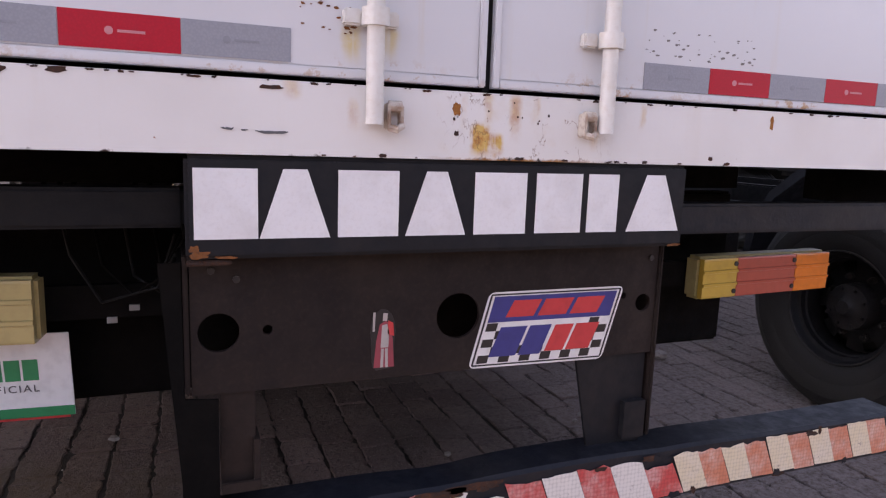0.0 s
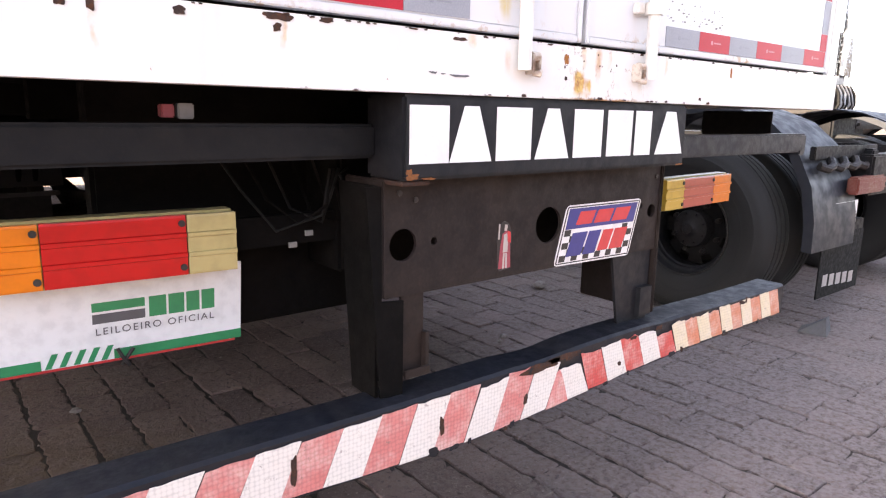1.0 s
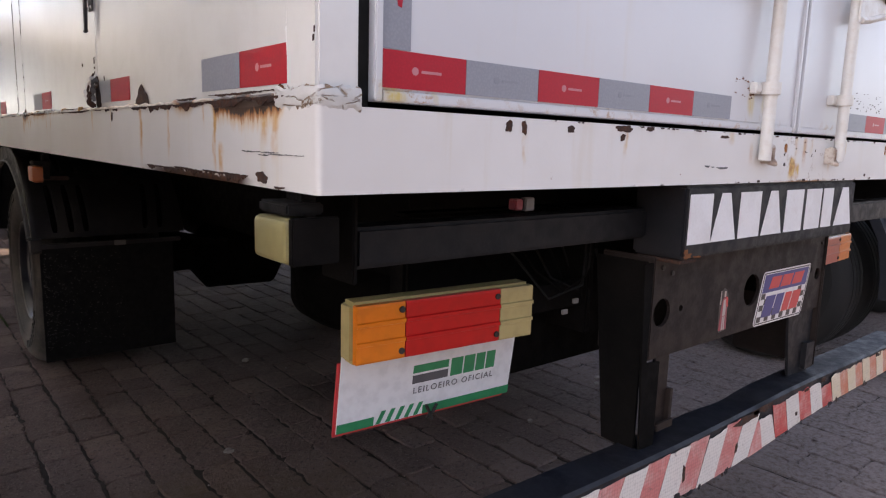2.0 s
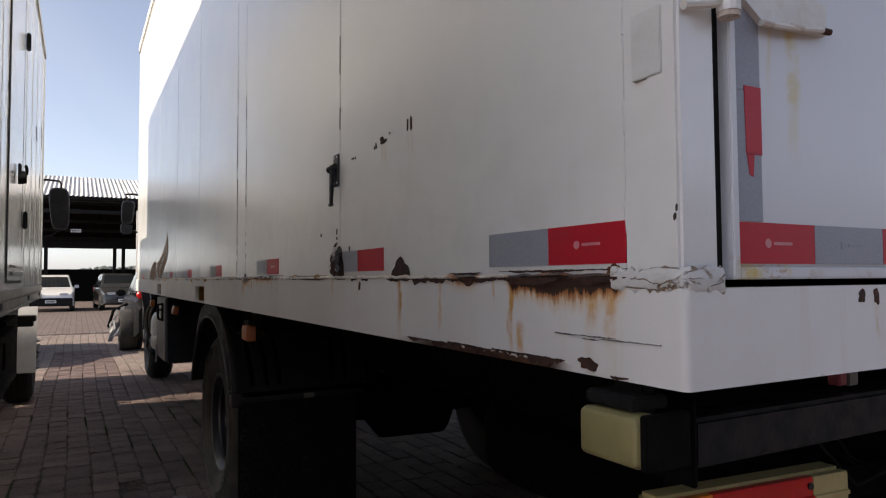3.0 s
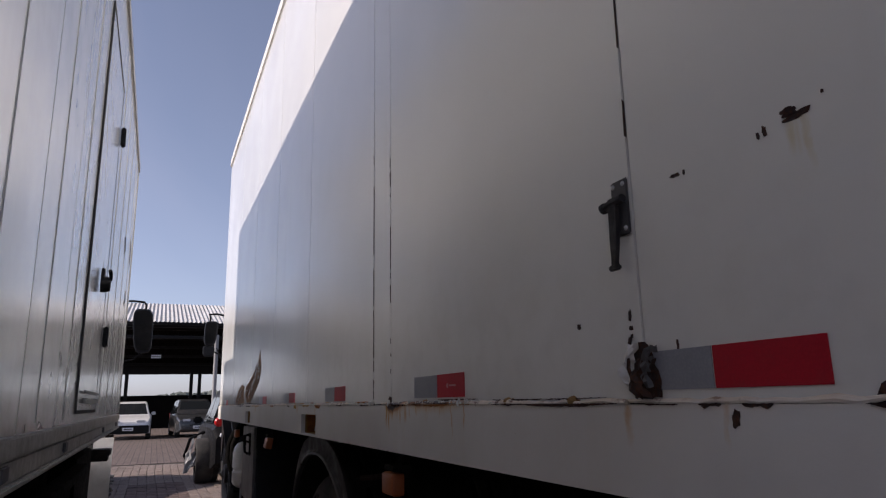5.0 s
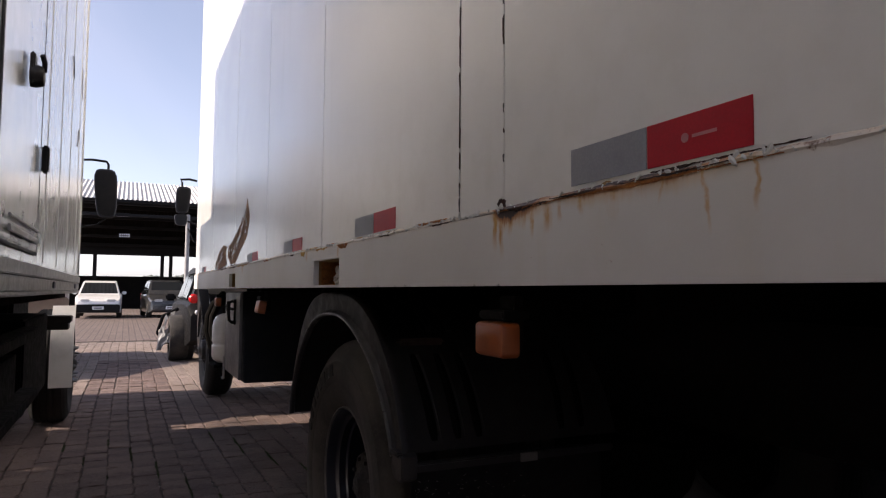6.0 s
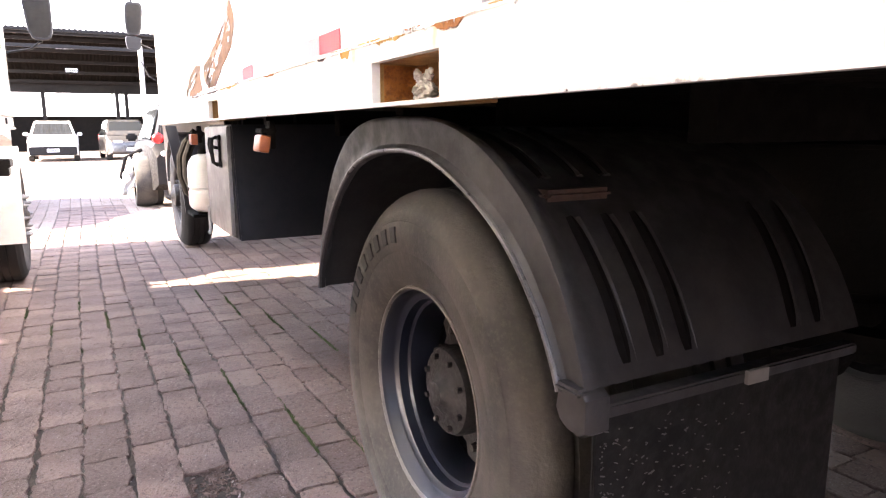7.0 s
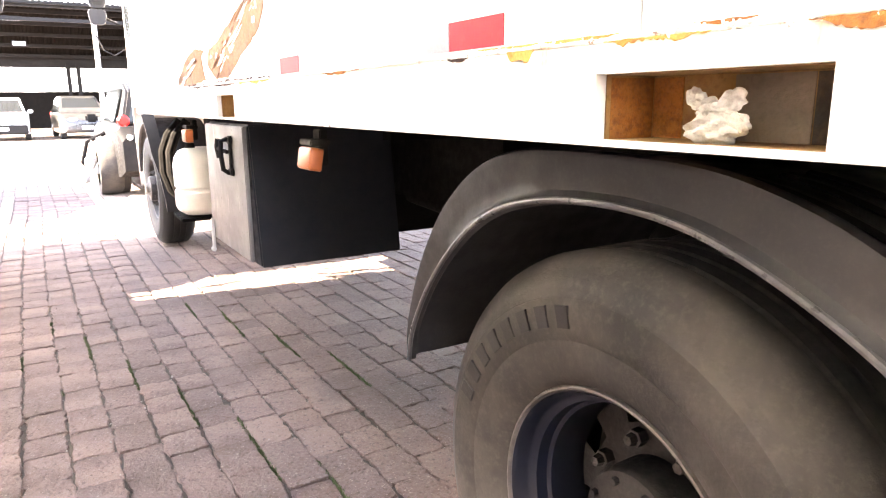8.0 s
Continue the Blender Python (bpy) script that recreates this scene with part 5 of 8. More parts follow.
for x, z in ((0.862, 0.985), (0.90, 0.97), (1.70, 0.98)):
    bm = bmesh.new()
    lathe(bm, [(0.0, 0), (0.006, 0), (0.006, 0.004)], (0, 0, 0), 8)
    bmesh.ops.transform(bm, matrix=Matrix.Translation((x, 0.0485, z)) @ Matrix.Rotation(radians(90), 4, "Z"), verts=bm.verts[:])
    part("rivet", bm, IRON, plate)


# stickers: a slanted one in blue, white and checks, and a small figure as plain shapes
def slant(u, v):
    """Place on the slanted sticker, u and v from 0 to 1."""
    return (1.307 + 0.291 * u + 0.038 * v + 0.004 * u * v, 0.783 - 0.005 * u + 0.143 * v + 0.004 * u * v)


def slanted(bm, u0, u1, v0, v1, y, lean=0.0):
    sheet(bm, [slant(u0, v0), slant(u1, v0), slant(u1 + lean, v1), slant(u0 + lean, v1)], "y", y, 0.0004)
    return bm


corner = []
for cu, cv, a0 in ((0.96, 0.08, -90), (0.96, 0.92, 0), (0.04, 0.92, 90), (0.04, 0.08, 180)):
    for k in range(4):
        a = radians(a0 + 30 * k)
        corner.append(slant(cu + 0.04 * math.cos(a), cv + 0.08 * math.sin(a)))
sticker = part("slanted_sticker", sheet(bmesh.new(), corner, "y", 0.0514, 0.0005), STICKER_WHITE, plate, "slanted white and blue sticker with checks")
part("border_line", slanted(slanted(slanted(slanted(bmesh.new(), 0.02, 0.98, 0.025, 0.045, 0.0509), 0.02, 0.98, 0.955, 0.975, 0.0509), 0.015, 0.028, 0.04, 0.96, 0.0509), 0.972, 0.985, 0.04, 0.96, 0.0509), STICKER_BLACK, sticker)
part("blue_band", slanted(bmesh.new(), 0.045, 0.955, 0.60, 0.94, 0.0509), STICKER_BLUE, sticker)
for i in range(12):
    for j in range(5):
        if (i + j) % 2 == 0 and not (0.15 < (i + 0.5) / 12 < 0.86 and 0.3 < (j + 0.5) / 5 < 0.95 and j > 0):
            part("check", slanted(bmesh.new(), 0.045 + 0.0758 * i, 0.045 + 0.0758 * (i + 1), 0.06 + 0.106 * j, 0.06 + 0.106 * (j + 1), 0.0508), STICKER_BLACK, sticker)
for u0, u1, v0, v1, m in ((0.16, 0.36, 0.66, 0.88, STICKER_RED), (0.39, 0.60, 0.66, 0.88, STICKER_RED), (0.63, 0.84, 0.66, 0.88, STICKER_RED), (0.12, 0.31, 0.14, 0.53, STICKER_BLUE), (0.33, 0.49, 0.14, 0.53, STICKER_BLUE), (0.52, 0.66, 0.17, 0.52, STICKER_RED), (0.68, 0.86, 0.17, 0.52, STICKER_RED)):
    lean = 0.03
    part("print_block", slanted(bmesh.new(), u0, u1, v0, v1, 0.0506, lean), m, sticker)
fig = part("figure_sticker", sheet(bmesh.new(), jagged(1.118, 1.168, 0.795, 0.908, 51, 22, 0.22), "y", 0.0515, 0.0004), STICKER_BLACK, plate, "small worn sticker in red and grey")
for poly, m in (([(1.127, 0.802), (1.164, 0.802), (1.161, 0.85), (1.157, 0.878), (1.148, 0.886), (1.137, 0.880), (1.131, 0.85)], MAROON), ([(1.139, 0.838), (1.153, 0.838), (1.154, 0.868), (1.150, 0.880), (1.141, 0.878)], SKIN_GREY),
                ([(1.139, 0.802), (1.144, 0.802), (1.145, 0.836), (1.140, 0.836)], SKIN_GREY), ([(1.148, 0.802), (1.153, 0.802), (1.152, 0.836), (1.147, 0.836)], SKIN_GREY), ([(1.151, 0.862), (1.163, 0.858), (1.161, 0.882), (1.152, 0.886)], STICKER_RED), ([(1.142, 0.886), (1.150, 0.886), (1.151, 0.899), (1.143, 0.900)], SKIN_GREY), ([(1.124, 0.868), (1.128, 0.868), (1.129, 0.902), (1.125, 0.902)], SKIN_GREY)):
    part("print_block", sheet(bmesh.new(), poly, "y", 0.0510 - (0.0004 if m != MAROON else 0), 0.0004), m, fig)

# cross beams either side of the board; the left end blackened to carry shade
beam = boxes((0.10, 0.826, 0.075, 0.135, 1.050, 1.112), bevel=0.006)
part("cross_beam", beam, BLACK, truck, "left cross beam, blackened for the shade on it")
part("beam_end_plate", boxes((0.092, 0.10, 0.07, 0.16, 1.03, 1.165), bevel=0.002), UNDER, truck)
part("cross_beam", boxes((1.718, 2.64, 0.075, 0.135, 1.022, 1.086), bevel=0.006), BUMPER, truck)
part("beam_end_plate", boxes((2.60, 2.645, 0.078, 0.20, 1.012, 1.075), bevel=0.004), BUMPER, truck)
part("mud_flap", boxes((2.50, 2.506, 0.14, 0.40, 1.07, 1.16), bevel=0.001), RUBBER, truck)

# ---- rear bumper with striped tape ----
def bumper_foot(x):
    """Height of the tape's lower edge: the bar bellies down in its middle."""
    return 0.484 - 0.034 * math.exp(-((x - 1.05) / 0.5) ** 2)


bm = bmesh.new()
r = random.Random(31)
xs = np.linspace(0.14, 2.44, 47)
rings = []
for x in xs:
    dip = 0.016 * math.exp(-((x - 1.26) / 0.09) ** 2) + 0.010 * math.exp(-((x - 1.73) / 0.05) ** 2)
    sag = 0.006 * math.sin(x * 2.1) - 0.012 * (x < 0.9) * (0.9 - x)
    top, low = 0.585 - dip * 0.6 + 0.004 * math.sin(5 * x), bumper_foot(x) - 0.006 + sag * 0.3
    rings.append([(x, 0.006 + dip * 0.6, top - 0.006), (x, 0.014 + dip * 0.6, top), (x, 0.098, top), (x, 0.104, top - 0.006), (x, 0.104, low + 0.006), (x, 0.098, low), (x, 0.010, low), (x, 0.004, low + 0.006)])
loft(bm, rings)
bumper = part("rear_bumper", bm, BUMPER, truck, "dented blue-black bumper bar with torn red and white stripes", True)
x, k = 0.16, 0
while x < 2.40:
    w = 0.063 if x > 1.74 else 0.078 if x > 1.2 else 0.084
    lean = 0.045 if x < 1.21 else -0.036
    if not 1.185 < x < 1.262:
        top = 0.570 + 0.006 * r.random() - (0.022 if 1.17 < x < 1.36 else 0) - (0.016 if 1.70 < x < 1.76 else 0)
        n = 5
        edge = [(x + lean + (w - 0.001) * (1 - j / n), top - (0.010 * r.random() if 0.95 < x < 2.0 else 0.003 * r.random())) for j in range(n + 1)]
        poly = [(x, bumper_foot(x) + 0.004 * r.random()), (x + w - 0.001, bumper_foot(x + w) + 0.004 * r.random())] + edge
        poly = [(min(max(u, 0.15), 2.436), v) for u, v in poly]
        part("stripe", sheet(bmesh.new(), poly, "y", 0.0030 + 0.0008 * (k % 2), 0.001), (STRIPE_ORANGE if k % 2 else STRIPE_CREAM) if x > 1.74 else (STRIPE_RED if x > 1.2 else STRIPE_PINK) if k % 2 else STRIPE_WHITE, bumper)
    x += w
    k += 1
part("stripe", sheet(bmesh.new(), [(1.2525, bumper_foot(1.25)), (1.3295, bumper_foot(1.33)), (1.310, 0.518), (1.302, 0.536), (1.294, 0.546), (1.284, 0.538), (1.277, 0.518)], "y", 0.0027, 0.001), STRIPE_PINK, bumper)
for x0, x1, z0, z1, seed in ((0.93, 0.945, 0.485, 0.53, 91), (1.175, 1.19, 0.488, 0.515, 92), (1.52, 1.535, 0.50, 0.515, 93), (1.16, 1.30, 0.555, 0.58, 94), (1.25, 1.37, 0.565, 0.584, 95), (0.60, 0.615, 0.49, 0.55, 96), (1.68, 1.72, 0.565, 0.578, 97)):
    part("rust_patch", sheet(bmesh.new(), jagged(x0, x1, z0, z1, seed), "y", 0.0022, 0.001), RUSTY, bumper)


r = random.Random(61)
for k in range(22):
    x, w, low = 0.3 + 2.05 * r.random(), 0.008 + 0.03 * r.random(), r.random() < 0.5
    z = bumper_foot(x) - 0.002 if low else 0.566
    part("torn_gap", sheet(bmesh.new(), jagged(x, x + w, z - 0.006, z + 0.004 + 0.014 * r.random(), 500 + k, 14, 0.6), "y", 0.0018 + 0.0001 * (k % 4), 0.001), BUMPER if k % 3 else RUSTY, bumper)

# ---- lamps ----
def tail_lamp(parent, x0, x1, z0, z1, y, cells, m):
    """A combination lamp: housing, ribbed lenses, screws."""
    house = part("tail_lamp", boxes((x0, x1, y + 0.012, y + 0.06, z0, z1), bevel=0.008), LAMP_CLEAR, parent, "combination tail lamp")
    for a, b, mat in cells:
        bm = bmesh.new()
        sec = [(0.016, 0.0), (0.003, 0.0), (0.002, 0.04)]
        for k in (0.34, 0.67):
            sec += [(0.002, k - 0.045), (-0.002, k - 0.03), (-0.002, k + 0.03), (0.002, k + 0.045)]
        sec += [(0.002, 0.96), (0.003, 1.0), (0.016, 1.0)]
        loft(bm, [[(xx, y + d, z0 + 0.004 + (z1 - z0 - 0.008) * q) for d, q in sec] for xx in (a + 0.001, b - 0.001)])
        part("lens", bm, mat, house)
    for sx in (cells[0][1], cells[1][1]):
        for sz in (z0 + 0.018, z1 - 0.018):
            bm = bmesh.new()
            lathe(bm, [(0.0, 0), (0.006, 0), (0.006, 0.006)], (0, 0, 0), 10)
            bmesh.ops.transform(bm, matrix=Matrix.Translation((sx - 0.008, y - 0.001, sz)) @ Matrix.Rotation(radians(90), 4, "Z"), verts=bm.verts[:])
            part("screw", bm, IRON, house)
    if m:
        for o in (house, *house.children):
            o.data.transform(m)
    return house


tilt = Matrix.Translation((0.4, 0.2, 0.9)) @ Matrix.Rotation(radians(-5.0), 4, "Z") @ Matrix.Translation((-0.4, -0.2, -0.9))
tail_lamp(truck, 0.186, 0.600, 0.845, 0.958, 0.195, [(0.190, 0.290, LAMP_AMBER), (0.290, 0.510, LAMP_RED), (0.510, 0.596, LAMP_CLEAR)], tilt)
tilt = Matrix.Translation((2.18, 0.2, 0.9)) @ Matrix.Rotation(radians(4.0), 4, "Z") @ Matrix.Translation((-2.18, -0.2, -0.9))
tail_lamp(truck, 1.955, 2.405, 0.845, 0.948, 0.195, [(1.958, 2.070, LAMP_YELLOW), (2.070, 2.275, LAMP_FADED), (2.275, 2.402, LAMP_AMBER)], tilt)
part("lamp_bracket", boxes((0.60, 0.84, 0.24, 0.26, 0.87, 0.93)), UNDER, truck)
part("lamp_bracket", boxes((1.72, 1.97, 0.24, 0.26, 0.87, 0.93)), UNDER, truck)

# sale board below the left lamp
swing = Matrix.Translation((0.42, 0.275, 0.83)) @ Matrix.Rotation(radians(-4.0), 4, "Z") @ Matrix.Rotation(radians(8), 4, "X") @ Matrix.Translation((-0.42, -0.275, -0.83))


def on_board(bm):
    bmesh.ops.transform(bm, matrix=swing, verts=bm.verts[:])
    return bm


sale = part("sale_board", on_board(boxes((0.205, 0.632, 0.272, 0.276, 0.683, 0.845), bevel=0.001)), BOARD_WHITE, truck, "white sale board with green and red edges")
part("red_backing", on_board(boxes((0.200, 0.622, 0.277, 0.281, 0.676, 0.83))), STICKER_RED, sale)
part("green_stripe", on_board(boxes((0.40, 0.632, 0.2712, 0.2722, 0.684, 0.703))), GREEN, sale)
part("green_stripe", on_board(boxes((0.205, 0.285, 0.2712, 0.2722, 0.684, 0.703))), GREEN, sale)
for k in range(5):
    x = 0.29 + 0.022 * k
    part("green_stripe", on_board(sheet(bmesh.new(), [(x, 0.685), (x + 0.010, 0.685), (x + 0.022, 0.712), (x + 0.012, 0.712)], "y", 0.2712, 0.001)), GREEN, sale)
for x0, x1, z0, z1, mat in ((0.368, 0.455, 0.780, 0.797, GREEN), (0.368, 0.455, 0.757, 0.775, DARK_GREY), (0.462, 0.492, 0.757, 0.797, GREEN), (0.496, 0.524, 0.757, 0.797, GREEN), (0.528, 0.552, 0.757, 0.797, GREEN), (0.556, 0.580, 0.757, 0.797, GREEN)):
    part("name_bar", on_board(boxes((x0, x1, 0.2712, 0.2722, z0, z1))), mat, sale)
font = bpy.data.curves.new("caption", "FONT")
font.body, font.size, font.extrude, font.space_character = "LEILOEIRO OFICIAL", 0.0195, 0.0003, 1.25
made = new("caption_source", font)
bpy.context.view_layer.update()
me = bpy.data.meshes.new_from_object(made.evaluated_get(bpy.context.evaluated_depsgraph_get()))
bpy.data.objects.remove(made)
bm = bmesh.new()
bm.from_mesh(me)
bmesh.ops.transform(bm, matrix=swing @ Matrix.Translation((0.371, 0.2709, 0.735)) @ Matrix.Rotation(radians(90), 4, "X"), verts=bm.verts[:])
part("caption", bm, DARK_GREY, sale)
part("plate_clip", on_board(tube(tube(bmesh.new(), [(0.405, 0.267, 0.705), (0.412, 0.262, 0.690), (0.424, 0.268, 0.668)], 0.0035, 7), [(0.432, 0.267, 0.702), (0.420, 0.262, 0.688), (0.412, 0.272, 0.670)], 0.0035, 7)), IRON, truck, "", True)
part("board_hanger", on_board(boxes((0.25, 0.26, 0.262, 0.282, 0.84, 0.90), (0.56, 0.57, 0.262, 0.282, 0.84, 0.90))), UNDER, truck)


def side_marker(y, z, mat, x=0.02, tilt=0):
    turned = Matrix.Translation((x, y, z)) @ Matrix.Rotation(radians(tilt), 4, "Y")
    rings = []
    for depth, grow in ((0.022, 0.0), (-0.004, 0.0), (-0.010, -0.003), (-0.012, -0.007)):
        ring_pts = []
        for cy, cz, a0 in ((0.040, 0.020, 0), (-0.040, 0.020, 90), (-0.040, -0.020, 180), (0.040, -0.020, 270)):
            for k in range(5):
                a = radians(a0 + 22.5 * k)
                ring_pts.append(turned @ Vector((depth, cy + (0.010 + grow) * math.cos(a), cz + (0.010 + grow) * math.sin(a))))
        rings.append(ring_pts)
    lens = part("side_marker", loft(bmesh.new(), rings), mat, truck, "amber side marker lamp" if mat == MARKER else "yellowed clear marker lamp", True)
    part("marker_arm", boxes((x + 0.028, x + 0.05, y - 0.02, y + 0.03, z - 0.02, z + 0.075), (x - 0.005, x + 0.05, y - 0.04, y + 0.045, z + 0.034, z + 0.05), bevel=0.003), RUBBER, lens)


side_marker(2.20, 1.076, MARKER)
side_marker(4.41, 1.080, MARKER, 0.012, 10)
side_marker(6.10, 1.075, MARKER)
LAMP_OLIVE = plain("lamp_yellowed", (0.25, 0.215, 0.095), 0.3, 0, Specular_IOR_Level=0.4)
side_marker(0.097, 1.102, LAMP_OLIVE, -0.012)
part("marker_shield", boxes((-0.020, 0.05, 0.036, 0.048, 1.072, 1.135), bevel=0.002), UNDER, truck)


# ---- wheels ----
def wheel(parent, centre, side, r=0.50, width=0.27, deep=True, rubber=None, lettered=False):
    """A truck wheel on an axis along x; side -1 faces the -x way. Dished outer wheels have the disc far inside."""
    cx, cy, cz = centre
    prof = [(0.262, 0.030), (0.272, 0.020), (0.288, 0.008), (0.312, -0.001), (0.345, -0.007), (0.352, -0.007), (0.356, -0.010), (0.392, -0.013), (0.424, -0.010), (0.428, -0.006), (0.446, 0.000), (0.464, 0.011), (0.468, 0.017), (0.482, 0.028), (r - 0.005, 0.044), (r, 0.062)]
    for g in (0.085, 0.135, 0.185):
        g = g * width / 0.27
        prof += [(r, g - 0.007), (r - 0.011, g - 0.005), (r - 0.011, g + 0.005), (r, g + 0.007)]
    prof += [(r, width - 0.05), (r - 0.004, width - 0.034), (r - 0.02, width - 0.018), (0.45, width + 0.004), (0.40, width + 0.010), (0.34, width + 0.004), (0.28, width - 0.008), (0.266, width - 0.02)]
    def turn(pr):
        return [(q, -side * x if side > 0 else x) for q, x in pr]
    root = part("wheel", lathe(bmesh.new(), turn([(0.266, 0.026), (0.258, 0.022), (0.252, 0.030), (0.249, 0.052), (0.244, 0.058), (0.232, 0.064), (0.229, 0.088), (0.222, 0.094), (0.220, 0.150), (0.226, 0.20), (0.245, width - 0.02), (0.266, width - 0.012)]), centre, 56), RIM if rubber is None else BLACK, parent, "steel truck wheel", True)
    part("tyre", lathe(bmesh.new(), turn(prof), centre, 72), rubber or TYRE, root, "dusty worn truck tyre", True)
    part("rim_lip", lathe(bmesh.new(), turn([(0.270, 0.026), (0.267, 0.017), (0.263, 0.016), (0.259, 0.024)]), centre, 56), RIM_LIP if rubber is None else IRON, root, "", True)
    d = 0.175 if deep else 0.05
    def holes(i, k):
        return i == 1 and k % 7 in (2, 3, 4)
    disc = [(0.226, d + 0.02), (0.215, d), (0.170, d - 0.01), (0.135, d - 0.012), (0.120, d - 0.012), (0.0, d - 0.012)]
    part("rim_disc", lathe(bmesh.new(), turn(disc), centre, 56, holes), HUB if deep and rubber is None else BLACK, root, "", True)
    h = d - 0.012
    tip = 0.075 if deep else -0.03
    part("hub", lathe(bmesh.new(), turn([(0.112, h), (0.110, tip + 0.02), (0.104, tip + 0.008), (0.095, tip + 0.006), (0.060, tip + 0.002), (0.034, tip - 0.016), (0.030, tip - 0.022), (0.0, tip - 0.024)]), centre, 36), HUB if deep else IRON, root, "", True)
    part("brake_drum", lathe(bmesh.new(), turn([(0.0, width + 0.02), (0.20, width + 0.02), (0.205, width + 0.01), (0.205, d + 0.03), (0.0, d + 0.025)]), centre, 28), UNDER, root, "", True)
    for k in range(8):
        a = 2 * math.pi * (k + 0.5) / 8
        rr = 0.145
        part("wheel_nut", lathe(bmesh.new(), turn([(0.0, h - 0.04), (0.010, h - 0.038), (0.012, h - 0.022), (0.017, h - 0.021), (0.017, h)]), (cx, cy + rr * math.cos(a), cz + rr * math.sin(a)), 6), IRON, root)
        if deep:
            part("hub_bolt", lathe(bmesh.new(), turn([(0.0, tip - 0.006), (0.007, tip - 0.005), (0.008, tip + 0.006)]), (cx, cy + 0.088 * math.cos(a), cz + 0.088 * math.sin(a)), 6), HUB, root)
    if lettered:
        for start, count in ((22, 8), (202, 8)):
            for k in range(count):
                a = radians(start + 8.0 * k)
                u = Vector((0, math.cos(a), math.sin(a)))
                w = Vector((0, -math.sin(a), math.cos(a)))
                xx = cx + (0.0158 if side > 0 else -0.0158)
                q = [Vector((xx, cy, cz)) + u * ru + w * wu for ru, wu in ((0.374, -0.013), (0.374, 0.013), (0.412, 0.015), (0.412, -0.015))]
                part("sidewall_bar", loft(bmesh.new(), [[(p.x, p.y, p.z) for p in q], [(p.x + 0.006 * (-side), p.y, p.z) for p in q]]), TYRE_FAR, root)
    return root


wheel(truck, (0.120, 3.418, 0.492), -1, 0.497, lettered=True)
wheel(truck, (0.435, 3.418, 0.492), -1, 0.497, deep=False)
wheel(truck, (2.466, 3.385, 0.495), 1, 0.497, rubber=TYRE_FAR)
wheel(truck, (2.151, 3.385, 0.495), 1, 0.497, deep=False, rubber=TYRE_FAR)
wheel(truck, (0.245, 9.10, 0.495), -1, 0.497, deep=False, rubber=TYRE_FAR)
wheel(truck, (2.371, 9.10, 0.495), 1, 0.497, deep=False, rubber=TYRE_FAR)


# ---- mudguards ----
# stations from front to rear: the shoulder (y, z), then the lip (y, z)
GUARD_STATIONS = [(3.990, 0.655, 3.962, 0.655), (3.982, 0.735, 3.945, 0.725), (3.930, 0.860, 3.880, 0.830), (3.853, 0.975, 3.800, 0.920), (3.775, 1.050, 3.715, 0.990), (3.690, 1.103, 3.630, 1.036), (3.585, 1.133, 3.530, 1.064), (3.470, 1.141, 3.430, 1.076), (3.350, 1.141, 3.330, 1.077),
                  (3.250, 1.136, 3.240, 1.066), (3.160, 1.120, 3.160, 1.043), (3.060, 1.086, 3.080, 1.010), (2.970, 1.036, 3.000, 0.968), (2.890, 0.970, 2.930, 0.915), (2.825, 0.887, 2.870, 0.850), (2.785, 0.810, 2.828, 0.785), (2.762, 0.750, 2.806, 0.738)]


def smooth_line(pts, n=4):
    """A rounded line through points."""
    out = []
    for i in range(len(pts) - 1):
        p = [Vector(pts[min(max(i + k, 0), len(pts) - 1)]) for k in (-1, 0, 1, 2)]
        for k in range(n):
            q = k / n
            out.append(tuple(0.5 * (2 * p[1] + (p[2] - p[0]) * q + (2 * p[0] - 5 * p[1] + 4 * p[2] - p[3]) * q ** 2 + (3 * p[1] - p[0] - 3 * p[2] + p[3]) * q ** 3)))
    return out + [tuple(pts[-1])]


GUARD_LINE = smooth_line([q[:2] for q in GUARD_STATIONS])
GUARD_EDGE = smooth_line([q[2:] for q in GUARD_STATIONS])


def inward(line, d, centre=(3.385, 0.52)):
    out = []
    for y, z in line:
        v = Vector((centre[0] - y, centre[1] - z)).normalized()
        out.append((y + v.x * d, z + v.y * d))
    return out


def mudguard(parent, line, edge, x0, x1, mat, label, lip_mat):
    """A moulded guard: a broad flange from the shoulder line down to a rolled lip, and the top that covers the wheel."""
    s = 1 if x1 > x0 else -1
    rings, lips = [], []
    for (yo, zo), (yi, zi) in zip(line, edge):
        at = lambda x, q: (x0 + s * x, yo + (yi - yo) * q, zo + (zi - zo) * q)
        rings.append([(x1, yo + (yi - yo) * 0.2, zo + (zi - zo) * 0.2), at(0.064, 0.18), at(0.040, 0.02), at(0.024, -0.14), at(0.011, -0.17), at(0.002, -0.12), at(0.000, 0.0), at(0.004, 0.45), at(0.003, 0.74), at(-0.003, 0.84), at(-0.010, 0.90), at(-0.010, 1.0), at(0.002, 1.06), at(0.008, 1.0), at(0.014, 0.45), at(0.030, 0.20), at(0.064, 0.28), (x1, yo + (yi - yo) * 0.28, zo + (zi - zo) * 0.28)])
        lips.append(at(-0.0085, 0.95))
    g = part("mudguard", loft(bmesh.new(), rings), mat, parent, label, True)
    part("guard_lip", tube(bmesh.new(), lips, 0.0055, 8), lip_mat, g, "rolled lip", True)
    return g


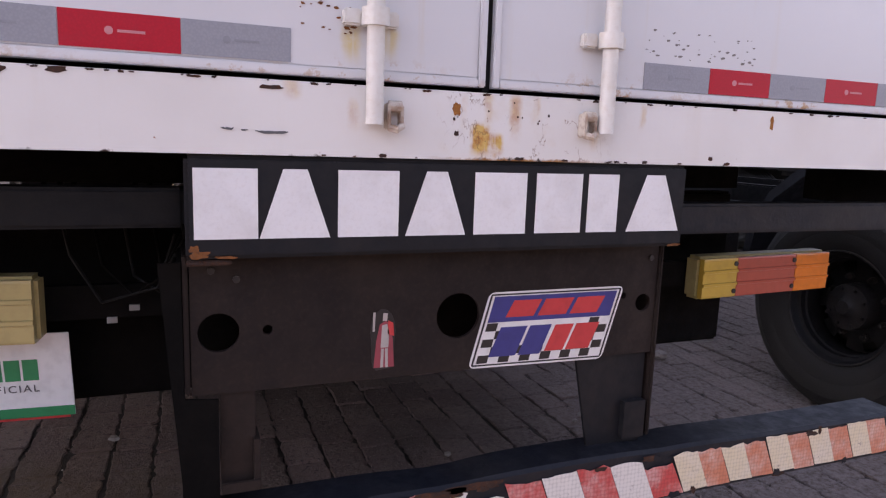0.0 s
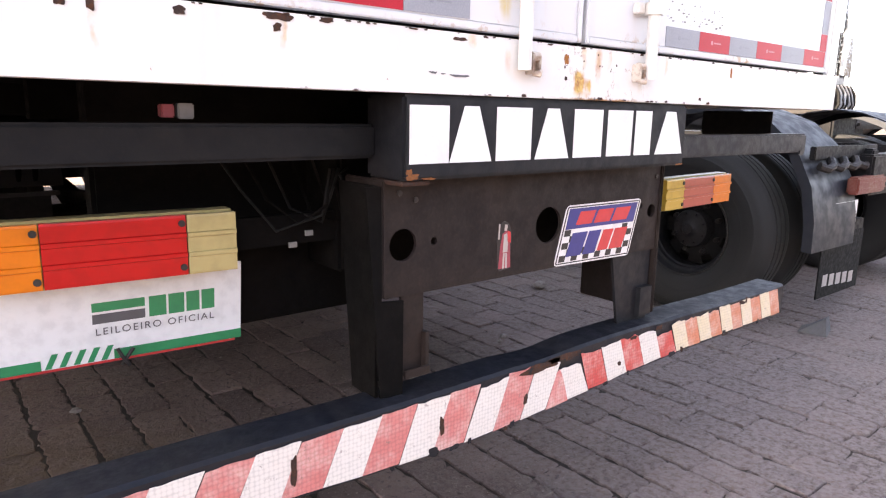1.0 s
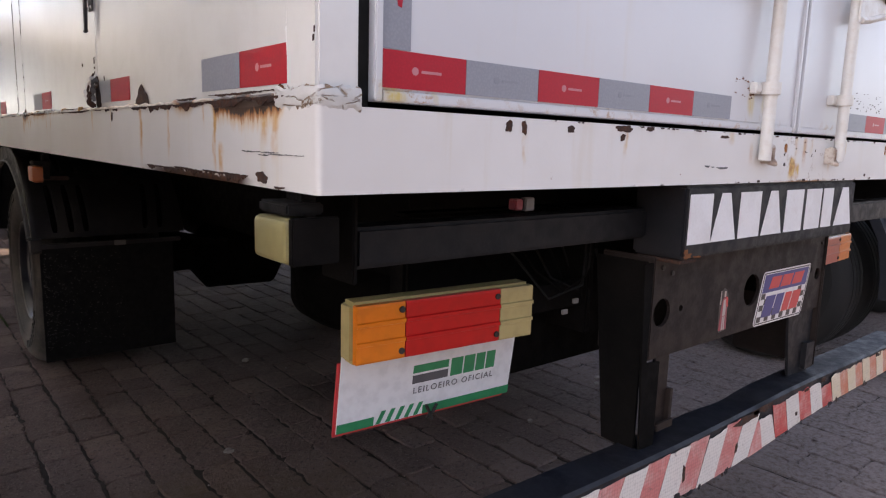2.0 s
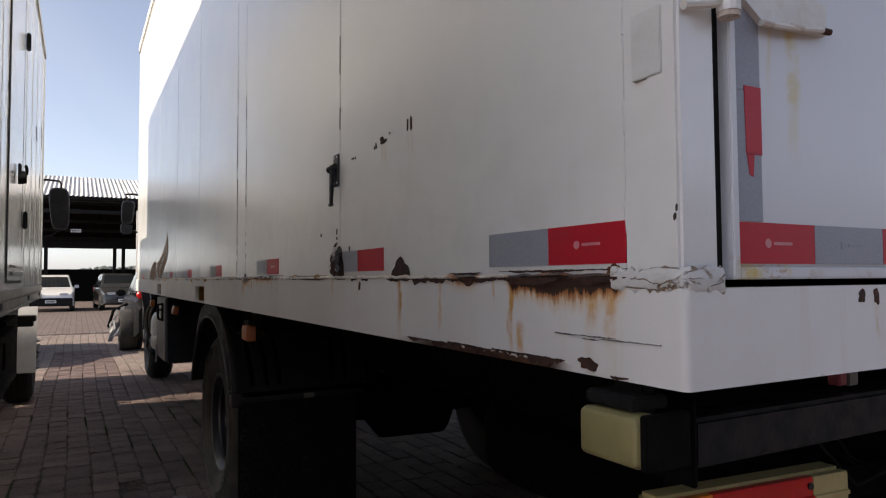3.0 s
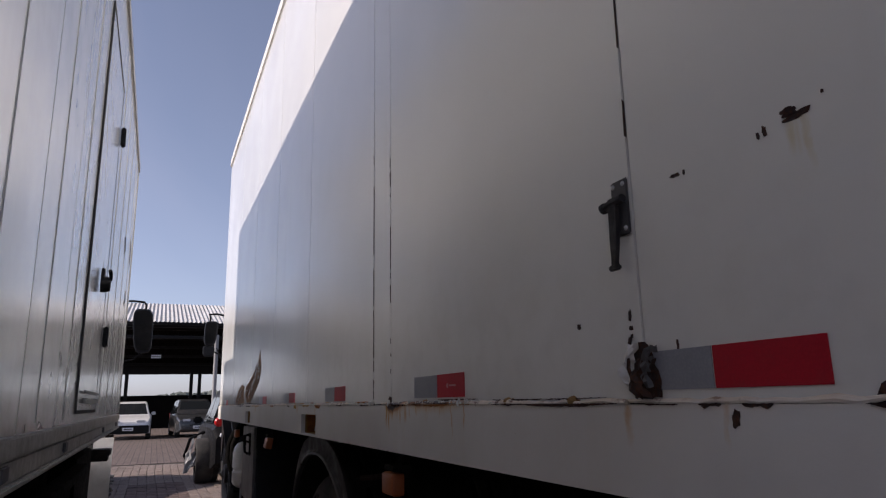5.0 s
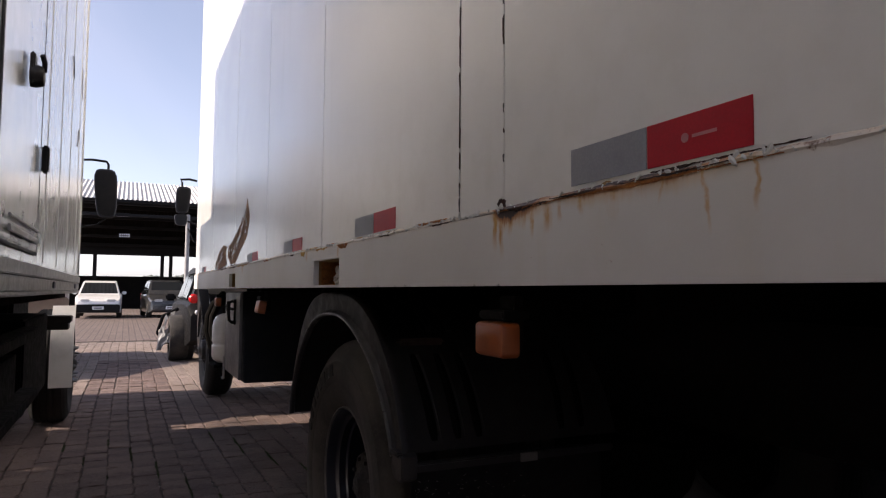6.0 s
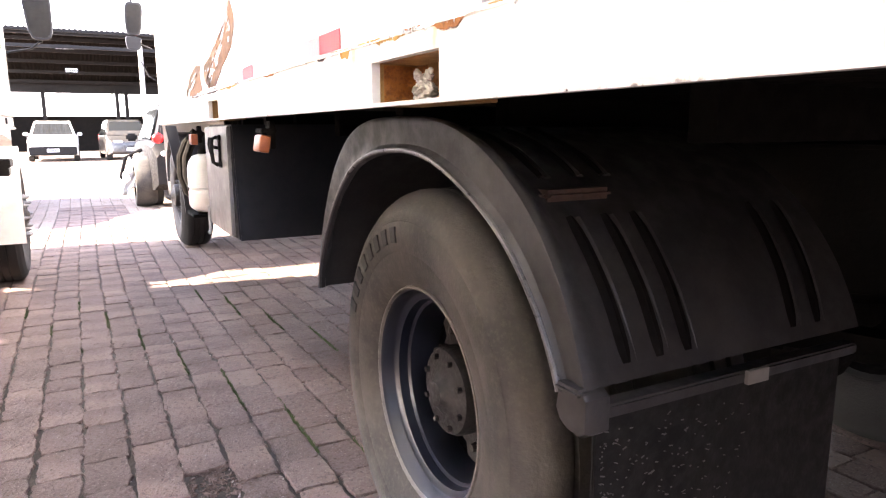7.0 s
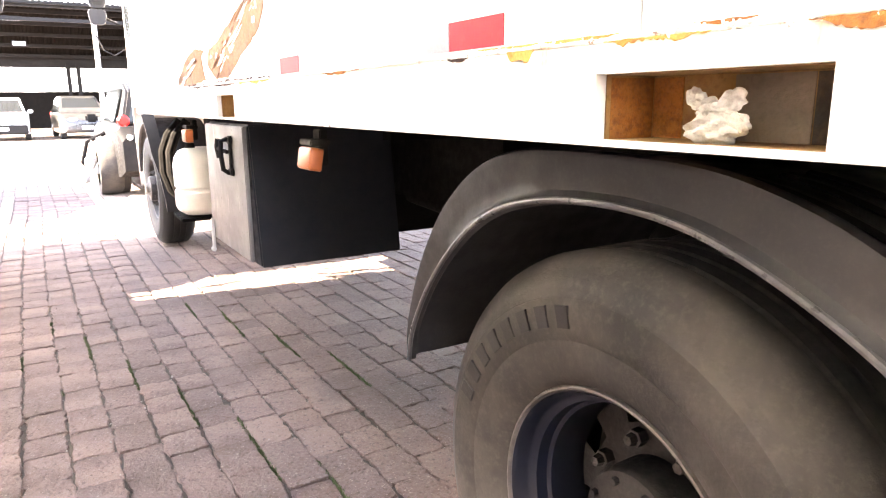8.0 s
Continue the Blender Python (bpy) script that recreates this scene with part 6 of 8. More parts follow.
guard = mudguard(truck, GUARD_LINE, GUARD_EDGE, 0.075, 0.76, GUARD, "black plastic mudguard with a pale rolled rim", GUARD_LIP)
low_run = [p for p in GUARD_LINE if p[0] < 3.1 and 0.765 < p[1] < 1.0]
top_run = [p for p in GUARD_LINE if p[0] < 3.25 and p[1] > 1.05]
# raised black strips stand for the shade between the guard's ribs
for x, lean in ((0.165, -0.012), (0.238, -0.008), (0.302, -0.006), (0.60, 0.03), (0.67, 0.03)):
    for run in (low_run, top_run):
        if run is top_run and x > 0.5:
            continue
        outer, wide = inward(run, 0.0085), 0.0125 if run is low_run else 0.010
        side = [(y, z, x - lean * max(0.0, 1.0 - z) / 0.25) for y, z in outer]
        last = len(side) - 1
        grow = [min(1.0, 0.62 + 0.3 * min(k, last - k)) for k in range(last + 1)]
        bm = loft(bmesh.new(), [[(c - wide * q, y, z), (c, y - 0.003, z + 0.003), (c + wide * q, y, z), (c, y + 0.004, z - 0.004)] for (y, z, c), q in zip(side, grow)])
        part("slot", bm, SLOT_SHADE, guard, "raised black strip for the shade in a slot", True)
        # raised rounded ribs beside each slot
        part("slot_rib", tube(bmesh.new(), [(c + 1.75 * wide, y, z) for y, z, c in zip(*[[q[i] for q in inward(run, 0.0165)] for i in (0, 1)], [q[2] for q in side])], 0.0085, 8), GUARD, guard, "", True)
part("guard_bar", boxes((0.138, 0.282, 2.940, 2.985, 1.004, 1.024), bevel=0.008), BROWN_BAR, guard, "brown rusty bar across the guard")
# moulded foot of the rim band, with a pale worn ledge
bm = bmesh.new()
foot = [(2.800, 0.752), (2.812, 0.735), (2.816, 0.712), (2.806, 0.694), (2.786, 0.684), (2.756, 0.682), (2.742, 0.692), (2.742, 0.745), (2.756, 0.754)]
loft(bm, [[(x, 2.78 + (y - 2.78) * q, 0.715 + (z - 0.715) * q) for y, z in foot] for x, q in ((0.069, 0.90), (0.072, 0.97), (0.078, 1.0), (0.105, 1.0), (0.112, 0.96))])
part("guard_end", bm, GUARD, guard, "", True)
part("foot_ledge", boxes((0.058, 0.084, 2.752, 2.808, 0.745, 0.757), bevel=0.005), GUARD, guard, "worn ledge")
mudguard(truck, GUARD_LINE, GUARD_EDGE, 2.511, 1.83, GUARD, "black plastic mudguard", GUARD)
flap = part("mud_flap", boxes((0.105, 0.70, 2.765, 2.773, 0.16, 0.715), bevel=0.002), RUBBER, truck, "scuffed black rubber mud flap")
part("flap_rail", boxes((0.095, 0.74, 2.757, 2.79, 0.70, 0.722), bevel=0.004), GUARD, flap)
part("flap_tab", boxes((0.420, 0.472, 2.748, 2.757, 0.700, 0.724), bevel=0.001), GREY_SCUFF, flap)
bm = bmesh.new()
r = random.Random(77)
for k in range(420):
    x, z = 0.115 + 0.34 * r.random() ** 1.8, 0.22 + 0.46 * r.random()
    w, h = 0.002 + 0.007 * r.random() ** 2, 0.0008 + 0.0014 * r.random()
    tilt = Matrix.Translation((x, 0, z)) @ Matrix.Rotation(1.2 * (r.random() - 0.5), 4, "Y") @ Matrix.Translation((-x, 0, -z))
    box(bm, x, x + w, 2.7635, 2.7652, z, z + h, m=tilt)
part("scuff", bm, SCUFF_DARK, flap, kind="stuff")
part("mud_flap", boxes((1.88, 2.48, 2.765, 2.773, 0.16, 0.715), bevel=0.002), RUBBER, truck)
FRONT_LINE = [(9.79, 0.60), (9.77, 0.75), (9.67, 0.92), (9.52, 1.03), (9.32, 1.10), (9.10, 1.12), (8.87, 1.10), (8.67, 1.03), (8.53, 0.92), (8.44, 0.75), (8.42, 0.55), (8.42, 0.40)]
mudguard(truck, FRONT_LINE, inward(FRONT_LINE, 0.05, (9.10, 0.5)), 0.25, 0.66, GUARD_GREY, "grey plastic front mudguard", GUARD_GREY)

# ---- tool box, water can ----
def leaned(bm):
    """The dented rear of the box leans forward towards its top."""
    for v in bm.verts:
        if v.co.y < 5.3:
            v.co.y += 0.075 * (v.co.z - 0.64) / 0.5
    return bm


tool = part("tool_box", leaned(boxes((0.05, 0.615, 5.052, 5.74, 0.640, 1.150), bevel=0.006)), BOXBLACK, truck, "black steel tool box under the sill")
door = part("tool_box_door", boxes((0.032, 0.048, 5.130, 5.732, 0.648, 1.142), bevel=0.004), TOOL_DOOR, tool, "scratched grey steel door")
bm = boxes((0.018, 0.036, 5.27, 5.33, 0.955, 0.985), (0.018, 0.036, 5.27, 5.33, 1.075, 1.105), (0.022, 0.036, 5.285, 5.315, 0.96, 1.10), bevel=0.006)
tube(bm, [(0.020, 5.30, 1.095), (-0.004, 5.305, 1.085), (-0.008, 5.30, 1.03), (-0.004, 5.295, 0.98), (0.018, 5.30, 0.965)], 0.009, 8)
tube(bm, [(0.004, 5.385, 1.09), (0.0, 5.39, 1.06), (0.004, 5.38, 1.02)], 0.011, 8)
tube(bm, [(0.016, 5.30, 1.045), (0.002, 5.33, 1.05), (0.002, 5.385, 1.055)], 0.008, 8)
part("latch", bm, RUBBER, door, "black rubber latch", True)
part("door_strap", boxes((0.020, 0.031, 5.690, 5.716, 0.60, 0.735), (0.014, 0.031, 5.684, 5.722, 0.588, 0.606), bevel=0.004), STEEL_PALE, door, "loose metal strap with a pale tip")
bm = bmesh.new()
rings = []
for z, e in ((0.565, 0.04), (0.585, 0.012), (0.61, 0.0), (0.70, 0.0), (0.71, 0.008), (0.725, 0.008), (0.735, 0.0), (0.86, 0.0), (0.91, 0.012), (0.945, 0.035), (0.965, 0.08)):
    ring_pts = []
    for k in range(24):
        a = 2 * math.pi * k / 24
        q = (abs(math.cos(a)) ** 3 + abs(math.sin(a)) ** 3) ** (-1 / 3)
        ring_pts.append((0.285 + (0.185 - e) * q * math.cos(a), 7.02 + (0.17 - e) * q * math.sin(a), z))
    rings.append(ring_pts)
loft(bm, rings)
can = part("water_can", bm, JUG, truck, "off-white plastic water can under the sill", True)
bm = bmesh.new()
lathe(bm, [(0.0, 0.03), (0.028, 0.03), (0.03, 0.0)], (0, 0, 0), 14)
bmesh.ops.transform(bm, matrix=Matrix.Translation((0.20, 7.0, 0.965)) @ Matrix.Rotation(radians(-90), 4, "Y"), verts=bm.verts[:])
part("can_cap", bm, RUBBER, can, "", True)
for y, x in ((7.25, 0.125), (7.36, 0.10)):
    bm = bmesh.new()
    tube(bm, [(x + 0.12, y, 1.12), (x + 0.04, y, 1.03), (x, y, 0.93), (x - 0.004, y, 0.80), (x + 0.03, y, 0.68), (x + 0.10, y, 0.60)], 0.030, 10)
    part("air_hose", bm, UNDER, truck, "thick dark hose bowed beside the can", True)
# rear end of the front mudguard, curving down behind the can
bm = bmesh.new()
loft(bm, [[(x0, y, z), (x1, y, z), (x1, y + 0.03, z), (x0, y + 0.03, z)] for y, z, x0, x1 in ((8.06, 1.165, 0.080, 0.165), (8.02, 1.02, 0.100, 0.180), (8.00, 0.86, 0.120, 0.205), (7.99, 0.70, 0.158, 0.245), (7.98, 0.55, 0.178, 0.295), (7.98, 0.44, 0.186, 0.345))])
part("front_mudguard", bm, BOXBLACK, truck, "dark curved front mudguard", True)
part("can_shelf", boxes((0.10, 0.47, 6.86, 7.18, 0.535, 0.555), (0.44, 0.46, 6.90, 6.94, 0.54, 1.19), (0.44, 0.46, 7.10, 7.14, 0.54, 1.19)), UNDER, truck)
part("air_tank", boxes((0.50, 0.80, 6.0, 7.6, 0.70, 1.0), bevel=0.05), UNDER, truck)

# ---- cab ----
bm = bmesh.new()
ring = lambda y, t, ins, z0: [(0.20 + ins, y, z0), (0.20 + ins, y, t - 0.12), (0.30 + ins, y, t), (2.32 - ins, y, t), (2.42 - ins, y, t - 0.12), (2.42 - ins, y, z0)]
loft(bm, [ring(7.78, 2.72, 0.0, 1.20), ring(8.6, 2.80, 0.0, 1.20), ring(9.5, 2.78, 0.0, 1.20), ring(9.75, 2.62, 0.03, 0.95), ring(9.95, 1.75, 0.05, 0.70), ring(9.98, 0.55, 0.06, 0.45)])
cab = part("cab", bm, CAB_WHITE, truck, "white truck cab")
part("cab_door", boxes((0.190, 0.202, 8.35, 9.40, 1.21, 2.50), bevel=0.006), CAB_WHITE, cab)
part("side_window", boxes((0.185, 0.195, 8.45, 9.32, 1.78, 2.42), bevel=0.004), GLASS, cab)
part("windscreen", boxes((0.30, 2.29, 9.86, 9.90, 1.80, 2.50), bevel=0.004), GLASS, cab)


def mirror(parent, x0, x1, y, z0, z1, reach, small=True):
    """A wing mirror on a bent tube arm; reach: where the arm meets the cab."""
    def rounded(a0, a1, b0, b1, depths, lean=0.0):
        """A rounded shell: a soft rectangle that shrinks towards its back."""
        bm = bmesh.new()
        rings = []
        for yy, f in depths:
            ring = []
            for k in range(28):
                a = 2 * math.pi * k / 28
                q = (abs(math.cos(a)) ** 4.5 + abs(math.sin(a)) ** 4.5) ** (-1 / 4.5)
                zz = (b0 + b1) / 2 + f * q * math.sin(a) * (b1 - b0) / 2
                ring.append(((a0 + a1) / 2 + f * q * math.cos(a) * (a1 - a0) / 2 * (1 + 0.12 * math.sin(a)) + lean * (zz - b0), yy, zz))
            rings.append(ring)
        return loft(bm, rings)
    shell = part("wing_mirror", rounded(x0, x1, z0, z1, ((y - 0.022, 0.90), (y - 0.02, 0.97), (y, 1.0), (y + 0.05, 0.96), (y + 0.085, 0.75), (y + 0.10, 0.4)), 0.06 if small else -0.05), BOXBLACK, parent, "black wing mirror on a bent arm", True)
    part("mirror_frame", rounded(x0 + 0.018, x1 - 0.018, z0 + 0.025, z1 - 0.025, ((y - 0.026, 1.0), (y - 0.020, 1.0)), 0.06 if small else -0.05), BLACK, shell, "", True)
    mid = (x0 + x1) / 2
    bm = bmesh.new()
    tube(bm, [(reach, y + 0.05, z1 + 0.085), ((reach + mid) / 2, y + 0.05, z1 + 0.10), (mid - 0.02, y + 0.05, z1 + 0.09), (mid, y + 0.05, z1 + 0.055), (mid, y + 0.05, z1 - 0.01)], 0.013, 8)
    part("mirror_arm", bm, BLACK, shell, "", True)
    bm = bmesh.new()
    tube(bm, [(mid, y + 0.05, z0 + 0.01), (mid - (mid - reach) * 0.3, y + 0.05, z0 - 0.07), (reach, y + 0.06, z0 - 0.12)], 0.011, 8)
    part("lower_arm", bm, BLACK, shell, "", True)
    if small:
        part("wide_mirror", rounded(x0 + 0.005, x1 - 0.015, z0 - 0.14, z0 - 0.005, ((y - 0.01, 0.95), (y + 0.01, 1.0), (y + 0.06, 0.8), (y + 0.08, 0.4))), BOXBLACK, shell, "", True)
    return shell


mirror(truck, -0.075, 0.085, 9.55, 2.05, 2.37, 0.17)

# ---- the neighbouring box truck ----
def ribbed_paint(name):
    """Glossy pale panels with soft vertical waves."""
    t = Tree(name)
    x, y, z = t.axes()
    c = t.mix(t.span(t.noise(1.4, 4), 0.35, 0.7), (0.66, 0.66, 0.62), (0.72, 0.72, 0.685))
    run = t.noise(1.0, 4, 0.6, t.stretch(11, 11, 0.5))
    c = t.mix(t.span(run, 0.52, 0.75, 0.0, 0.07), c, (0.50, 0.49, 0.44))
    c = t.mix(t.math("MULTIPLY", t.span(z, 1.1, 1.55, 0.7, 0.0), t.span(t.noise(9, 5), 0.35, 0.7)), c, (0.20, 0.18, 0.15))
    wave = t.noise(1.0, 2, 0.5, t.stretch(6, 6, 0.15))
    t.bump(t.math("ADD", t.math("MULTIPLY", wave, 2.0), t.math("MULTIPLY", t.noise(3, 2), 0.5)), 0.10, 0.006)
    return t.out(c, t.span(t.noise(6, 4), 0.3, 0.7, 0.16, 0.26), 0.0, Specular_IOR_Level=0.5, Coat_Weight=0.9, Coat_Roughness=0.22, Coat_IOR=1.6)


RIBBED = ribbed_paint("ribbed_panel")
ALUMINIUM = worn("aluminium_rail", (0.37, 0.365, 0.35), (0.20, 0.18, 0.15), 0.42, 0.2, 0.5, 6, 0.2, 120, 0.3)

NX, NF, NR = -0.866, 6.52, 0.06
nb = thing("neighbour_truck", "pale box truck with ribbed panels and a side door, parked alongside", "truck", (-2.1, 4.8, 0))
part("box_body", boxes((-3.33, NX - 0.012, NR + 0.01, NF - 0.01, 1.246, 3.33)), BLACK, nb)
edges = [NR, 0.72, 1.38, 2.04, 2.62, 3.13, 4.06, 4.62, 5.20, 5.76, NF]
for y0, y1 in zip(edges, edges[1:]):
    bm = boxes((NX - 0.014, NX, y0 + 0.002, y1 - 0.002, 1.245, 3.31), bevel=0.002)
    if (y0, y1) != (3.13, 4.06):
        n = 1
        for k in range(n):
            y = y0 + (y1 - y0) * (k + 0.5) / n
            box(bm, NX - 0.002, NX + 0.0025, y - 0.05, y + 0.05, 1.262, 3.29, bevel=0.002)
    part("side_panel", bm, RIBBED, nb)
part("side_panel", boxes((-3.34, -3.325, NR, NF, 1.245, 3.31)), RIBBED, nb)
part("front_panel", boxes((-3.33, NX - 0.005, NF - 0.01, NF + 0.008, 1.245, 3.31)), RIBBED, nb)
part("rear_panel", boxes((-3.33, NX - 0.005, NR - 0.008, NR + 0.01, 1.245, 3.31)), RIBBED, nb)
part("roof", boxes((-3.34, NX, NR, NF, 3.33, 3.36)), RIBBED, nb)
part("roof_rail", boxes((NX - 0.02, NX + 0.012, NR - 0.01, NF + 0.012, 3.30, 3.375), bevel=0.01), ALUMINIUM, nb)
part("front_corner_post", boxes((NX - 0.05, NX + 0.008, NF - 0.06, NF + 0.012, 1.246, 3.30), bevel=0.012), RIBBED, nb)
# side door with frame, seal, handle and hinges
sd = part("side_door", boxes((NX, NX + 0.005, 3.165, 4.025, 1.295, 2.93), bevel=0.002), RIBBED, nb, "pale side door with a lever handle")
SEAL_GREY = worn("grey_seal", (0.055, 0.055, 0.056), (0.12, 0.115, 0.11), 0.7, 0, 0.5, 9, 0.2, 90, 0.3)
part("door_seal", boxes((NX + 0.001, NX + 0.0075, 3.140, 3.160, 1.277, 2.947), (NX + 0.001, NX + 0.0065, 4.028, 4.034, 1.277, 2.947), (NX + 0.001, NX + 0.0075, 3.16, 4.03, 1.277, 1.29), (NX + 0.001, NX + 0.0075, 3.16, 4.03, 2.935, 2.947), bevel=0.002), SEAL_GREY, sd)
bm = boxes((NX + 0.012, NX + 0.026, 3.58, 3.64, 1.80, 1.90), bevel=0.004)
tube(bm, [(NX + 0.03, 3.61, 1.84), (NX + 0.05, 3.61, 1.85), (NX + 0.052, 3.585, 1.868), (NX + 0.048, 3.565, 1.885)], 0.008, 8)
lathe(bm, [(0.0, 0.052), (0.03, 0.05), (0.036, 0.03), (0.036, 0.012)], (NX, 3.61, 1.83), 14)
part("door_handle", bm, IRON, sd, "dark lever handle", True)
for z in (1.635, 2.68):
    part("door_hinge", boxes((NX + 0.010, NX + 0.034, 4.0, 4.045, z - 0.05, z + 0.05), bevel=0.006), BLACK, sd)
bm = boxes((NX + 0.012, NX + 0.02, 3.30, 3.95, 1.315, 1.335), (NX + 0.012, NX + 0.02, 3.30, 3.95, 1.355, 1.365), bevel=0.002)
part("kick_strip", bm, ALUMINIUM, sd)
for spec in ((NX - 0.06, NX + 0.012, NR, NF + 0.012, 1.200, 1.244), (NX - 0.06, NX + 0.006, NR, NF + 0.012, 1.150, 1.199), (NX - 0.06, NX + 0.014, NR, NF + 0.012, 1.134, 1.149)):
    part("bottom_rail", boxes(spec, bevel=0.004), ALUMINIUM, nb, "dull grey lower rail")
for y in (1.9, 2.89, 4.7, 6.1):
    part("side_marker", boxes((NX + 0.006, NX + 0.014, y - 0.035, y + 0.035, 1.160, 1.192), bevel=0.003), DARK_GREY, nb)
for y, z, a in ((5.35, 2.45, 0.5), (5.9, 2.05, -0.6), (6.1, 2.6, 0.9)):
    bm = bmesh.new()
    tube(bm, [(NX + 0.003, y, z), (NX + 0.004, y + 0.05, z - 0.09 * a), (NX + 0.003, y + 0.09, z - 0.2 * a)], 0.003, 5)
    part("scratch", bm, DARK_GREY, nb)
# chassis and undercarriage
for x in (-2.62, -1.72):
    part("chassis_rail", boxes((x, x + 0.09, NR + 0.2, 9.3, 0.70, 0.95), bevel=0.008), UNDER, nb)
part("deck_beam", boxes((-3.30, NX - 0.07, NR + 0.1, NF - 0.05, 1.10, 1.243)), UNDER, nb)
part("battery_box", boxes((-1.55, -1.02, 5.2, 6.3, 0.52, 1.0), bevel=0.01), UNDER, nb)
part("tank", boxes((-1.62, -1.0, 3.6, 4.9, 0.45, 0.98), bevel=0.12), UNDER, nb)
part("under_rail", boxes((-1.02, -0.94, 2.2, 5.1, 0.92, 0.97), (-1.02, -0.94, 2.2, 5.1, 0.62, 0.67), bevel=0.006), UNDER, nb)
for c, s in (((-0.985, 1.75, 0.49), 1), ((-3.22, 1.75, 0.49), -1), ((-0.985, 8.02, 0.49), 1), ((-3.22, 8.02, 0.49), -1)):
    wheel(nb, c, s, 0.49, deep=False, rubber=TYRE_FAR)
# tall nut caps on the front wheel, and its white fender
for k in range(10):
    a = 2 * math.pi * k / 10
    bm = bmesh.new()
    lathe(bm, [(0.0, 0.062), (0.008, 0.060), (0.017, 0.02), (0.020, 0.0), (0.020, -0.05)], (-0.985, 8.02 + 0.15 * math.cos(a), 0.49 + 0.15 * math.sin(a)), 10)
    part("nut_cap", bm, STEEL, nb, "", True)
bm = bmesh.new()
fl = [(7.45, 0.36), (7.46, 0.62), (7.51, 0.86), (7.61, 1.02)]
loft(bm, [[(-1.10, y, z), (-0.94, y, z), (-0.93, y - 0.012, z), (-1.10, y - 0.012, z)] for y, z in fl])
part("fender", bm, CAB_WHITE, nb, "white rear half of the front fender", True)
part("step_bracket", boxes((-1.25, -0.90, 6.55, 6.75, 0.92, 0.97), (-1.15, -0.93, 6.8, 6.95, 0.86, 0.91), (-1.2, -1.15, 6.5, 7.3, 0.75, 0.8), bevel=0.006), IRON, nb)
# unseen blocks, added to trim the sun patch that falls in the lane
part("air_tank", boxes((-1.95, -1.27, 7.34, 7.62, 0.10, 0.77), bevel=0.05), UNDER, nb)
part("cooler_stack", boxes((-3.0, -1.25, 6.56, 7.40, 0.45, 2.55), bevel=0.03), UNDER, nb)
bm = bmesh.new()
ring = lambda y, t, ins, z0: [(-3.16 + ins, y, z0), (-3.16 + ins, y, t - 0.12), (-3.06 + ins, y, t), (-1.19 - ins, y, t), (-1.09 - ins, y, t - 0.12), (-1.09 - ins, y, z0)]
loft(bm, [ring(8.13, 2.72, 0.0, 1.10), ring(8.5, 2.82, 0.0, 1.10), ring(9.2, 2.80, 0.0, 1.05), ring(9.48, 2.62, 0.03, 0.85), ring(9.66, 1.75, 0.05, 0.70), ring(9.68, 0.55, 0.06, 0.45)])
ncab = part("cab", bm, CAB_WHITE, nb, "white truck cab")
part("side_window", boxes((-1.095, -1.083, 8.40, 9.05, 1.78, 2.42), bevel=0.004), GLASS, ncab)
mirror(nb, -0.885, -0.665, 9.30, 1.93, 2.47, -1.09, False)

# ---- black truck tractor on the other side ----
tr = thing("truck_tractor", "black truck tractor with blue-grey mudguards and a worn mud flap", "truck", (4.8, 2.5, 0))
for x in (4.42, 5.28):
    part("chassis_rail", boxes((x, x + 0.08, 0.45, 6.0, 0.72, 0.98), bevel=0.01), BLACK, tr)
part("end_beam", boxes((4.36, 5.42, 0.42, 0.52, 0.72, 0.95), bevel=0.012), BLACK, tr)
for c, s, deep in (((3.60, 1.10, 0.50), -1, True), ((3.93, 1.10, 0.50), -1, False), ((6.18, 1.10, 0.50), 1, True), ((5.85, 1.10, 0.50), 1, False), ((3.72, 4.75, 0.50), -1, False)):
    wheel(tr, c, s, 0.50, deep=deep, rubber=TYRE_FAR)
TR_LINE = [(1.79, 0.62), (1.76, 0.80), (1.65, 0.99), (1.48, 1.12), (1.29, 1.19), (1.10, 1.215), (0.91, 1.19), (0.72, 1.12), (0.57, 0.99), (0.475, 0.80), (0.44, 0.62), (0.435, 0.46)]
for a, b in ((3.72, 4.26), (6.06, 5.50)):
    bm = bmesh.new()
    s = 1 if b > a else -1
    ins = inward(TR_LINE, 0.008, (1.10, 0.5))
    skirt = inward(TR_LINE, 0.05, (1.10, 0.5))
    loft(bm, [[(b, y, z), (a, y, z), (a - s * 0.004, ys, zs), (a + s * 0.01, ys, zs), (a + s * 0.012, yi, zi), (b, yi, zi)] for (y, z), (yi, zi), (ys, zs) in zip(TR_LINE, ins, skirt)])
    g = part("mudguard", bm, GUARD_GREY, tr, "smooth blue-grey mudguard", True)
for x0, x1 in ((3.94, 4.50), (5.34, 5.90)):
    flap = part("mud_flap", boxes((x0, x1, 0.47, 0.478, 0.17, 0.52), bevel=0.002), RUBBER, tr, "black mud flap with worn pale print")
    for k in range(5):
        part("print_block", boxes((x0 + 0.06 + 0.09 * k, x0 + 0.12 + 0.09 * k, 0.4685, 0.4698, 0.235 - 0.006 * k, 0.30 - 0.006 * k)), SKIN_GREY, flap)
    part("flap_carrier", boxes((x0, x1, 0.475, 0.52, 0.50, 0.58), bevel=0.006), BLACK, tr)
LAMP_DUSTY = worn("dusty_red_lens", (0.16, 0.030, 0.022), (0.22, 0.12, 0.09), 0.5, 0, 0.6, 14, 0.2, 90, 0.3)
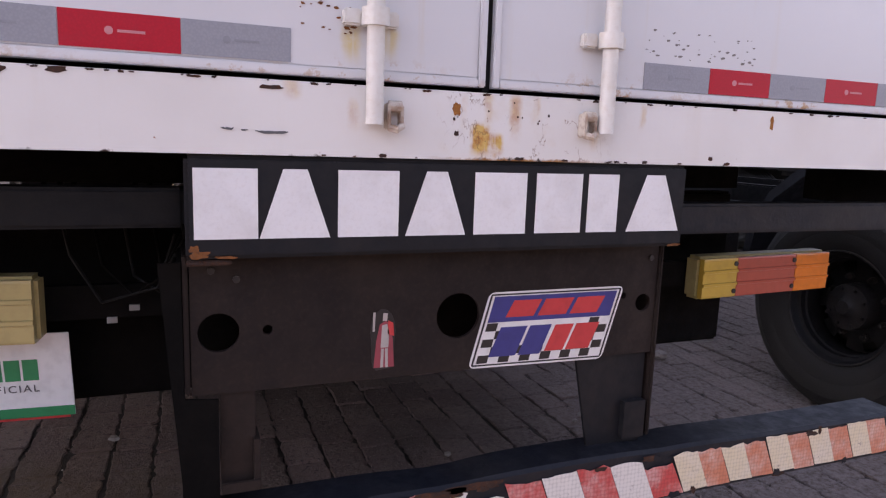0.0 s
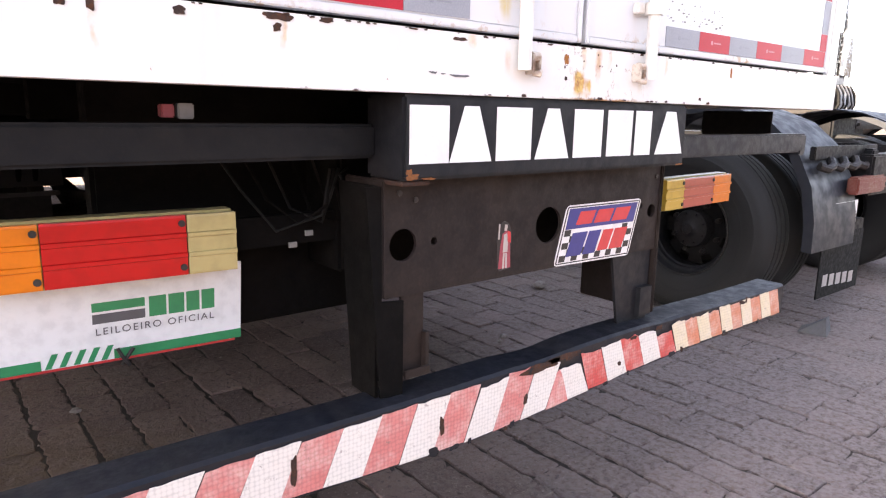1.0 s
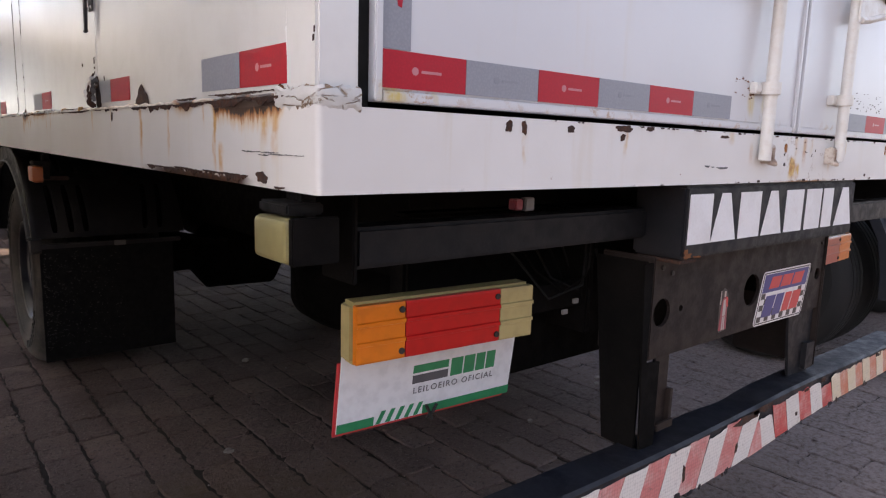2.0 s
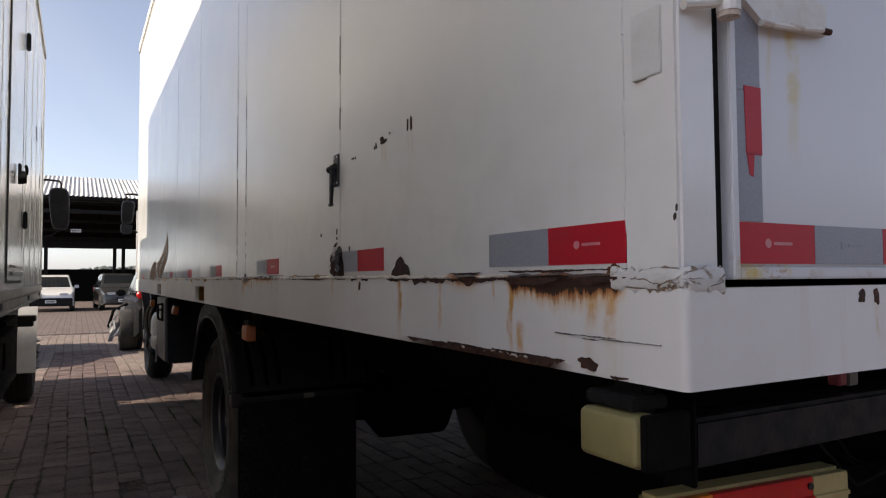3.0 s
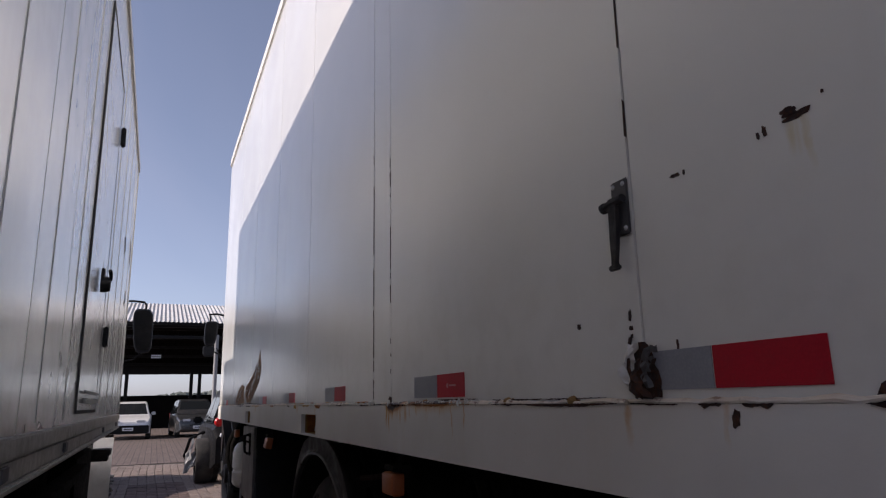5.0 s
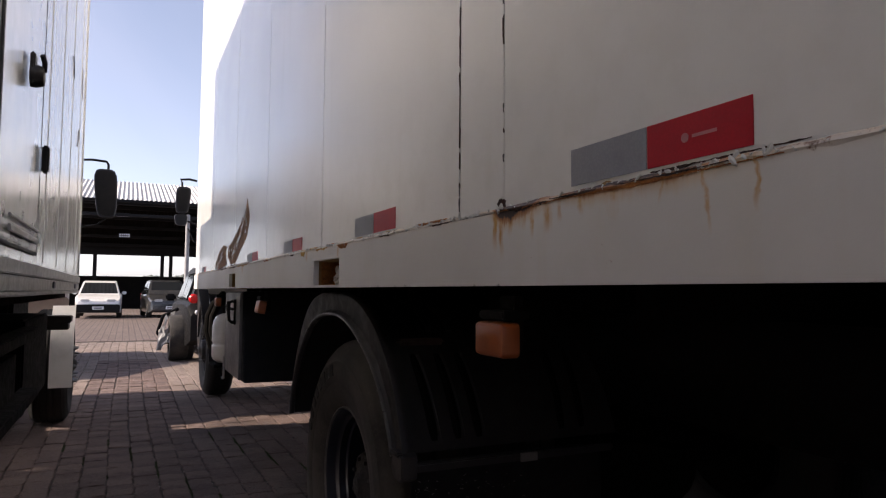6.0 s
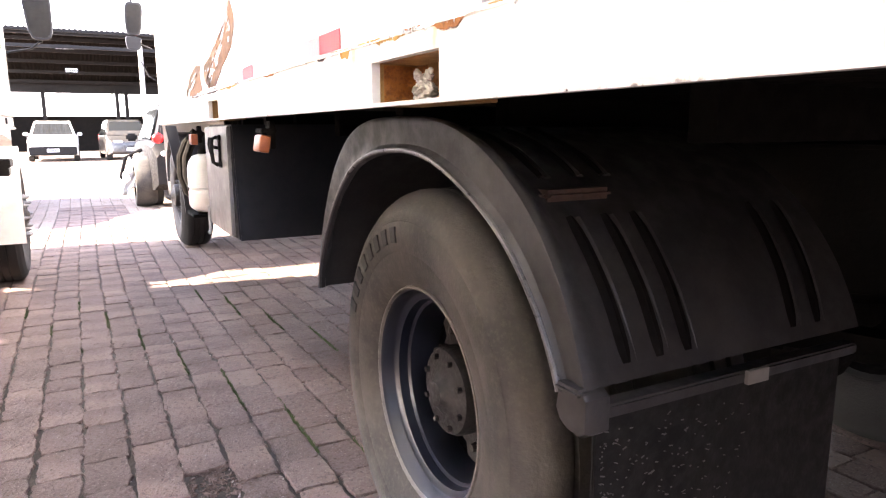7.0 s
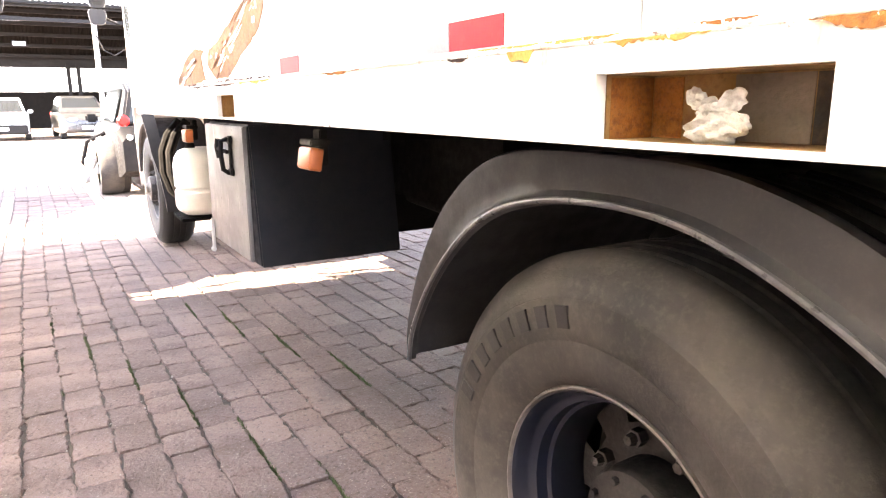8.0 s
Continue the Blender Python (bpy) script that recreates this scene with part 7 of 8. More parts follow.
lamp = part("tail_lamp", boxes((4.12, 4.52, 0.40, 0.46, 0.740, 0.835), bevel=0.01), LAMP_DUSTY, tr, "dusty red tail lamp")
for z in (0.765, 0.797):
    part("lamp_rib", boxes((4.13, 4.51, 0.396, 0.40, z, z + 0.008)), LAMP_DUSTY, lamp)
pl = part("small_board", boxes((4.00, 4.31, 0.455, 0.46, 0.545, 0.70), bevel=0.002), BOARD_WHITE, tr, "small white board")
for x0, x1, z0, z1, m in ((4.07, 4.13, 0.615, 0.645, DARK_GREY), (4.135, 4.25, 0.615, 0.65, GREEN), (4.07, 4.25, 0.60, 0.607, DARK_GREY)):
    part("name_bar", boxes((x0, x1, 0.4535, 0.455, z0, z1)), m, pl)
part("board_clip", boxes((4.15, 4.18, 0.44, 0.46, 0.52, 0.56), bevel=0.003), IRON, tr)
part("air_line_bracket", boxes((3.78, 4.62, 0.50, 0.53, 0.93, 1.0), bevel=0.004), BLACK, tr)
for k in range(4):
    bm = bmesh.new()
    x = 3.82 + 0.16 * k
    tube(bm, [(x, 0.49, 0.90), (x + 0.04, 0.46, 0.885), (x + 0.09, 0.46, 0.90), (x + 0.13, 0.49, 0.93)], 0.022, 8)
    part("air_fitting", bm, IRON, tr, "", True)
part("fifth_wheel", boxes((4.45, 5.33, 1.2, 2.3, 1.05, 1.14), bevel=0.03), IRON, tr)
part("tank", boxes((3.62, 4.2, 2.2, 3.7, 0.40, 0.98), bevel=0.10), BLACK, tr)
bm = bmesh.new()
tring = lambda y, t: [(3.62, y, 1.0), (3.62, y, t), (6.1, y, t), (6.1, y, 1.0)]
loft(bm, [tring(4.3, 2.9), tring(6.4, 2.9), tring(6.6, 1.6), tring(6.6, 0.6)])
part("cab", bm, BLACK, tr)

# a second tractor further off, with bare machinery and an exhaust stack
copy_thing(tr, Matrix.Translation((4.8 + 3.5, 2.5 + 0.6, 0)))
stack = thing("exhaust_stack", "bright chrome exhaust stack with a perforated guard, standing on machinery", "exhaust", (8.15, 2.1, 0))
bm = bmesh.new()
tube(bm, [(8.15, 2.1, 1.15), (8.15, 2.1, 1.62)], 0.03, 12)
part("stack_pipe", bm, STEEL, stack, "", True)
bm = bmesh.new()
tube(bm, [(8.15, 2.1, 1.60), (8.15, 2.1, 2.05)], 0.085, 18)
tube(bm, [(8.15, 2.1, 2.05), (8.15, 2.1, 2.9)], 0.045, 12)
part("muffler", bm, CHROME, stack, "chrome muffler", True)
bm = bmesh.new()
tube(bm, [(8.28, 2.1, 1.15), (8.30, 2.08, 2.0), (8.34, 2.06, 2.6)], 0.018, 8)
tube(bm, [(8.28, 2.1, 1.3), (8.10, 2.05, 1.24)], 0.018, 8)
part("guard_tube", bm, CHROME, stack, "", True)
part("stack_foot", boxes((7.9, 8.4, 1.9, 2.4, 0.0, 1.16), bevel=0.03), BLACK, stack)
eng = thing("bare_engine", "grimy bare engine block with hoses and filter, on a stand", "engine", (7.3, 1.95, 0))
part("stand", boxes((7.05, 7.6, 1.7, 2.25, 0.0, 1.16), bevel=0.02), BLACK, eng)
part("block", boxes((7.08, 7.5, 1.75, 2.2, 1.16, 1.46), bevel=0.03), IRON, eng)
part("filter", boxes((7.2, 7.45, 1.8, 2.1, 1.46, 1.54), bevel=0.015), STEEL, eng)
r = random.Random(3)
for k in range(9):
    x = 7.1 + 0.045 * k
    bm = bmesh.new()
    tube(bm, [(x, 1.74, 1.18), (x + 0.04 * r.random(), 1.70, 1.28), (x + 0.06 * r.random(), 1.72, 1.38), (x + 0.02, 1.76, 1.46)], 0.014, 6)
    part("hose", bm, STEEL if k % 2 else RUBBER, eng, "", True)


# ---- cars ----
def car(name, label, at, turn, body, length=4.0, width=1.68, height=1.48, nose=0.95, lamps=True, pane_mat=None):
    """A hatchback with its front towards -y in its own axes, built at the origin and posed by at and turn."""
    root = thing(name, label, "car", (0, 0, 0))
    hw = width / 2
    glass = pane_mat or GLASS
    def ring(y, top, low, w, shoulder=None):
        s = shoulder if shoulder else top
        return [(-w, y, low), (-w, y, s - 0.06), (-w + 0.05, y, s), (-w * 0.6, y, top), (w * 0.6, y, top), (w - 0.05, y, s), (w, y, s - 0.06), (w, y, low)]
    bm = bmesh.new()
    loft(bm, [ring(0.0, 0.60, 0.34, hw * 0.80), ring(0.06, 0.70, 0.26, hw * 0.90), ring(0.30, 0.80, 0.22, hw * 0.98), ring(nose, 0.94, 0.22, hw), ring(2.2, 0.96, 0.22, hw), ring(length - 0.5, 0.98, 0.24, hw), ring(length - 0.1, 0.94, 0.28, hw * 0.96), ring(length, 0.80, 0.36, hw * 0.90)])
    shell = part("body", bm, body, root, "", True)
    bm = bmesh.new()
    def cabin(y, z, w):
        return [(-w, y, z), (w, y, z)]
    lo, hi = hw * 0.93, hw * 0.74
    q = [(nose - 0.05, 0.93, lo), (nose + 0.75, height - 0.06, hi), (nose + 1.1, height, hi), (length - 0.75, height - 0.02, hi), (length - 0.35, height - 0.14, hi * 0.98), (length - 0.12, 0.95, lo * 0.95)]
    rows = [[bm.verts.new((s * w, y, z)) for s in (-1, 1)] for y, z, w in q]
    for a, b in zip(rows, rows[1:]):
        bm.faces.new((a[0], a[1], b[1], b[0]))
    bm.faces.new([a[0] for a in rows]), bm.faces.new([a[1] for a in rows][::-1])
    bm.faces.new((rows[0][0], rows[-1][0], rows[-1][1], rows[0][1]))
    bmesh.ops.bevel(bm, geom=bm.edges[:], offset=0.03, segments=2, affect="EDGES")
    part("cabin", bm, body, root, "", True)
    def pane(pts, out):
        bm = bmesh.new()
        a = [Vector(p) for p in pts]
        n = Vector(out) * 0.014
        loft(bm, [[tuple(p + n) for p in a], [tuple(p - n * 0.6) for p in a]])
        return bm
    part("windscreen", pane([(-lo * 0.88, nose + 0.05, 0.98), (lo * 0.88, nose + 0.05, 0.98), (hi * 0.90, nose + 0.70, height - 0.10), (-hi * 0.90, nose + 0.70, height - 0.10)], (0, -0.7, 0.75)), glass, root)
    part("rear_window", pane([(-lo * 0.82, length - 0.15, 1.0), (lo * 0.82, length - 0.15, 1.0), (hi * 0.86, length - 0.33, height - 0.18), (-hi * 0.86, length - 0.33, height - 0.18)], (0, 0.9, 0.35)), glass, root)
    for s in (-1, 1):
        for y0, y1 in ((nose + 0.45, nose + 1.35), (nose + 1.42, length - 0.65)):
            k0 = 0.30 if y0 < nose + 1 else 0.0
            part("side_window", pane([(s * lo * 0.985, y0 - 0.15 * (k0 > 0), 0.99), (s * lo * 0.985, y1, 0.99), (s * hi * 1.02, y1 - 0.03, height - 0.12), (s * hi * 1.02, y0 + k0, height - 0.12)], (s, 0, 0.25)), glass, root)
        part("wing_mirror", boxes((s * hw - 0.02 if s > 0 else -hw - 0.16, hw + 0.16 if s > 0 else -hw + 0.02, nose + 0.42, nose + 0.54, 0.95, 1.08), bevel=0.03), RUBBER if body != CAR_WHITE else body, root)
        part("headlamp", boxes((s * hw * 0.55 - 0.17, s * hw * 0.55 + 0.17, -0.01 + 0.05, 0.14, 0.62, 0.76), bevel=0.03), HEADLAMP, root)
        if lamps:
            part("tail_lamp", boxes((s * hw * 0.86 - 0.08, s * hw * 0.86 + 0.08, length - 0.10, length + 0.004, 0.72, 0.98), bevel=0.02), LAMP_RED, root)
        for y in (0.72, length - 0.72):
            bm = bmesh.new()
            x0 = s * (hw - 0.19)
            lathe(bm, [(0.0, 0.05 * s), (0.19, 0.02 * s), (0.20, 0.19 * s), (0.27, 0.2 * s), (0.295, 0.17 * s), (0.30, 0.10 * s), (0.295, 0.02 * s), (0.26, 0.0)], (x0, y, 0.30), 32)
            tyre = part("wheel", bm, TYRE_FAR, root, "", True)
            part("rim", lathe(bmesh.new(), [(0.0, 0.165 * s), (0.05, 0.17 * s), (0.10, 0.16 * s), (0.17, 0.165 * s), (0.195, 0.192 * s)], (x0, y, 0.30), 32), STEEL, tyre, "", True)
    part("grille", boxes((-0.40, 0.40, 0.0, 0.06, 0.44, 0.58), bevel=0.015), RUBBER, root)
    part("bumper_strip", boxes((-hw * 0.80, hw * 0.80, -0.03, 0.05, 0.32, 0.42), bevel=0.02), RUBBER if body == CAR_WHITE else body, root)
    np_ = part("number_plate", boxes((-0.20, 0.20, -0.045, -0.030, 0.36, 0.48), bevel=0.003), BOARD_WHITE, root)
    part("plate_bar", boxes((-0.15, 0.15, -0.0475, -0.046, 0.395, 0.44)), DARK_GREY, np_)
    root.matrix_basis = pose(*at, 0, 0, turn)
    return root


PURLIN_DARK = worn("grey_concrete", (0.10, 0.10, 0.105), (0.05, 0.045, 0.042), 0.85, 0, 0.5, 14, 0.4, 90, 0.3)
CAR_DENTED = worn("dented_paint", (0.006, 0.006, 0.007), (0.018, 0.016, 0.015), 0.5, 0, 0.4, 5, 0.2, 90, 0.2, 0.12)
CAR_WHITE, CAR_GREY = car_paint("car_white", (0.72, 0.72, 0.72)), car_paint("car_grey", (0.028, 0.030, 0.034))
HEADLAMP = plain("headlamp", (0.62, 0.63, 0.64), 0.1, 0.2)
car("hatchback", "white hatchback parked facing the trucks under the shed", (-1.52, 30.9, 0), 0, CAR_WHITE, height=1.52)
for white in (bpy.data.objects["hatchback"],):
    part("lower_bumper", boxes((-2.30, -0.74, 30.86, 30.94, 0.24, 0.56), bevel=0.03), RUBBER, white, "black plastic bumper")
car("small_car", "dark grey car with pale headlamps under the shed", (1.15, 31.0, 0), 4, CAR_GREY, height=1.58)
car("parked_car", "white car parked beyond the neighbouring truck, beside the lane", (-2.40, 11.1, 0), 0, CAR_WHITE, height=1.52, length=4.1)
near = car("damaged_car", "dark grey damaged car with a torn bumper hanging at its wheel", (1.14, 16.5, 0), 180, CAR_DENTED, height=1.56, length=4.05, lamps=False, pane_mat=GLASS)
bm = bmesh.new()
lathe(bm, [(0.0, 0.10), (0.18, 0.075), (0.195, 0.0), (0.205, 0.0), (0.27, -0.012), (0.30, 0.02), (0.312, 0.06), (0.312, 0.17), (0.30, 0.21), (0.20, 0.21)], (0, 0, 0), 36)
bmesh.ops.transform(bm, matrix=Matrix.Translation((1.14 + 0.76, 16.5 + 3.40, 0.372)) @ Matrix.Diagonal((1.3, 1.19, 1.19, 1)), verts=bm.verts[:])
part("bare_wheel", bm, TYRE, near, "dusty rear wheel bared by the crash", True)
for x, z, q, m in ((0.72, 1.02, 0.075, LAMP_RED), (0.66, 0.80, 0.04, HEADLAMP), (-0.72, 1.02, 0.075, LAMP_RED)):
    bm = bmesh.new()
    lathe(bm, [(0.0, 0.03), (q * 0.7, 0.026), (q, 0.0), (q, -0.06)], (0, 0, 0), 20)
    bmesh.ops.transform(bm, matrix=Matrix.Translation((1.14 + x, 16.5 + 4.05, z)) @ Matrix.Rotation(radians(90), 4, "Z"), verts=bm.verts[:])
    part("tail_lamp", bm, m, near, "", True)
# torn bumper end: a crumpled pale panel in a dark broken frame
r = random.Random(8)
bm = bmesh.new()
rows = []
for i in range(7):
    rows.append([bm.verts.new((1.14 + 0.93 + 0.05 * j + 0.012 * i + 0.04 * r.random(), 16.5 + 3.2 + 0.03 * i + 0.08 * r.random(), 0.80 - 0.085 * i + 0.05 * r.random() - 0.04 * j)) for j in range(5)])
for a, b in zip(rows, rows[1:]):
    for j in range(4):
        if r.random() < 0.82:
            bm.faces.new((a[j], a[j + 1], b[j + 1], b[j]))
bmesh.ops.delete(bm, geom=[v for v in bm.verts if not v.link_faces], context="VERTS")
bmesh.ops.solidify(bm, geom=bm.faces[:], thickness=0.012)
hang = part("torn_bumper", bm, PURLIN, near, "torn plastic bumper end hanging down")
part("broken_frame", tube(bmesh.new(), [(1.14 + x, 16.5 + 3.17, z) for x, z in ((0.88, 0.84), (1.12, 0.72), (1.20, 0.44), (1.08, 0.27), (0.92, 0.33))], 0.028, 7), WRECK, hang, "dark broken rim", True)

# ---- the open shed at the end of the yard ----
def corrugated():
    t = Tree("corrugated_roof")
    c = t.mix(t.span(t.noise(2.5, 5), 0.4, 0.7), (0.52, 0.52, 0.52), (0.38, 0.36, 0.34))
    return t.out(c, 0.6)


shed = thing("open_shed", "open steel shed with a corrugated roof on thin posts", "shed", (0, 35, 0))
bm = bmesh.new()
n = 184
a, b = [], []
for k in range(n + 1):
    x = -4.6 + 15.6 * k / n
    w = 0.05 if k % 2 else 0.0
    a.append(bm.verts.new((x, 29.6, 4.60 + w))), b.append(bm.verts.new((x, 36.0, 6.22 + w)))
for k in range(n):
    bm.faces.new((a[k], a[k + 1], b[k + 1], b[k]))
part("roof_slope", bm, corrugated(), shed, "pale corrugated roof sheets")
bm = bmesh.new()
a, b = [], []
for k in range(n + 1):
    x = -4.6 + 15.6 * k / n
    w = 0.05 if k % 2 else 0.0
    a.append(bm.verts.new((x, 36.0, 6.22 + w))), b.append(bm.verts.new((x, 46.0, 3.75 + w)))
for k in range(n):
    bm.faces.new((a[k], a[k + 1], b[k + 1], b[k]))
# rear slope in near-black, carrying the shade under the roof in its colour
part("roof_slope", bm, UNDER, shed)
for y, z in ((29.7, 4.42), (31.0, 4.72), (32.6, 5.05), (37.5, 5.55), (39.0, 5.25), (40.5, 4.88), (42.0, 4.50), (43.6, 4.10), (45.2, 3.72)):
    part("purlin", boxes((-4.6, 11, y, y + 0.10, z, z + 0.16)), PURLIN if y == 32.6 else BLACK, shed)
part("gutter", boxes((-4.7, 11.1, 29.46, 29.60, 4.50, 4.60), bevel=0.02), BLACK, shed)
part("front_girder", boxes((-4.6, 11, 29.75, 29.85, 3.98, 4.10)), BLACK, shed)
part("rear_girder", boxes((-4.6, 11, 45.9, 46.0, 3.22, 3.8)), BLACK, shed)
for x in (-4.5, 6.4, 10.3):
    part("post", boxes((x, x + 0.16, 30.0, 30.16, 0, 4.35)), BLACK, shed)
for x in (-4.5, -2.36, 1.33, 1.82, 5.6, 9.4):
    part("post", boxes((x, x + 0.20, 45.75, 45.95, 0, 3.4)), BLACK, shed)
for x, z, w in ((-1.12, 4.00, 0.62), (-0.88, 3.20, 0.42)):
    sg = part("hanging_sign", boxes((x, x + w, 30.3, 30.33, z, z + 0.17)), BLACK, shed)
    for j in range(2):
        for k in range(5):
            part("print_block", boxes((x + 0.03 + w * 0.185 * k, x + 0.03 + w * (0.185 * k + 0.13), 30.288, 30.30, z + 0.02 + 0.075 * j, z + 0.07 + 0.075 * j)), BOARD_WHITE, sg)
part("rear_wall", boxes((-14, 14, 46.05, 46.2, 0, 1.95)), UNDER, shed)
lampost = thing("steel_pole", "pale steel pole with cables, standing beside the shed", "pole", (1.42, 27.2, 0))
bm = bmesh.new()
tube(bm, [(1.42, 27.2, 0.0), (1.42, 27.2, 3.9)], 0.075, 14)
part("shaft", bm, PURLIN, lampost, "", True)
bm = bmesh.new()
tube(bm, [(1.42, 27.1, 3.4), (1.62, 27.0, 2.9), (1.9, 27.0, 2.75), (2.3, 27.0, 3.0)], 0.02, 6)
part("cable", bm, RUBBER, lampost)
wire = thing("overhead_wires", "thin overhead wires across the yard behind the shed", "wires", (0, 60, 0))
for z in (3.9, 4.4):
    bm = bmesh.new()
    tube(bm, [(-40, 60, z + 0.6), (-15, 60, z + 0.1), (10, 60, z + 0.25), (40, 60, z + 0.7)], 0.02, 5)
    part("wire", bm, RUBBER, wire)
for x in (-40, 40):
    part("wire_post", boxes((x - 0.1, x + 0.1, 59.9, 60.1, 0, 5.3)), PURLIN, wire)

# far trees along the horizon, with the haze mixed into the leaf colour
leaf = worn("far_foliage", (0.10, 0.115, 0.10), (0.14, 0.15, 0.14), 0.9, 0, 0.6, 0.4, 0.2, 4, 0.3)
bm = bmesh.new()
r = random.Random(14)
for k in range(420):
    x = -70 + 140 * r.random()
    h = 1.9 + 1.1 * r.random() + 1.0 * math.sin(x * 0.13)
    for j in range(3):
        m = Matrix.Translation((x + 1.4 * (r.random() - 0.5), 150 + 10 * r.random(), max(0.4, h * (0.45 + 0.28 * j)))) @ Matrix.Rotation(6.3 * r.random(), 4, "Z") @ Matrix.Diagonal((0.7 + 0.9 * r.random(), 0.6 + 0.6 * r.random(), 0.5 + 0.5 * r.random(), 1))
        bmesh.ops.create_icosphere(bm, subdivisions=1, radius=1.0, matrix=m)
for v in bm.verts:
    v.co += Vector((r.random() - 0.5, r.random() - 0.5, r.random() - 0.5)) * 0.35
tagged(make("tree_line", bm, leaf), "distant hazy line of dark green trees", "trees", kind="stuff")

# ---- loose things on the ground ----
def stone(name, at, size, seed, mat, label, group=""):
    r = random.Random(seed)
    bm = bmesh.new()
    bmesh.ops.create_icosphere(bm, subdivisions=2, radius=1.0)
    for v in bm.verts:
        v.co = Vector((v.co.x * size[0], v.co.y * size[1], v.co.z * size[2])) * (0.8 + 0.4 * r.random())
    low = min(v.co.z for v in bm.verts)
    ob = make(name, bm, mat)
    ob.location = (at[0], at[1], -low)
    return tagged(ob, label, "stone", group)


PALE_STONE = worn("pale_stone", (0.28, 0.25, 0.23), (0.14, 0.11, 0.095), 0.9, 0, 0.5, 20, 0.5, 90, 0.3)
for i, (x, y, s) in enumerate(((2.46, 1.37, 0.022), (2.40, 1.33, 0.015), (-0.05, 3.62, 0.05), (1.05, 2.7, 0.02), (3.35, 1.95, 0.045), (-0.62, 3.5, 0.03), (0.55, 1.7, 0.02), (1.75, 1.2, 0.015))):
    stone("stone", (x, y), (s, s * 0.8, s * 0.55), 100 + i, PALE_STONE, "small pale broken stone on the pavers", "loose stones on the pavers")
bm = bmesh.new()
loft(bm, [[(3.86, 0.36, 0.002), (4.02, 0.40, 0.002), (3.99, 0.54, 0.002), (3.84, 0.50, 0.002)], [(3.88, 0.38, 0.10), (4.00, 0.41, 0.085), (3.98, 0.50, 0.02), (3.86, 0.47, 0.03)]])
tagged(make("wheel_chock", bm, PURLIN_DARK), "grey concrete wedge block lying on the pavers", "block")

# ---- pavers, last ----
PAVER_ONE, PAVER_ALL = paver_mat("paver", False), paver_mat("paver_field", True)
W, L, GAP, END_GAP = 0.148, 0.218, 0.006, -0.002


def rim_points(short, long):
    """Points round a unit rectangle, corner first."""
    a = [-1 + 2 * k / short for k in range(short)]
    b = [-1 + 2 * k / long for k in range(long)]
    return [(u, -1) for u in a] + [(1, u) for u in b] + [(-u, 1) for u in a] + [(-1, -u) for u in b]


def paver_shape(r, w, l, fine=False):
    """Corners of one worn paver: top ring set in, and skirt."""
    e = 0.0036
    z = 0.007 * (r.random() - 0.5)
    w, l = w * (0.960 + 0.05 * r.random()), l * (0.97 + 0.035 * r.random())
    tx, ty = 0.034 * (r.random() - 0.5), 0.026 * (r.random() - 0.5)
    j = lambda d: (d if fine else 0.6 * d) * (r.random() - 0.5)
    chip = [0.002 + (0.014 * r.random() if r.random() < 0.25 else 0.0) for _ in range(4)]
    low = []
    for a, b in rim_points(5, 7) if fine else rim_points(2, 3):
        cut = chip[(a > 0) + 2 * (b > 0)] if abs(a) == 1 and abs(b) == 1 else 0.0
        low.append((a * (w / 2 - cut) + j(0.013), b * (l / 2 - 0.5 * cut) + j(0.011)))
    n = len(low)
    vs = [(x, y, -0.03) for x, y in low] + [(x, y, z + tx * x + ty * y - 0.0045) for x, y in low]
    vs += [(x * (1 - 2 * e / w), y * (1 - 2 * e / l), z + tx * x + ty * y + 0.003 * (r.random() - 0.5)) for x, y in low]
    vs.append((0.02 * (r.random() - 0.5), 0.02 * (r.random() - 0.5), z + 0.004 * (r.random() - 0.4)))
    fs = []
    for k in range(n):
        q = (k + 1) % n
        fs += [(k, q, n + q, n + k), (n + k, n + q, 2 * n + q, 2 * n + k), (2 * n + k, 2 * n + q, 3 * n)]
    return vs, fs


r = random.Random(4)
LENGTHS = [0.165, 0.195, 0.218, 0.222, 0.232]
kinds = {}
for size in LENGTHS:
    for k in range(7):
        vs, fs = paver_shape(r, W - GAP, size - END_GAP, True)
        me = bpy.data.meshes.new("paver")
        me.from_pydata(vs, [], fs)
        me.materials.append(PAVER_ONE)
        kinds.setdefault(size, []).append(me)
verts, faces, count = [], [], 0
for i in range(int(10.6 / W)):
    x = -3.3 + W * (i + 0.5)
    y = -2.0 + L * (0.5 * (i % 2) + 0.3 * r.random())
    while y < 17.5:
        step = r.choice(LENGTHS)
        xx, yy = x + 0.008 * (r.random() - 0.5) + 0.014 * math.sin(y * 0.9 + i * 0.2), y + step / 2
        y += step
        if x > 2.7 and yy > 4.2 or -0.30 < x < -0.14 and 4.06 < yy < 4.30:
            continue
        if -1.0 < x < 0.3 and 3.2 < yy < 13.5 and count < 300:
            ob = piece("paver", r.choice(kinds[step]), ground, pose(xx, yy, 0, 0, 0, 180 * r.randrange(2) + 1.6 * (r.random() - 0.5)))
            count += 1
            continue
        vs, fs = paver_shape(r, W - GAP, step - END_GAP, -1.4 < x < 1.2 and 2.4 < yy < 9 or -0.4 < x < 3.4 and -1.4 < yy < 2.4)
        n = len(verts)
        verts += [(xx + a, yy + b, c) for a, b, c in vs]
        faces += [tuple(n + k for k in f) for f in fs]
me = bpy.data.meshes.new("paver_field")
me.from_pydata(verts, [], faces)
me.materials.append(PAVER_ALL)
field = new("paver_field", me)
field.parent = ground
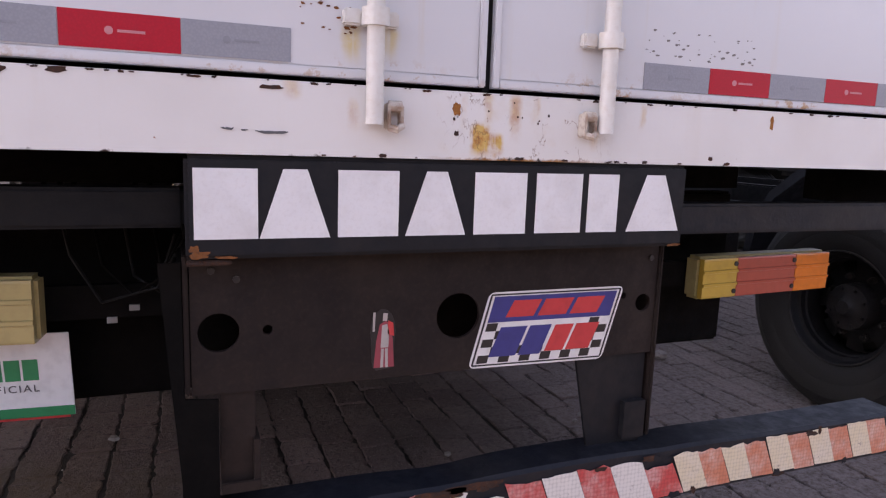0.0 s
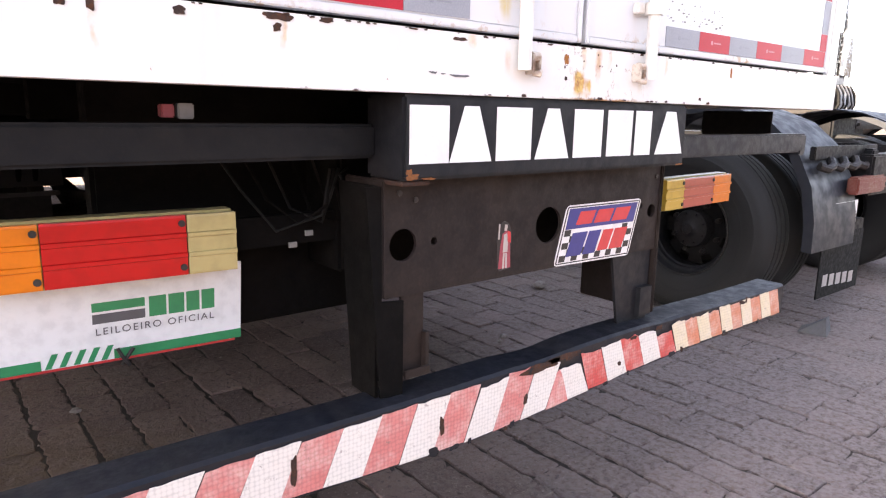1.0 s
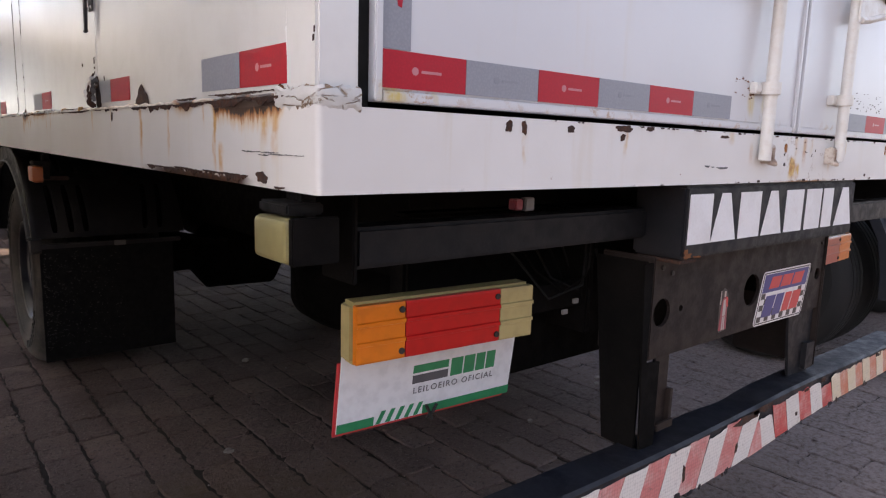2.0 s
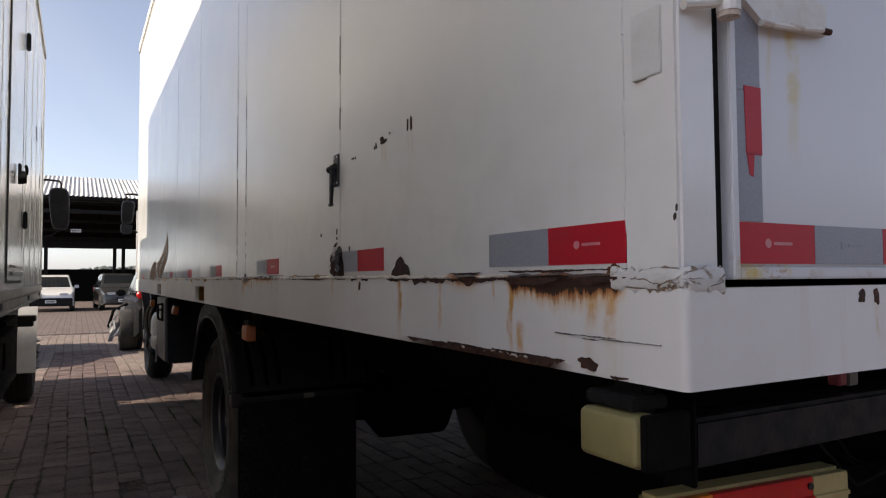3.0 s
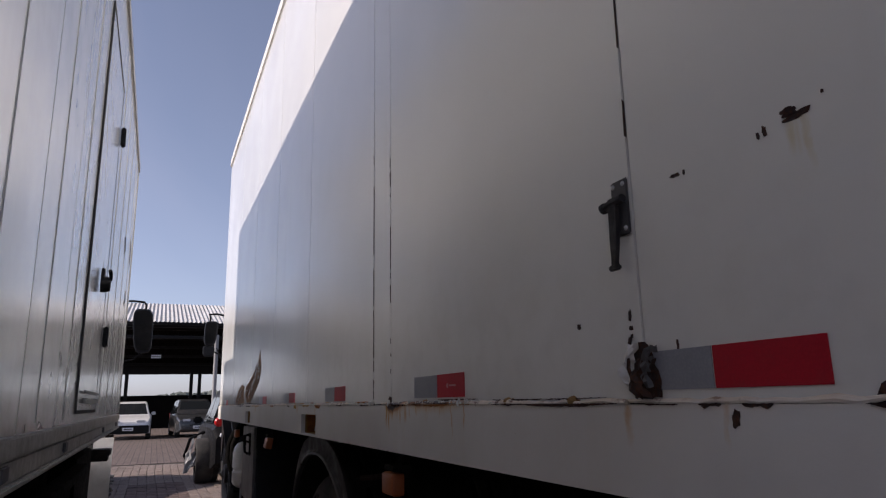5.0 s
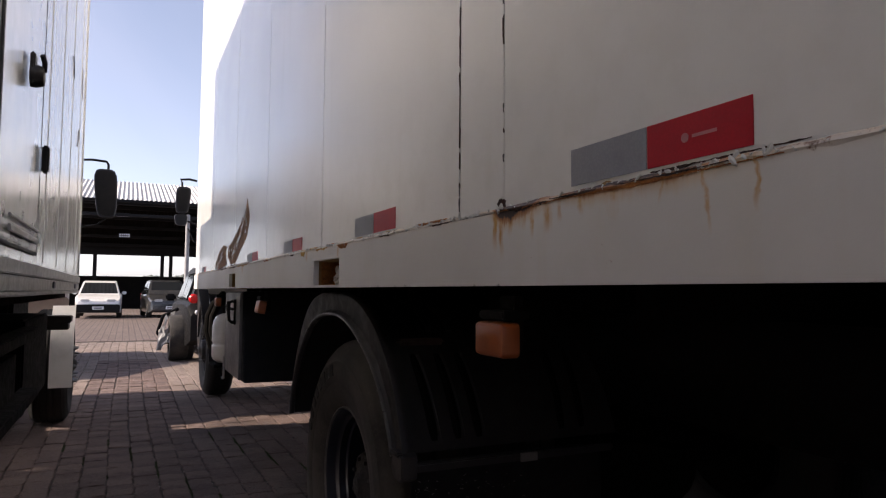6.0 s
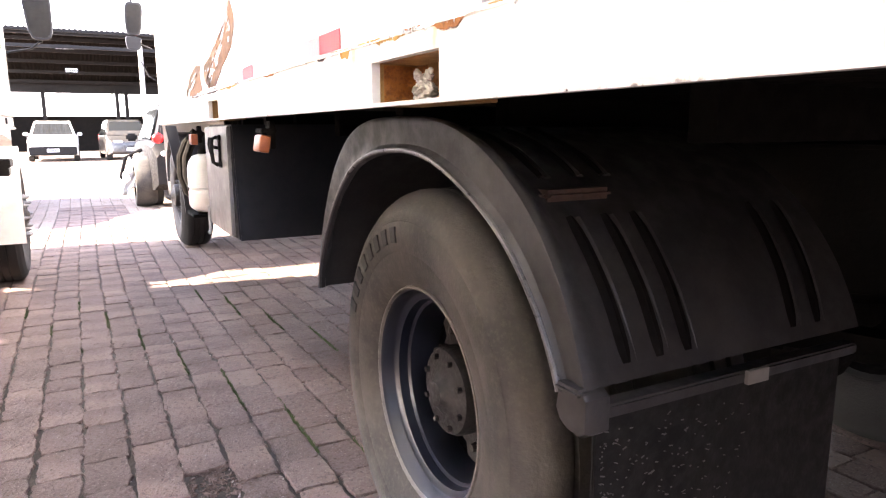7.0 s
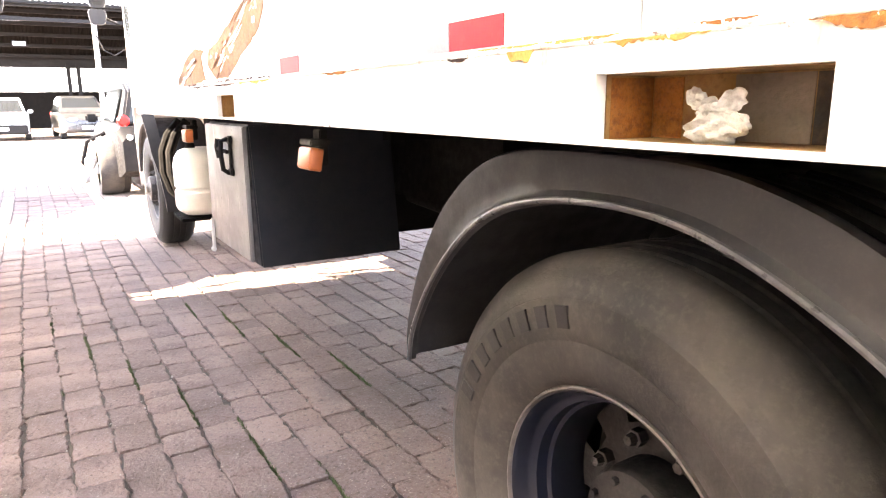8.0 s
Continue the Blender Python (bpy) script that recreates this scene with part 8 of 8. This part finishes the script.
tagged(field, "field of worn reddish grey concrete pavers", kind="stuff")
# where pavers are broken away, and along the joints: crumbs and chips of stone
def crumbs(name, spots, size, mat, label):
    verts, faces = [], []
    for x, y in spots:
        q = size * (0.4 + r.random() ** 2)
        n = len(verts)
        base = -0.016 if size > 0.006 else -0.006
        for k in range(5):
            a = 2 * math.pi * (k + 0.6 * r.random()) / 5
            verts.append((x + q * math.cos(a), y + q * math.sin(a), base))
        for k in range(5):
            a = 2 * math.pi * (k + 0.6 * r.random()) / 5
            verts.append((x + 0.7 * q * math.cos(a), y + 0.7 * q * math.sin(a), base + q * (0.4 + 0.8 * r.random())))
        faces += [(n + k, n + (k + 1) % 5, n + 5 + (k + 1) % 5, n + 5 + k) for k in range(5)] + [(n + 5, n + 6, n + 7, n + 8, n + 9)]
    me = bpy.data.meshes.new(name)
    me.from_pydata(verts, [], faces)
    me.materials.append(mat)
    ob = new(name, me)
    ob.parent = ground
    tagged(ob, label, kind="stuff")


crumbs("rubble", [(-0.24 + 0.17 * (r.random() + r.random() - 1), 4.19 + 0.15 * (r.random() + r.random() - 1)) for k in range(420)], 0.012, PAVER_ALL, "broken crumbs of paver in a dark dirt patch")
crumbs("grit", [(-3.3 + W * r.randrange(17, 27) + 0.012 * (r.random() - 0.5), 3.4 + 5 * r.random() ** 1.5) for k in range(500)] + [(-1.0 + 4.4 * r.random(), -1.0 + 8 * r.random()) for k in range(500)], 0.0045, PALE_STONE, "scattered pale grit on the pavers")
# grass and moss in the joints
grass = worn("joint_grass", (0.036, 0.055, 0.014), (0.050, 0.055, 0.020), 0.8, 0, 0.5, 20, 0.1, 50, 0.2)
verts, faces = [], []
for k in range(24000):
    i = r.randrange(15, 27)
    c = 3.4 + 3.6 * r.random()
    if math.sin(c * 5.2 + i * 2.6) + 0.8 * math.sin(c * 2.3 + i) < (0.75 if i > 21 else 1.0):
        continue
    x = -3.3 + W * i + 0.014 * math.sin(c * 0.9 + i * 0.2) + 0.010 * (r.random() - 0.5)
    h, a = 0.004 + 0.007 * r.random(), 6.3 * r.random()
    n = len(verts)
    verts += [(x, c, -0.016), (x + 0.010 * math.cos(a), c + 0.010 * math.sin(a), -0.013), (x + 0.006 * math.sin(a), c + 0.006 * math.cos(a), h)]
    faces.append((n, n + 1, n + 2))
me = bpy.data.meshes.new("joint_grass")
me.from_pydata(verts, [], faces)
me.materials.append(grass)
ob = new("joint_grass", me)
ob.parent = ground
tagged(ob, "tiny grass and moss in the joints", kind="stuff")
